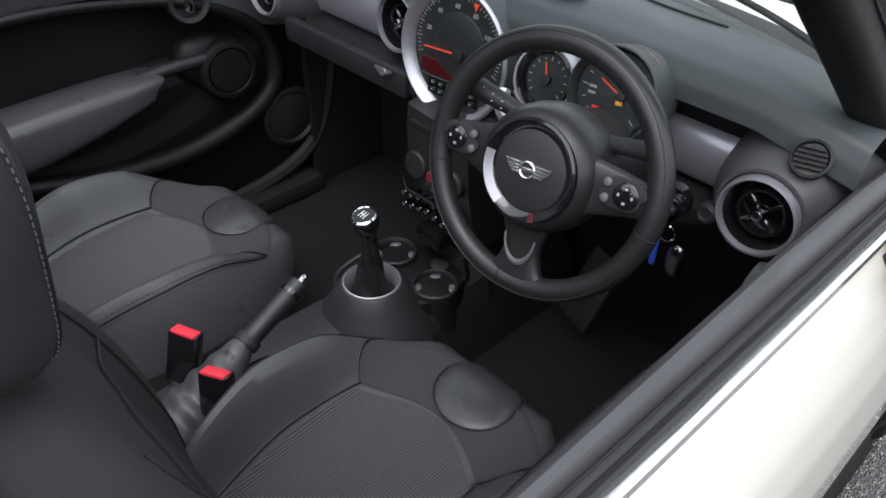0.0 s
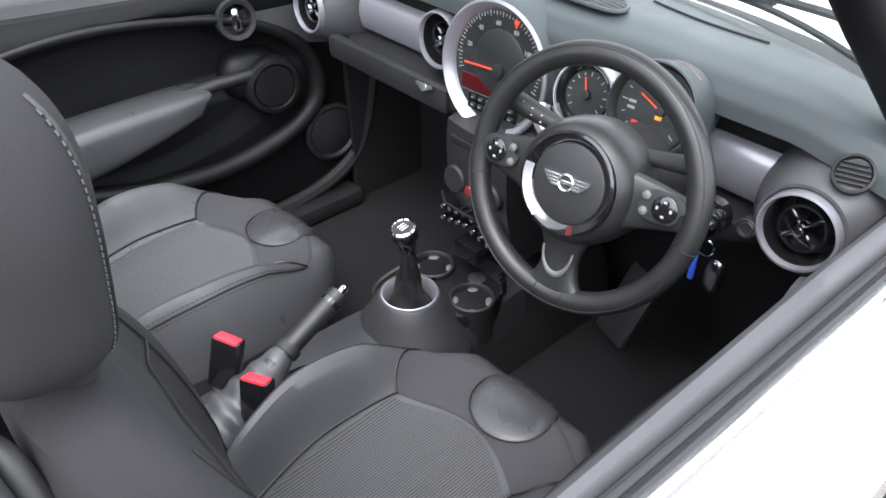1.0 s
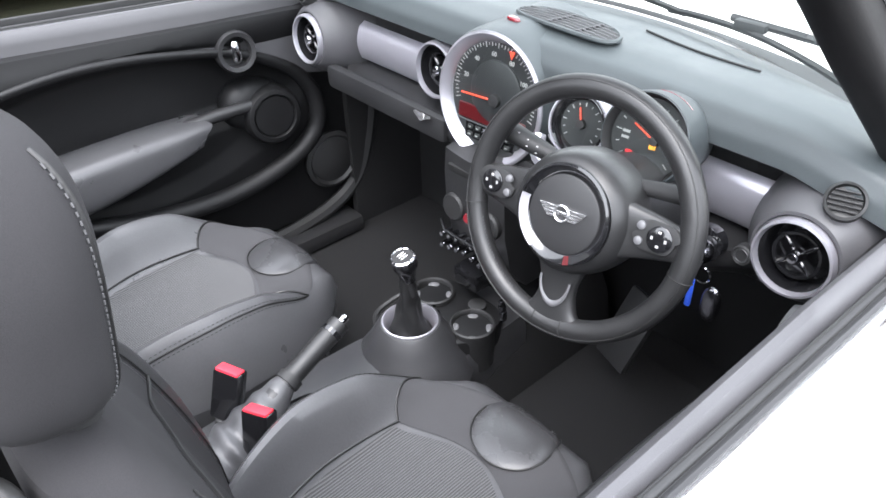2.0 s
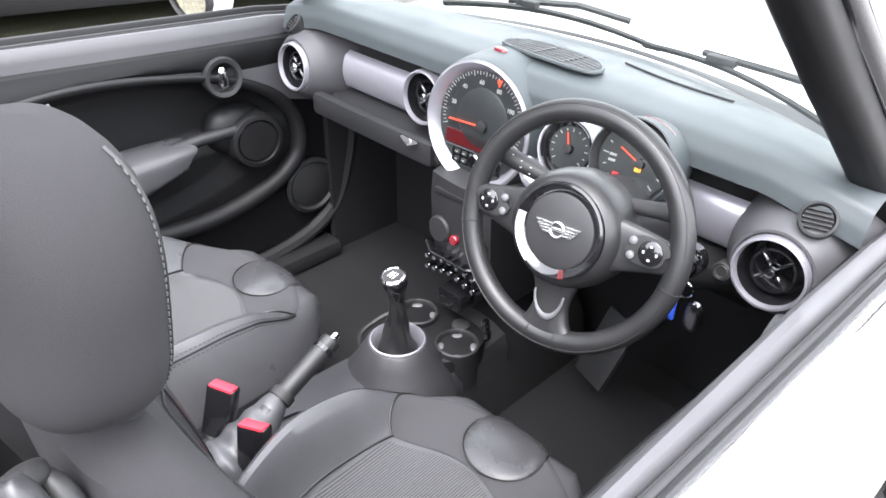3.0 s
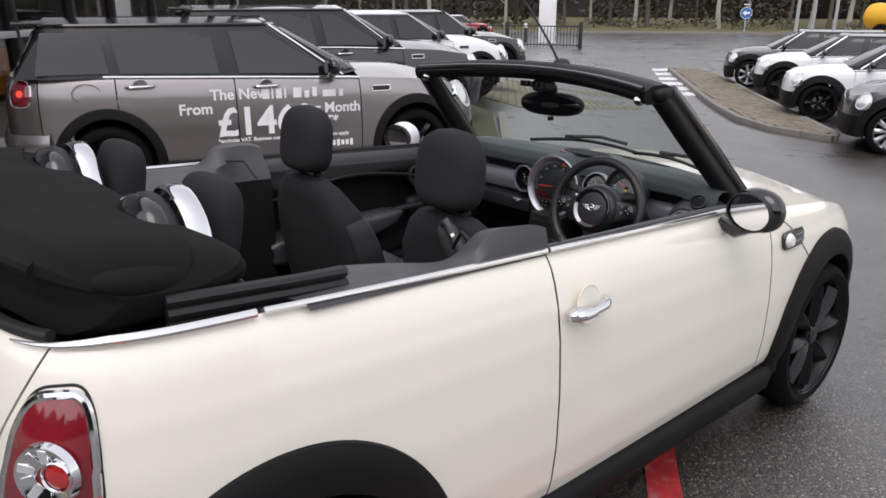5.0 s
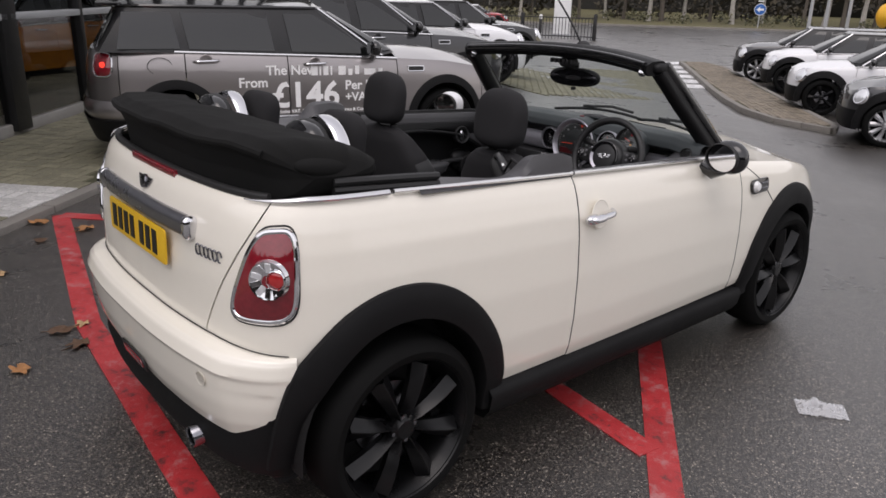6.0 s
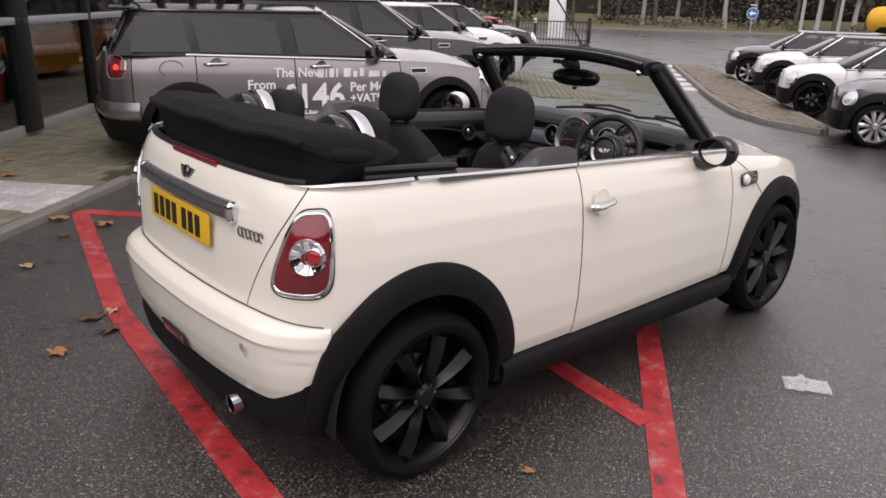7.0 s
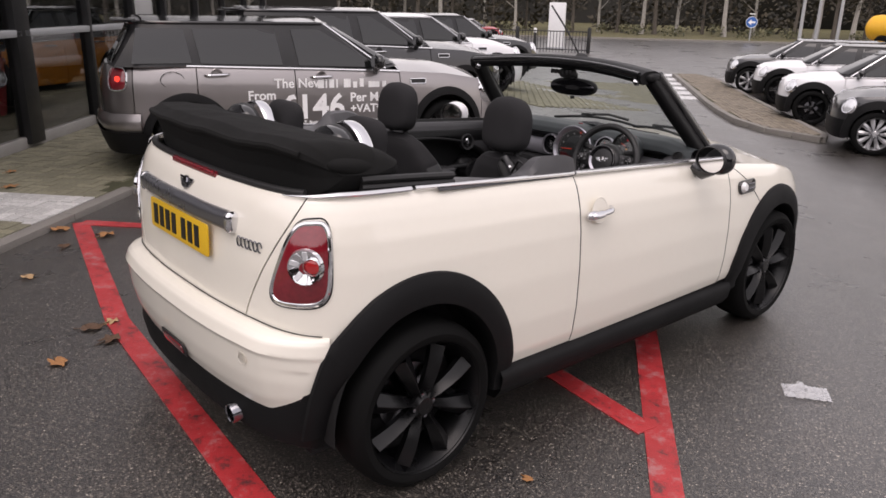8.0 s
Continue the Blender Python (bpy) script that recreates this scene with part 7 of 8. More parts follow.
def parked_car(name, label, m, paint, roof_paint, wb=2.67, rear=0.76, front=0.80, half=0.90, height=1.44, belt_z=(0.99, 0.955, 0.93), doors=(0.12, 1.05, 2.05), rim=None, n_spokes=5,
               twin="single", pillars=((-0.52, 0.12), (0.20, 1.0), (1.10, 1.86)), rake=0.80, scut=True, group="parked cars", lit=False, r_tyre=0.32, black_arch=True, drop=0.26, arch=(0.40, 0.43), band=1.09, chin=0.46):
    rim = rim or M_RIM
    belt = [(-rear - 0.01, belt_z[0]), (0, belt_z[0]), (wb * 0.5, belt_z[1]), (wb * 0.78, belt_z[2]), (wb, belt_z[2] - 0.035), (wb + front * 0.55, belt_z[2] - drop * 0.4), (wb + front, belt_z[2] - drop)]
    sh = Shell(wb, rear, front, half, belt, arch=arch, hub=r_tyre)
    top = thing(name, label, "car", m, group)
    sr, sf = sh.at(-rear * 0.62), sh.at(wb + front * 0.55)
    part("tailgate", sh.panel(-sr, sr, nu=36), paint, top)
    cuts = [(-rear * 0.62, doors[0]), (doors[0], doors[1]), (doors[1], doors[2]), (doors[2], wb + front * 0.55)]
    names = ("rear_quarter", "rear_door", "front_door", "front_wing")
    for sgn in (1, -1):
        for nm, (a, b) in zip(names, cuts):
            s0, s1 = sorted((sgn * sh.at(a), sgn * sh.at(b)))
            pn = part(nm, sh.panel(s0, s1, nu=max(10, int((b - a) * 26)), nz=22), paint, top)
            if nm.endswith("door"):
                y = a + (b - a) * (0.20 if nm == "rear_door" else 0.24)
                z = lerp(belt, y) - 0.075
                q = sh.skin(sgn * sh.at(y), z)
                hd = tube(spline([q + Vector((-sgn * 0.005, -0.11, -0.004)), q + Vector((sgn * 0.03, -0.08, 0)), q + Vector((sgn * 0.034, 0.02, 0.002)), q + Vector((sgn * 0.03, 0.08, 0.004)), q + Vector((-sgn * 0.005, 0.11, 0.004))], 4), 0.013, 8)
                part("door_handle", hd, M_CHROME, pn, "chrome door handle")
                part("handle_cup", lathe([(0.05, 0.0), (0.056, 0.003), (0.06, 0.0)], 24, facing(q + Vector((sgn * 0.001, 0, 0)), (sgn, 0, 0.1))), paint, pn)
        line = [sh.skin(sgn * sh.at(y), lerp(belt, y), 0.012) for y in np.linspace(-rear * 0.62, wb * 0.80, 30)]
        part("belt_strip", tube(line, 0.012, 6), M_BADGE, top)
        for cy, cz, ea, eb in sh.arches:
            def fl(u, v, cy=cy, cz=cz, ea=ea, eb=eb):
                a = radians(-12 + 204 * u)
                k, push = [(band, -0.004), (band - 0.01, 0.014), (1.0, 0.024), (0.90, 0.026), (0.885, 0.0), (0.90, -0.15)][round(v * 5)]
                y = cy + math.cos(a) * ea * k
                z = max(0.2, cz + math.sin(a) * eb * k)
                q = sh.skin(sgn * sh.at(min(max(y, -rear * 0.7), wb + front * 0.6)), min(max(z, 0.3), 0.88), push)
                return Vector((q.x, y, z))
            part("wheel_arch", sheet(fl, 40, 5), M_ARCH if black_arch else paint, top)
            part("wheel_well", sheet(lambda u, v: (sgn * (half - 0.05 - 0.3 * v), cy + math.cos(radians(-20 + 220 * u)) * ea * 0.93, cz + math.sin(radians(-20 + 220 * u)) * eb * 0.93), 16, 1), M_CARPET, top)
        part("sill", box(sgn * (half - 0.05), wb / 2, 0.25, 0.10, wb - 0.72, 0.15, 0.02), M_ARCH, top)
    part("underbody", box(0, wb / 2, 0.30, half * 1.5, wb + 0.5, 0.14, 0.02), M_CARPET, top)
    # nose and bonnet
    lo = sh.at(wb + front * 0.55)
    for sgn in (1, -1):
        s0, s1 = sorted((sgn * lo, sgn * (sh.s[-1] - 0.001)))
        part("front_bumper", sh.panel(s0, s1, 0.24, None, 24, 14), paint, top)
        part("lower_grille", sh.panel(*sorted((sgn * (lo + (0.30 if chin < 0.5 else 0.0)), sgn * (sh.s[-1] - 0.001))), 0.24, chin, 14, 4, 0.012), M_ARCH, top)
        hm_ = facing(sh.skin(sgn * (lo + 0.10), belt_z[2] - 0.24, -0.03) + Vector((0, 0, 0.02)), sh.plan(sgn * (lo + 0.10))[1] + Vector((0, 0.35, 0.65)))
        hl = part("headlamp", lathe([(0.15, -0.06), (0.148, 0.02), (0.14, 0.035), (0.125, 0.035)], 36, hm_ @ Matrix.Diagonal((0.85, 1.0, 1, 1)), False), M_CHROME, top, "round headlamp in a chrome ring")
        part("headlamp_lens", lathe([(0.132, 0.028), (0.09, 0.048), (0, 0.058)], 32, hm_ @ Matrix.Diagonal((0.85, 1.0, 1, 1)), False), M_CLEARLENS, hl)
    y0 = wb * 0.80

    def bon(u, v):
        s = sh.at(y0) + (sh.s[-1] - sh.at(y0)) * u
        e = sh.skin(s, lerp(belt, sh.plan(s)[0].y) - 0.004)
        ys = y0 + 0.10 + (wb + front * 0.93 - y0 - 0.10) * u ** 1.4
        zs = lerp([(y0, belt_z[2] + 0.085), (wb, belt_z[2] + 0.055), (wb + front * 0.6, belt_z[2] - drop * 0.15), (wb + front, belt_z[2] - drop * 0.9)], ys)
        w = 1 - abs(2 * v - 1)
        return Vector((e.x * (1 - 2 * v), e.y + (ys - e.y) * w, e.z + (zs - e.z) * math.sin(w * math.pi / 2)))
    part("bonnet", sheet(bon, 26, 28), paint, top)
    # cabin: black pillars from belt to roof, then panes, then the roof
    yr0, yr1 = -rear * rake, wb * 0.555
    zr = height - 0.07

    def ring(t, k):
        """t: round the cabin from the rear middle; k: 0 belt, 1 roof."""
        table_b = [(0, -rear + 0.09), (half * 0.55, -rear + 0.12), (half - 0.14, -rear * 0.80), (half - 0.075, -rear * 0.5), (half - 0.07, wb * 0.4), (half - 0.10, wb * 0.72), (half * 0.62, wb * 0.825), (0, wb * 0.86)]
        table_r = [(0, yr0 + 0.02), (half * 0.5, yr0 + 0.03), (half - 0.30, yr0 + 0.10), (half - 0.235, yr0 + 0.28), (half - 0.215, wb * 0.3), (half - 0.25, yr1 - 0.13), (half * 0.5, yr1 - 0.02), (0, yr1 + 0.03)]
        i = min(int(t * 7), 6)
        f = t * 7 - i
        b = Vector((*table_b[i], 0)).lerp(Vector((*table_b[i + 1], 0)), f)
        r = Vector((*table_r[i], 0)).lerp(Vector((*table_r[i + 1], 0)), f)
        b.z = lerp(belt, b.y) - 0.005 if b.y < wb * 0.7 else belt_z[2] + 0.05 * (1 - (b.x / half) ** 2)
        r.z = zr + 0.01 * math.sin(math.pi * t)
        q = b.lerp(r, k)
        return q + Vector((0.02 * math.sin(math.pi * k), 0, 0))
    for sgn in (1, -1):
        fl_ = Matrix.Diagonal((sgn, 1, 1, 1))
        cab = part("cabin_frame", sheet(lambda u, v: fl_ @ ring(u, v), 42, 6), M_FRAME, top)
        for i, (a, b) in enumerate(pillars):
            def win(u, v, a=a, b=b, i=i):
                lean = -0.05 if i else 0.10
                y = a + (b - a) * u
                if i == len(pillars) - 1:
                    y -= v * u * 0.56
                if i == 0:
                    y += v * (1 - u) * 0.12
                xb, xr = half - 0.072, half - 0.222
                k = 0.07 + 0.83 * v
                zb = lerp(belt, y)
                return Vector((sgn * (xb + (xr - xb) * k + 0.020 * math.sin(math.pi * k) + 0.008), y - 0.05 * v, zb + (zr - zb) * k))
            part("side_window", sheet(win, 10, 6), M_CARWIN, top, "dark side window")
        ws_ = sheet(lambda u, v: fl_ @ (ring(1 - 0.205 * u, 0.06 + 0.86 * v) + Vector((0, 0.012, 0.006))), 10, 6)
        part("windscreen", ws_, M_CARWIN, top)
        part("rear_window", sheet(lambda u, v: fl_ @ (ring(0.20 * u, 0.08 + 0.84 * v) + Vector((0, -0.012, 0.0))), 10, 6), M_CARWIN, top)
        pil = [fl_ @ (ring(0.755, k) + Vector((0.010, 0.006, 0))) for k in np.linspace(0.0, 1.0, 8)]
        part("pillar_strip", tube(pil, 0.014 if scut else 0.024, 6), M_BADGE, top)
        mc = Vector((sgn * (half + 0.085), wb * 0.695, belt_z[1] + 0.075))
        mi = part("door_mirror", pillow(0, 0, 0, 0.20, 0.12, 0.15, 2.2, 2.2, 2.2, m=Matrix.Translation(mc)), M_GLOSSBLK, top, "black door mirror")
        part("mirror_foot", tube([mc + Vector((-sgn * 0.03, 0, -0.05)), mc + Vector((-sgn * 0.14, 0.02, -0.10))], 0.035, 8), M_GLOSSBLK, mi)
        part("mirror_glass", lathe([(0, 0.0), (0.065, 0.0)], 20, facing(mc + Vector((0, -0.061, 0)), (0, -1, 0)), False), M_MIRROR, mi)
        q = sh.skin(sgn * sh.at(doors[2] + 0.20), belt_z[2] - 0.105)
        if scut:
            sm_ = facing(q, (sgn, 0, 0.15))
            part("side_scuttle", tube([sm_ @ Vector((x, y, 0.006)) for x, y in rounded(0.17, 0.05, 0.012)], 0.007, 6, True), M_CHROME, top)
            part("scuttle_mesh", prism(rounded(0.16, 0.042, 0.01), 0.005, 0, sm_), M_BLACKPL, top)
        tm = sh.at(-rear * 0.60) - 0.165
        def lens_at(r, a, lift):
            c, s_ = math.cos(a), math.sin(a)
            k = (abs(c) ** 3.4 + abs(s_) ** 3.4) ** (-1 / 3.4)
            return sh.skin(sgn * (tm - 0.02 + 0.112 * r * k * c), belt_z[0] - 0.115 + 0.104 * r * k * s_, lift)
        lamp = part("tail_lamp", sheet(lambda u, v: lens_at(0.94 * v, 2 * math.pi * u, 0.026 - 0.016 * v ** 3), 32, 6, True), M_REDLENS, top, "red tail lamp")
        if lit:
            part("lit_bulb", lathe([(0.028, -0.01), (0.026, 0.008), (0, 0.012)], 16, facing(sh.skin(sgn * (tm + 0.01), belt_z[0] - 0.115, 0.022), sh.plan(sgn * tm)[1])), M_REDLENS2, lamp, "lit red lamp")
        part("lamp_frame", tube([lens_at(1.0, a, 0.006) for a in np.linspace(0, 2 * math.pi, 40)[:-1]], 0.009, 6, True), M_CHROME, lamp)
        part("bumper_reflector", sheet(lambda u, v: sh.skin(sgn * (tm - 0.16 + 0.20 * u), 0.50 + 0.07 * v, 0.012 if 0 < u < 1 and 0 < v < 1 else -0.01), 6, 4), M_REDLENS, top)

    def roof(u, v):
        t, k = u, 1 - abs(2 * v - 1)
        e = ring(t, 1.0)
        c = Vector((0, e.y * 0.94 + 0.06 * (yr0 + yr1) / 2, height))
        return Vector((e.x * (1 - k) * (1 if v < 0.5 else -1), e.y + (c.y - e.y) * k, e.z + (height - e.z) * math.sin(k * math.pi / 2)))
    part("roof", sheet(roof, 42, 20), roof_paint, top)
    part("roof_edge", tube([ring(t, 1.0) for t in np.linspace(0, 1, 40)], 0.018, 6), roof_paint, top)
    part("roof_edge", tube([Vector((-ring(t, 1.0).x, ring(t, 1.0).y, ring(t, 1.0).z)) for t in np.linspace(0, 1, 40)], 0.018, 6), roof_paint, top)
    part("roof_spoiler", box(0, yr0 - 0.03, zr + 0.025, half * 1.1, 0.22, 0.035, 0.014), M_GLOSSBLK, top)
    part("rear_bumper", sheet(lambda u, v: sh.skin((2 * u - 1) * sh.at(-rear * 0.55), 0.60 - 0.32 * v, 0.05 * math.sin(math.pi * min(1, v * 1.3 + 0.1)) + 0.004), 40, 6), paint, top)
    part("rear_valance", sheet(lambda u, v: sh.skin((2 * u - 1) * sh.at(-rear * 0.5), 0.43 - 0.21 * v, 0.058 - 0.035 * v), 30, 2), M_ARCH, top)
    w1 = wheel_parts(top, r_tyre, r_tyre * 0.74, 0.21, rim, n_spokes, twin)
    w1.matrix_basis = pose(half - 0.125, 0, r_tyre, 0, 0, 0)
    copy_part(w1, top, pose(half - 0.125, wb, r_tyre, 12, 0, 0))
    copy_part(w1, top, pose(-half + 0.125, 0, r_tyre, 0, 0, 180))
    copy_part(w1, top, pose(-half + 0.125, wb, r_tyre, 0, 0, 180))
    return top, sh, belt


def placed(x, y, yaw, z=0.0):
    return pose(x, y, z, 0, 0, yaw)


estate, esh, ebelt = parked_car("estate_car", "warm grey estate car with black roof and white advert lettering", placed(-5.19, 1.58, -17.3, 0.05), M_GREYPAINT, M_GLOSSBLK,
                                belt_z=(1.03, 0.985, 0.955), doors=(0.10, 1.03, 2.13), lit=True, rake=0.60, pillars=((-0.46, 0.07), (0.15, 0.92), (1.08, 1.92)), height=1.475)
# advert on its flank; the maker's names are plain bars
flank = lambda y, z: facing((esh.skin(esh.at(y), min(z, 0.9)).x + 0.004, y, z), (1, 0, 0.0))
side_text = [("The New", 0.815, 0.815, 0.125), ("From", 0.555, 0.705, 0.125), ("\u00a3146", 0.85, 0.515, 0.33), ("Per Month", 1.575, 0.665, 0.125), ("+VAT*", 1.575, 0.555, 0.115),
             ("*excludes VAT. Business users only. Terms & Conditions apply", 0.85, 0.455, 0.045)]
for words, y, z, size in side_text:
    lettering(words, size, flank(y, z), M_WHITEINK, estate, "advert_text", 0.001, "white advert lettering")
for y, z, w, h in ((1.27, 0.845, 0.075, 0.085), (1.355, 0.845, 0.02, 0.085), (1.39, 0.845, 0.06, 0.085), (1.465, 0.845, 0.02, 0.085), (1.54, 0.845, 0.065, 0.085), (1.60, 0.845, 0.02, 0.085), (1.64, 0.83, 0.05, 0.06), (1.71, 0.845, 0.05, 0.085),
                   (1.80, 0.83, 0.09, 0.06), (1.88, 0.83, 0.05, 0.06), (1.95, 0.83, 0.05, 0.06)):
    part("advert_bar", box(w / 2 - 0.03, 0, 0.0, w * 0.85, h, 0.003, 0.004, 1, flank(y, z)), M_WHITEINK, estate, smooth=False)
for k in range(13):
    part("advert_bar", box(0, 0, 0, 0.028, 0.045 if k % 3 else 0.06, 0.003, 0.003, 1, flank(1.53 + 0.041 * k, 0.385)), M_WHITEINK, estate, smooth=False)
fuel = esh.skin(esh.at(-0.12), 0.905)
part("fuel_flap", tube([fuel + Vector((0.002, 0.105 * math.cos(a), 0.075 * math.sin(a))) for a in np.linspace(0, 2 * math.pi, 40)[:-1]], 0.003, 5, True), M_BLACKPL, estate)

E_R, E_F = Vector((0.955, -0.297)), Vector((0.297, 0.955))
base2 = Vector((-5.86, 5.30)) - E_R * 1.0 - E_F * 1.80
parked_car("crossover_car", "dark grey crossover car parked beside an estate", placed(*base2, -17, 0.05), M_DARKPAINT, M_DARKPAINT, wb=2.60, height=1.56, belt_z=(1.08, 1.05, 1.02), doors=(0.15, 1.02, 2.05), rim=M_RIM, pillars=((-0.46, 0.10), (0.18, 0.92), (1.05, 1.80)))
base3 = Vector((-7.75, 7.86)) - E_R * 1.0 - E_F * 1.80
parked_car("hatchback_car", "white hatchback car with white roof in the row", placed(*base3, -17, 0.05), M_PUREWHITE, M_PUREWHITE, wb=2.55, height=1.46, belt_z=(1.02, 0.99, 0.96), rim=M_RIM)
base4 = Vector((-9.6, 10.35)) - E_R * 1.0 - E_F * 1.80
parked_car("hatchback_car", "dark hatchback car with white bonnet stripes", placed(*base4, -17, 0.05), M_DARKPAINT, M_DARKPAINT, wb=2.50, height=1.44, belt_z=(0.98, 0.95, 0.92), rim=M_RIM)
parked_car("hatchback_car", "red hatchback car with white roof and silver wheels", placed(-34.7, 31.1, -32, LOW), M_REDPAINT, M_PUREWHITE, wb=2.5, height=1.44, belt_z=(0.98, 0.95, 0.92), rim=M_RIMSILVER, n_spokes=10)

# the row with its noses to the kerb
YAW = 118.0
c_, s_ = math.cos(radians(YAW)), math.sin(radians(YAW))
row = [((-2.15, 12.04), M_DARKPAINT, M_DARKPAINT, M_RIMSILVER, 10, "single", "dark grey car with silver multi-spoke wheels by the kerb"),
       ((-4.35, 14.56), M_PUREWHITE, M_GLOSSBLK, M_RIM, 5, "single", "white crossover with black roof and black wheels"),
       ((-6.5, 17.55), M_PUREWHITE, M_GLOSSBLK, M_RIM, 5, "twin", "white crossover with black wheels near the crossing"),
       ((-8.32, 19.38), M_DARKPAINT, M_DARKPAINT, M_RIMSILVER, 7, "single", "dark crossover with silver wheels at the row's end")]
for (wx, wy), paint, roof_p, rim_p, n_sp, tw, lab in row:
    lx, ly = -0.80, 2.60
    parked_car("crossover_car", lab, placed(wx - (c_ * lx - s_ * ly), wy - (s_ * lx + c_ * ly), YAW, LOW), paint, roof_p, wb=2.60, height=1.53, belt_z=(1.06, 1.03, 1.00), doors=(0.15, 1.02, 2.05), rim=rim_p, n_spokes=n_sp, twin=tw,
               pillars=((-0.46, 0.10), (0.18, 0.92), (1.05, 1.80)), scut=False, group="cars at the kerb", front=0.66, drop=0.16, r_tyre=0.360, arch=(0.425, 0.45), band=1.20, chin=0.56)

# ---------------------------------------------------------------- paving, kerbs, building
KO, KU, KW = Vector((-3.2, -0.59)), Vector((-0.667, 0.745)), Vector((-0.745, -0.667))
kpt = lambda u, w: KO + KU * u + KW * w
PAVE = [kpt(-9.5, 0.0), kpt(0, 0), kpt(1.62, 0), Vector((-3.55, 1.35)), Vector((-3.7, 5.2)), Vector((-6.2, 7.5)), Vector((-9.5, 9.0)), Vector((-18, 8)), Vector((-18, 6)), kpt(3.6, 4.2), kpt(-9.5, 4.2)]
pavement = part("pavement", flat_poly([(p.x, p.y) for p in PAVE], -0.05, 0.092), M_JOINT, None, smooth=False)
tagged(pavement, "mossy block paving in front of the showroom", "pavement", kind="structure")


def kerb_run(points, name, label, width=0.125, top=0.055, length=0.9, base=0.0):
    run = thing(name, label, "kerb", kind="structure")
    mesh_cache = {}
    pts = [Vector((p[0], p[1], 0)) for p in points]
    for a, b in zip(pts, pts[1:]):
        n = max(1, round((b - a).length / length))
        step = (b - a).length / n
        key = round(step, 3)
        if key not in mesh_cache:
            bm = box(0, 0, top / 2 - 0.02, step - 0.008, width, top + 0.04, 0.014, 2)
            ob = part("kerbstone", bm, M_KERB, run)
            mesh_cache[key] = ob.data
            first_use = ob
        else:
            first_use = None
        ang = math.atan2((b - a).y, (b - a).x)
        for k in range(n):
            c = a.lerp(b, (k + 0.5) / n) + Vector((0, 0, base))
            m = Matrix.Translation(c) @ Matrix.Rotation(ang, 4, "Z")
            if first_use is not None and k == 0:
                first_use.matrix_basis = m
            else:
                shared("kerbstone", mesh_cache[key], run, m)
    return run


kerb_run([kpt(-9.5, -0.065), kpt(1.62, -0.065), (-3.47, 1.33), (-3.6, 5.2), (-6.1, 7.6)], "kerb", "flush pale concrete kerb along the paving")

def inside(p, poly):
    hit = False
    for (x0, y0), (x1, y1) in zip(poly, poly[1:] + poly[:1]):
        if (y0 > p.y) != (y1 > p.y) and p.x < (x1 - x0) * (p.y - y0) / (y1 - y0) + x0:
            hit = not hit
    return hit


pave_xy = [(p.x, p.y) for p in PAVE]
# blocks: pairs laid in a basket weave
block_me = [None, None]
for i, mat in enumerate((M_BLOCK, M_BLOCKPALE)):
    ob = part("block", box(0, 0, 0.042, 0.193, 0.093, 0.03, 0.005, 1), mat, pavement)
    block_me[i] = ob.data
    ob.matrix_basis = Matrix.Translation((*kpt(1.7 + 0.1, 3.9), 0)) if i == 0 else Matrix.Translation((*kpt(0.45, 0.05), 0)) @ Matrix.Rotation(math.atan2(KU.y, KU.x), 4, "Z")
rest = bmesh.new()
ang0 = math.atan2(KU.y, KU.x)
count = 0
rng = random.Random(4)
for i in range(-48, 70):
    for j in range(0, 46):
        for k in (0, 1):
            flip = (i + j) % 2
            u = 0.1 + 0.2 * i + (0 if flip else (k - 0.5) * 0.1)
            w = 0.105 + 0.2 * j + ((k - 0.5) * 0.1 if flip else 0)
            pale = 0.38 < u < 1.16 and w < 0.86
            c = kpt(u, w)
            m = Matrix.Translation((c.x, c.y, rng.uniform(-0.003, 0.003))) @ Matrix.Rotation(ang0 + (0 if flip else math.pi / 2) + rng.uniform(-0.02, 0.02), 4, "Z")
            if not inside(c, pave_xy) or (u > 1.5 and w < 0.12):
                continue
            if -0.3 < u < 2.1 and w < 2.45 and count < 296:
                shared("block", block_me[1 if pale else 0], pavement, m)
                count += 1
            else:
                rest.faces.new([rest.verts.new(m @ Vector((x, y, 0.057))) for x, y in ((-0.096, -0.046), (0.096, -0.046), (0.096, 0.046), (-0.096, 0.046))])
table = [(-7.1, 9.2), (-7.5, 11.4), (-7.5, 13.8), (-8.1, 15.7), (-11.0, 18.9), (-13.6, 17.6), (-13.6, 14.6), (-11.0, 10.0)]
for i in range(-34, 34):
    for j in range(0, 100):
        c = Vector((-10.5, 9.2)) + Vector((0.205 * i + 0.1 * (j % 2), 0.105 * j))
        if inside(c, table):
            z = fall(c.x, c.y) + 0.012 + rng.uniform(-0.002, 0.002)
            rest.faces.new([rest.verts.new((c.x + a, c.y + b, z)) for a, b in ((-0.097, -0.047), (0.097, -0.047), (0.097, 0.047), (-0.097, 0.047))])
g = bmesh.ops.extrude_face_region(rest, geom=rest.faces[:])
bmesh.ops.translate(rest, vec=(0, 0, -0.03), verts=[v for v in g["geom"] if isinstance(v, bmesh.types.BMVert)])
ob = part("paving_blocks", rest, M_BLOCK, pavement, smooth=False)
ob["kind"] = "stuff"

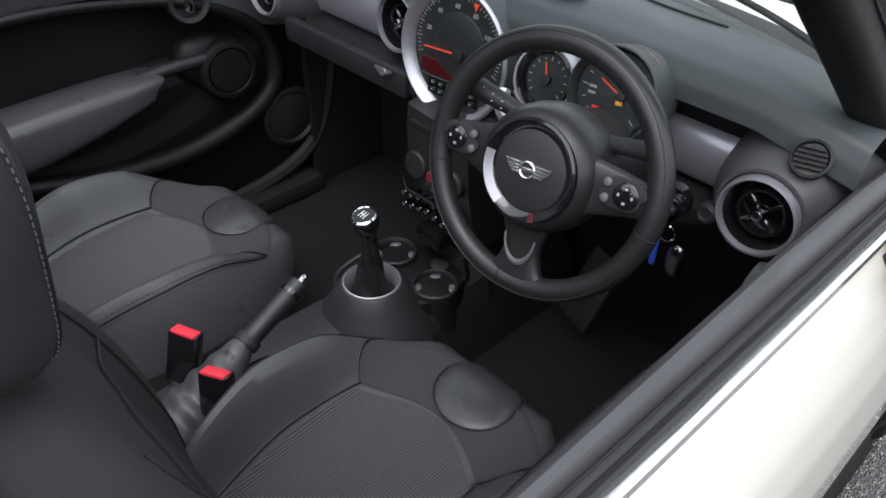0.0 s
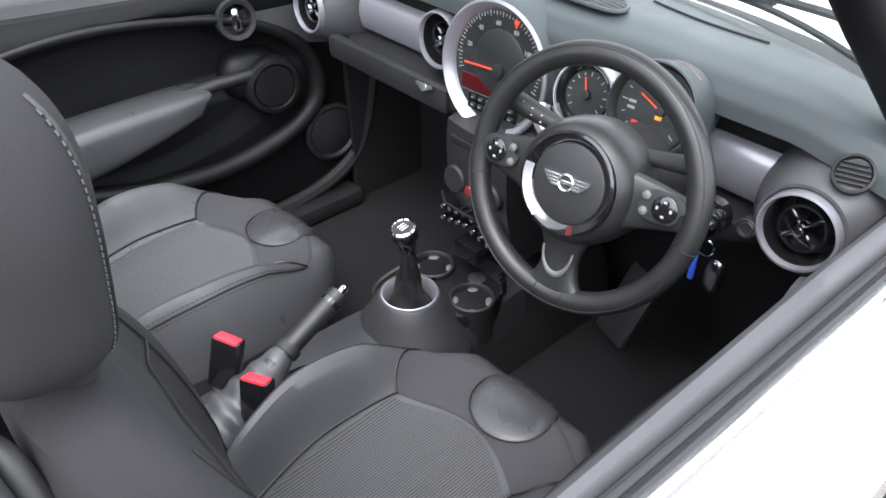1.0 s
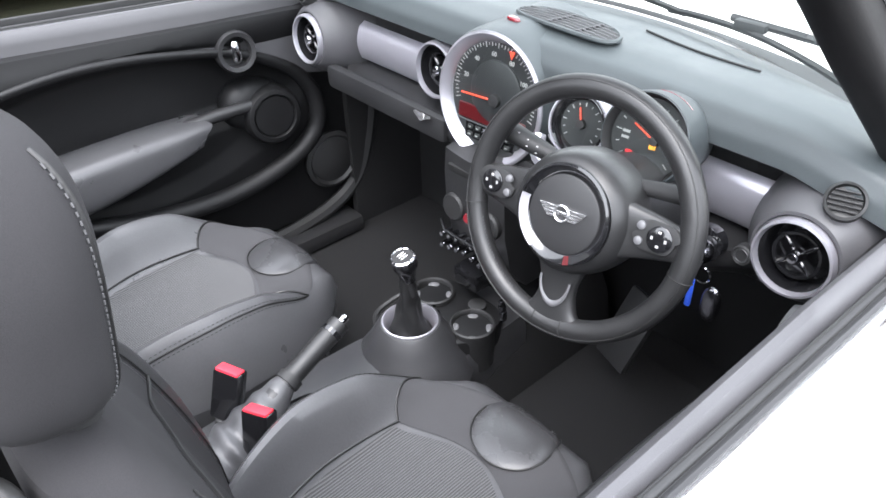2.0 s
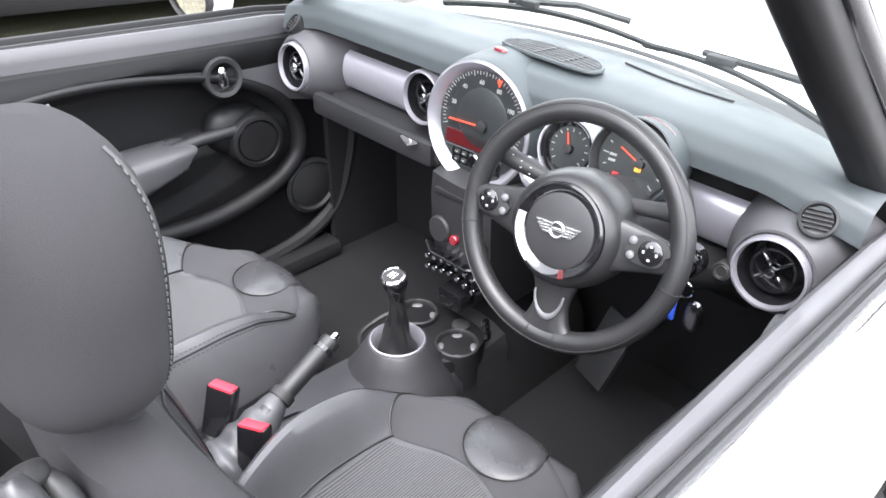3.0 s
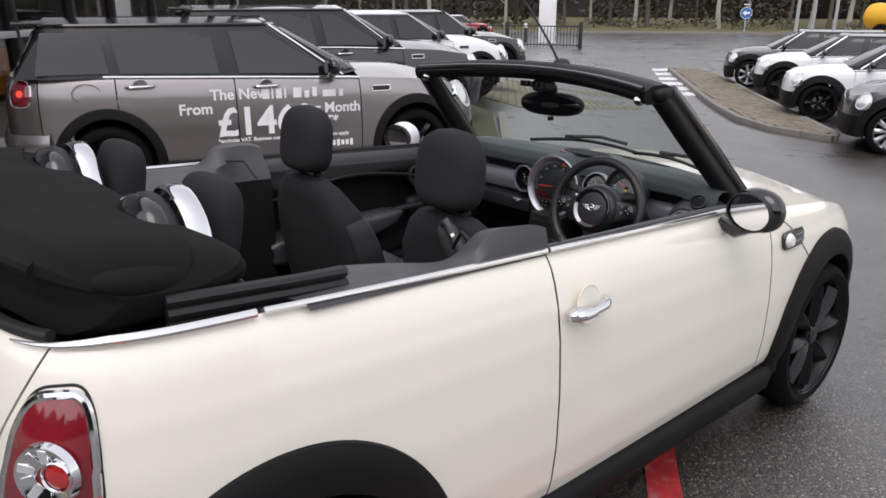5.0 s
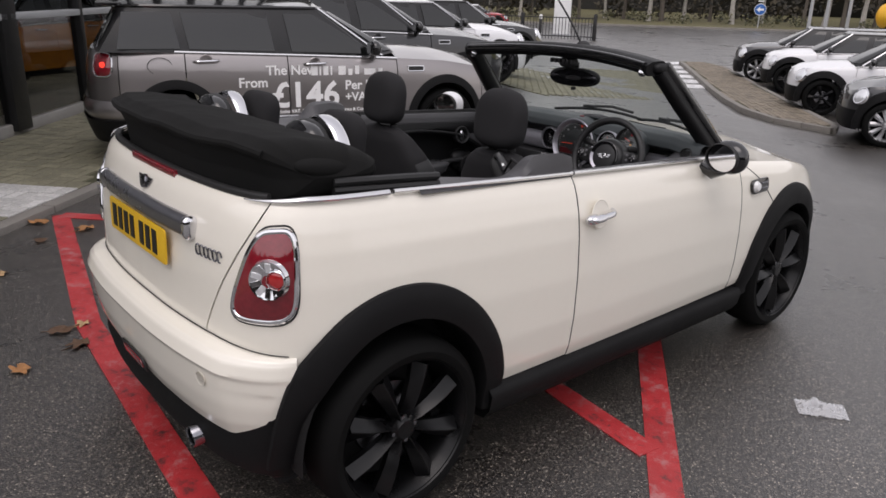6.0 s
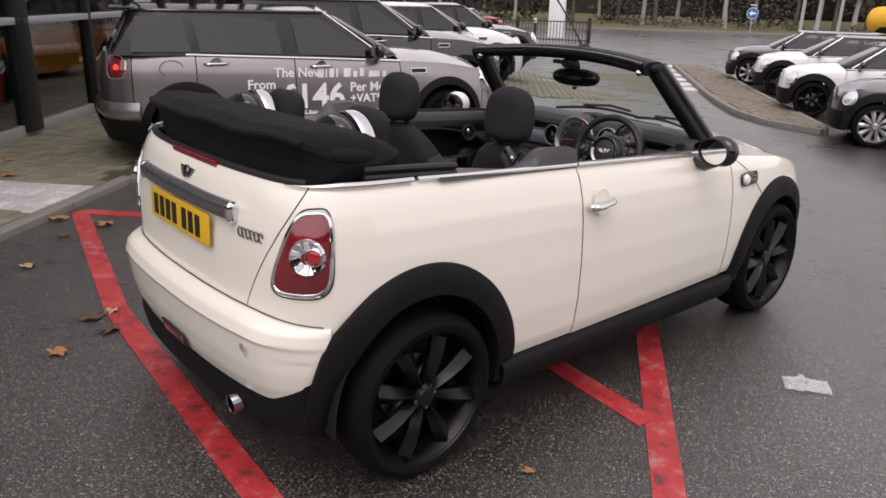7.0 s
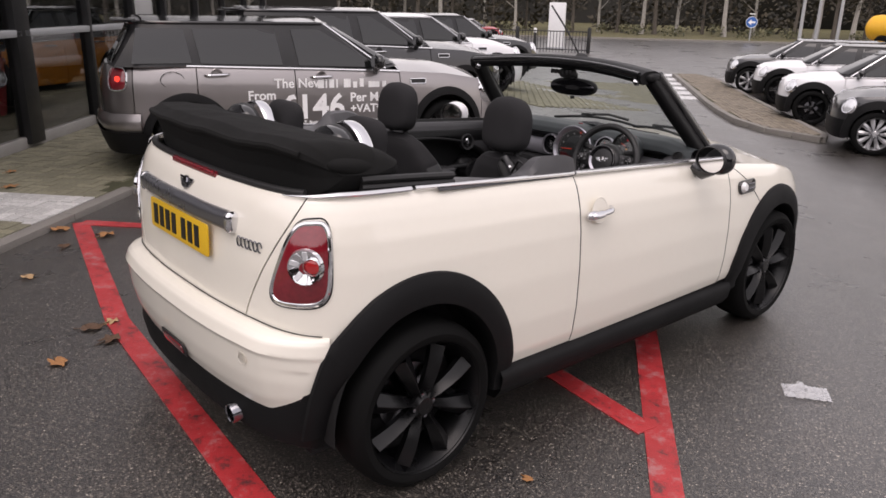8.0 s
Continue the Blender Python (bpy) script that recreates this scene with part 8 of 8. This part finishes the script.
# kerbed island in front of the row of cars
ISL = [(-12.62, 22.26), (-9.9, 18.87), (-7.53, 15.89), (-6.37, 14.52), (-5.36, 13.46), (-4.31, 12.72), (-3.17, 12.54), (-3.32, 12.96), (-6.78, 17.03), (-10.68, 21.79), (-12.08, 22.8)]
island = part("island", flat_poly(ISL, LOW - 0.05, 0.145), M_JOINT, None, smooth=False)
tagged(island, "brown block-paved kerbed island beside the lane", "pavement", kind="structure")
kerb_run(ISL[:7], "island_kerb", "raised concrete kerb of the paved island", 0.13, 0.115, 0.7, LOW)
kerb_run(ISL[6:11], "island_kerb", "raised concrete kerb behind the paved island", 0.13, 0.11, 0.9, LOW)
setts = bmesh.new()
du, dw = Vector((-0.655, 0.755)), Vector((0.755, 0.655))


for i in range(0, 66):
    for j in range(-18, 28):
        c = Vector((-3.25, 12.7)) + du * (0.1 + 0.205 * i + 0.1 * (j % 2)) + dw * (0.105 * j)
        if not all(inside(c + d, ISL) for d in (du * 0.14, -du * 0.14, dw * 0.1, -dw * 0.1)):
            continue
        z = LOW + 0.108 + rng.uniform(-0.003, 0.003)
        setts.faces.new([setts.verts.new((*(c + du * a + dw * b), z)) for a, b in ((-0.097, -0.047), (0.097, -0.047), (0.097, 0.047), (-0.097, 0.047))])
g = bmesh.ops.extrude_face_region(setts, geom=setts.faces[:])
bmesh.ops.translate(setts, vec=(0, 0, -0.03), verts=[v for v in g["geom"] if isinstance(v, bmesh.types.BMVert)])
ob = part("setts", setts, M_BLOCKBROWN, island, smooth=False)
ob["kind"] = "stuff"

# showroom: glazed front with dark frames
FA, FD = Vector((-6.26, 0.02, 0)), Vector((-0.767, 0.642, 0))
FN = Vector((0.642, 0.767, 0))
fang = math.degrees(math.atan2(FD.y, FD.x))
FM = pose(FA.x, FA.y, 0, 0, 0, fang)  # x along the front, y away from the forecourt
show = thing("showroom", "dark glazed car showroom front with black frames", "building", FM)
part("plinth", box(4.5, 0.10, 0.10, 19.0, 0.22, 0.16, 0.02), M_CONCRETE, show, "grey sill below the glass")
# the unseen height and near bays are added to block sky over the left ground
part("fascia", box(4.5, 0.3, 6.0, 19.6, 0.9, 0.9, 0.03), M_FRAME, show)
part("showroom_roof", box(4.5, 5.5, 6.5, 19.6, 11.5, 0.2, 0.02), M_FRAME, show)
part("showroom_floor", box(4.5, 5.4, 0.05, 19.0, 10.5, 0.1, 0.0), M_CONCRETE, show, smooth=False)
part("back_wall", box(4.5, 10.6, 3.2, 19.0, 0.2, 6.4, 0.0), M_CONCRETE, show, smooth=False)
for x in (-5.0, 14.0):
    part("end_wall", box(x, 5.4, 3.2, 0.2, 10.5, 6.4, 0.0), M_CONCRETE, show, smooth=False)
posts = (-4.9, -2.9, -0.55, 0.72, 2.4, 3.93, 5.31, 7.1, 9.0, 10.95, 13.0)
for x in posts:
    part("mullion", box(x, 0.0, 2.9, 0.30 if abs(x - 0.72) < 0.1 else 0.09, 0.14, 5.6, 0.01), M_FRAME, show)
for a, b in zip(posts, posts[1:]):
    for z0, z1 in ((0.2, 1.25), (1.33, 5.55)):
        pn = part("pane", box((a + b) / 2, 0.01, (z0 + z1) / 2, b - a - 0.08, 0.012, z1 - z0, 0.0), M_TINTSHOP, show, smooth=False)
        pn.visible_shadow = False
    part("transom", box((a + b) / 2, -0.02, 1.29, b - a - 0.05, 0.10, 0.075, 0.01), M_STEEL, show)
parked_car("display_car", "orange hatchback on show behind the showroom glass", FM @ pose(5.2, 1.5, 0.11, 0, 0, 70), M_ORANGE, M_GLOSSBLK, wb=2.5, height=1.44, belt_z=(0.98, 0.95, 0.92), group="cars on show")
parked_car("display_car", "dark hatchback on show behind the showroom glass", FM @ pose(3.2, 2.6, 0.11, 0, 0, 120), M_REDPAINT, M_GLOSSBLK, wb=2.5, height=1.44, belt_z=(0.98, 0.95, 0.92), group="cars on show")
drain = part("drain_grate", flat_poly([(p.x, p.y) for p in (kpt(1.9, 2.4), kpt(1.55, 2.9), kpt(1.3, 2.7), kpt(1.65, 2.2))], 0.058, 0.008), M_STEEL, None, smooth=False)
tagged(drain, "pale perforated mat on the paving by the door", "mat")

# ---------------------------------------------------------------- across the road
VERGE = [(-60, 20), (-43.0, 37.2), (-39.2, 40.9), (-36.4, 44.0), (-32.9, 46.4), (-27.2, 50.8), (-14.5, 60.3), (12.6, 79.3), (80.5, 122.7), (80.5, 217.8), (-191.0, 217.8), (-140.0, 20)]
verge = part("verge", flat_poly(VERGE, LOW - 0.05, 0.17), M_VERGE, None, smooth=False)
tagged(verge, "grass verge with fallen leaves beyond the road", "verge", kind="structure")
kerb_run(VERGE[1:8], "road_kerb", "pale concrete kerb along the far side of the road", 0.15, 0.13, 1.0, LOW)

totem = thing("sign_panel", "plain white upright sign panel behind a low fence", "sign", pose(-25.8, 30.95, LOW, 0, 0, 32) @ Matrix.Scale(1.35, 4))
part("panel", box(0, 0, 0.95, 0.66, 0.16, 1.75, 0.02), M_SIGNWHITE, totem)
part("foot", box(0, 0, 0.05, 0.8, 0.3, 0.1, 0.02), M_STEEL, totem)
fence = thing("low_fence", "low black metal railing fence", "fence")
fa, fb = Vector((-28.9, 25.9, LOW)), Vector((-22.64, 29.85, LOW))
for z in (0.15, 1.05):
    part("rail", tube([fa + Vector((0, 0, z)), fb + Vector((0, 0, z))], 0.025, 6), M_FRAME, fence)
for k in range(46):
    p = fa.lerp(fb, k / 45)
    part("baluster", tube([p + Vector((0, 0, 0.0)), p + Vector((0, 0, 1.08))], 0.018, 5), M_FRAME, fence)
for p in (fa, fa.lerp(fb, 0.5), fb):
    part("post", box(p.x, p.y, LOW + 0.62, 0.15, 0.15, 1.24, 0.02), M_FRAME, fence)
boll = thing("bollard", "black bollard with a white band", "bollard", pose(-28.37, 32.04, LOW))
part("shaft", lathe([(0.09, 0), (0.09, 0.75), (0.07, 0.8), (0.07, 0.8)], 16), M_FRAME, boll)
part("band", lathe([(0.092, 0.80), (0.092, 1.0), (0.05, 1.05), (0, 1.06)], 16), M_SIGNWHITE, boll)

ks = thing("road_sign", "round blue road sign with a white arrow on a post", "road sign", pose(-26.3, 52.9, LOW + 0.11, 0, 0, 28))
part("post", tube([(0, 0.05, 0.0), (0, 0.05, 1.75)], 0.05, 8), M_STEEL, ks)
part("disc", lathe([(0.40, -0.02), (0.40, 0.02), (0.38, 0.025), (0, 0.025)], 32, facing((0, 0, 1.30), (0, -1, 0))), M_SIGNBLUE, ks)
part("rim", tube([(0.385 * math.cos(a), -0.03, 1.30 + 0.385 * math.sin(a)) for a in np.linspace(0, 2 * math.pi, 32)[:-1]], 0.018, 5, True), M_SIGNWHITE, ks)
part("arrow", prism([(-0.26, 0), (-0.02, 0.2), (-0.02, 0.07), (0.25, 0.07), (0.25, -0.07), (-0.02, -0.07), (-0.02, -0.2)], 0.01, 0, facing((0, -0.028, 1.30), (0, -1, 0))), M_SIGNWHITE, ks)
part("cap", box(0, 0.0, 1.88, 0.40, 0.06, 0.08, 0.01), M_SIGNWHITE, ks)

for x, y, h in ((-18.4, 43.8, 9.0), (-18.85, 46.9, 9.5), (-17.4, 46.5, 9.0)):
    lp = thing("lamp_post", "tall grey steel lamp post beyond the parked row", "lamp post", pose(x, y, LOW), "lamp posts")
    part("column", tube([(0, 0, 0), (0, 0, 1.2), (0, 0, h)], [0.11, 0.10, 0.06], 10), M_STEEL, lp)
    part("arm", tube([(0, 0, h - 0.05), (0.4, -0.3, h + 0.1), (1.0, -0.8, h + 0.15)], 0.04, 8), M_STEEL, lp)
    part("lantern", box(1.1, -0.9, h + 0.13, 0.5, 0.25, 0.10, 0.03), M_STEEL, lp)

tank = thing("water_tanker", "yellow ribbed water tank on a trailer behind parked cars", "tanker", pose(-15.1, 46.5, LOW, 0, 0, -20) @ Matrix.Scale(1.35, 4))
part("tank", lathe([(0.0, -1.9), (0.35, -1.85), (0.5, -1.7)] + [(0.52 + (0.025 if k % 2 else 0.0), -1.6 + 0.2 * k) for k in range(17)] + [(0.5, 1.7), (0.35, 1.85), (0, 1.9)], 28, facing((1.4, 0, 1.05), (1, 0, 0))), M_YELLOWMACH, tank)
part("chassis", box(1.4, 0, 0.46, 3.6, 0.9, 0.14, 0.02), M_STEEL, tank)
for x in (0.6, 2.2):
    for y in (-0.5, 0.5):
        part("wheel", lathe([(0.0, -0.1), (0.36, -0.1), (0.39, -0.05), (0.39, 0.05), (0.36, 0.1), (0, 0.1)], 24, facing((x, y, 0.39), (0, 1, 0))), M_RUBBER, tank)

# ---------------------------------------------------------------- trees
def leaf_cloud(bm, rnd, centre, radius, n, size):
    for _ in range(n):
        d = Vector((rnd.gauss(0, 1), rnd.gauss(0, 1), rnd.gauss(0, 0.8)))
        p = centre + d.normalized() * radius * rnd.random() ** 0.4
        a = Vector((rnd.gauss(0, 1), rnd.gauss(0, 1), rnd.gauss(0, 1))).normalized() * size * rnd.uniform(0.5, 1.2)
        b = a.orthogonal().normalized() * size * rnd.uniform(0.3, 0.7)
        bm.faces.new([bm.verts.new(q) for q in (p - a, p + b, p + a, p - b)])


def make_tree(seed, height, bark, leaves, label):
    rnd = random.Random(seed)
    tree = thing("tree", label, "tree")
    lean = Vector((rnd.uniform(-0.06, 0.06), rnd.uniform(-0.06, 0.06), 1))
    bm = bmesh.new()
    pts = [lean * height * k / 8 + Vector((rnd.uniform(-0.06, 0.06), rnd.uniform(-0.06, 0.06), 0)) * k ** 0.5 for k in range(9)]
    r0 = height * 0.018
    join(bm, tube(pts, [r0 * (1.25 if k == 0 else 1 - 0.095 * k) for k in range(9)], 8))
    tips = []
    for k in range(14):
        t = rnd.uniform(0.22, 0.95)
        base = lean * height * t
        a = rnd.uniform(0, 2 * math.pi)
        ln = height * (0.30 - 0.2 * t) * rnd.uniform(0.7, 1.2)
        mid = base + Vector((math.cos(a), math.sin(a), 0.7)) * ln * 0.5
        tip = base + Vector((math.cos(a), math.sin(a), 1.0)) * ln
        join(bm, tube([base, mid, tip], [r0 * 0.35 * (1.1 - t), r0 * 0.22 * (1.1 - t), 0.008], 5))
        tips += [mid, tip]
    part("trunk", bm, bark, tree)
    cr = bmesh.new()
    for p in tips:
        leaf_cloud(cr, rnd, p, height * 0.085, leaves, 0.13)
    part("crown", cr, M_LEAVES, tree, smooth=False)
    return tree


kinds = [make_tree(11, 9.2, M_BARK, 60, "slender bare-stemmed roadside tree with thin autumn leaves"), make_tree(12, 10.0, M_BIRCH, 45, "pale-stemmed birch with thin autumn leaves"),
         make_tree(13, 8.5, M_BARK, 75, "dark roadside tree with thin autumn leaves"), make_tree(14, 9.6, M_BIRCH, 30, "nearly bare pale birch by the road")]
spots = []
rnd = random.Random(5)
road = [Vector(p) for p in ((-60, 22), (-43, 39.9), (-36.2, 46.7), (-26.7, 53.5), (-13.2, 63), (12.6, 82), (53.4, 109))]
for a, b in zip(road, road[1:]):
    n = round((b - a).length / 1.7)
    back = Vector((-(b - a).y, (b - a).x)).normalized()
    for k in range(n):
        spots.append(a.lerp(b, (k + rnd.random() * 0.6) / n) + back * (5.0 + abs(rnd.gauss(0, 6.5))))
for i, p in enumerate(spots):
    src = kinds[i % 4]
    if i < 4:
        src.matrix_basis = pose(p.x, p.y, LOW + 0.1, 0, 0, rnd.uniform(0, 360))
    else:
        t = copy_thing(src, pose(p.x, p.y, LOW + 0.1, 0, 0, rnd.uniform(0, 360)))
        t["group"] = "roadside trees"
        t.scale = (rnd.uniform(0.8, 1.2),) * 3
for k in kinds:
    k["group"] = "roadside trees"
under = bmesh.new()
for a, b in zip(road, road[1:]):
    n = round((b - a).length / 0.42)
    back = Vector((-(b - a).y, (b - a).x)).normalized()
    for k in range(n):
        p = a.lerp(b, (k + rnd.random()) / n) + back * rnd.uniform(9, 22)
        leaf_cloud(under, rnd, Vector((p.x, p.y, rnd.uniform(-0.3, 4.8))), rnd.uniform(0.9, 1.9), 46, 0.28)
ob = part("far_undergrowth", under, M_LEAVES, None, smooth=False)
tagged(ob, "dark tangled wood behind the roadside trees", "woodland", kind="stuff")
shrubs = bmesh.new()
for a, b in zip(road[1:5], road[2:6]):
    n = round((b - a).length / 0.9)
    back = Vector((-(b - a).y, (b - a).x)).normalized()
    for k in range(n):
        if rnd.random() < 0.45:
            continue
        p = a.lerp(b, (k + rnd.random()) / n) + back * rnd.uniform(2.5, 6)
        leaf_cloud(shrubs, rnd, Vector((p.x, p.y, rnd.uniform(-0.3, 0.1))), rnd.uniform(0.35, 0.9), 70, 0.12)
ob = part("verge_shrubs", shrubs, M_IVY, None, smooth=False)
tagged(ob, "low olive shrubs and weeds on the verge", "shrubs", kind="stuff")
back_wood = sheet(lambda u, v: Vector((-120 + 200 * u, 12 + 96 * u + 46 + 6 * noise.noise((u * 9, v * 2, 0)), -0.9 + 16.0 * v + 2.5 * noise.noise((u * 25, v * 3, 5)) * v)), 90, 10)
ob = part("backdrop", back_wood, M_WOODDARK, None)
tagged(ob, "dark mass of distant woodland", "backdrop", kind="structure")

def dimming_belt(u, v):
    """An unseen dark belt, added on the other sides to dim reflections and low sky light."""
    a = radians(-205 + 215 * u)
    r = 34 + 5 * noise.noise((u * 12, 0.5, 2))
    return Vector((2 + r * math.cos(a), 4 + r * math.sin(a), LOW - 0.6 + v * (9.5 + 3.0 * noise.noise((u * 40, v, 7)))))


ob = part("backdrop", sheet(dimming_belt, 160, 8), M_WOODDARK, None)
tagged(ob, "unseen dark belt added round the site to dim reflections", "backdrop", kind="structure")

# ---------------------------------------------------------------- litter
def fallen_leaf(x, y, size, turn, mat, z=0.0):
    rnd = random.Random(int(x * 100 + y * 1000))
    out = []
    for k in range(14):
        a = 2 * math.pi * k / 14
        r = size * (0.55 + 0.45 * abs(math.cos(2.5 * a))) * rnd.uniform(0.8, 1.1)
        out.append((r * math.cos(a) * 1.15, r * math.sin(a)))
    bm = bmesh.new()
    c = bm.verts.new((0, 0, 0.010))
    ring = [bm.verts.new((px, py, 0.004 + size * 0.45 * abs(math.sin(2 * math.atan2(py, px) + turn)) * rnd.uniform(0.4, 1))) for px, py in out]
    for a, b in zip(ring, ring[1:] + ring[:1]):
        bm.faces.new((c, a, b))
    join(bm, tube([(0, 0, 0.008), (-size * 0.9, 0.01, 0.006), (-size * 1.5, 0.02, 0.004)], 0.002, 5))
    ob = part("fallen_leaf", bm, mat, None, angle=80)
    ob.matrix_basis = pose(x, y, z, 0, 0, math.degrees(turn))
    return tagged(ob, "curled brown dead leaf on wet asphalt", "leaf", "fallen leaves")


M_PALELEAF = surface("pale_dead_leaf", (0.42, 0.27, 0.14), 0.7, vary=0.35, grain=60)
M_DARKLEAF = surface("dark_dead_leaf", (0.10, 0.055, 0.03), 0.6, vary=0.4, grain=60)
for x, y, s, t, mat in ((-2.38, -0.60, 0.05, 0.3, M_PALELEAF), (-1.34, -0.53, 0.06, 1.2, M_DARKLEAF), (-1.13, -0.50, 0.055, 2.0, M_DARKLEAF), (-1.36, -0.42, 0.04, 2.2, M_PALELEAF), (1.05, 0.30, 0.022, 0.4, M_DRYLEAF), (-3.34, -0.16, 0.07, 0.9, M_DRYLEAF),
                        (-3.0, 0.06, 0.07, 1.9, M_DRYLEAF), (-1.02, -0.78, 0.05, 0.2, M_DRYLEAF), (-2.9, -0.25, 0.05, 2.9, M_DARKLEAF), (0.35, -1.25, 0.05, 0.7, M_DRYLEAF)):
    fallen_leaf(x, y, s, t, mat)
for u, w, s in ((1.35, 0.9, 0.06), (1.9, 1.3, 0.05), (0.3, 1.5, 0.06)):
    p = kpt(u, w)
    fallen_leaf(p.x, p.y, s, u, M_DRYLEAF, 0.06)
film = sheet(lambda u, v: Vector(((u - 0.5) * 0.20, (v - 0.5) * 0.13, 0.004 + 0.05 * max(0, noise.noise((u * 4, v * 4, 3)) + 0.35) * math.sin(math.pi * u) * math.sin(math.pi * v) + 0.012 * abs(noise.noise((u * 13, v * 13, 1))))), 34, 26)
ob = part("plastic_film", film, M_FILM, None, angle=25)
ob.matrix_basis = pose(1.40, 1.79, 0.0, 0, 0, 35)
tagged(ob, "crumpled clear plastic film lying on the asphalt", "litter")
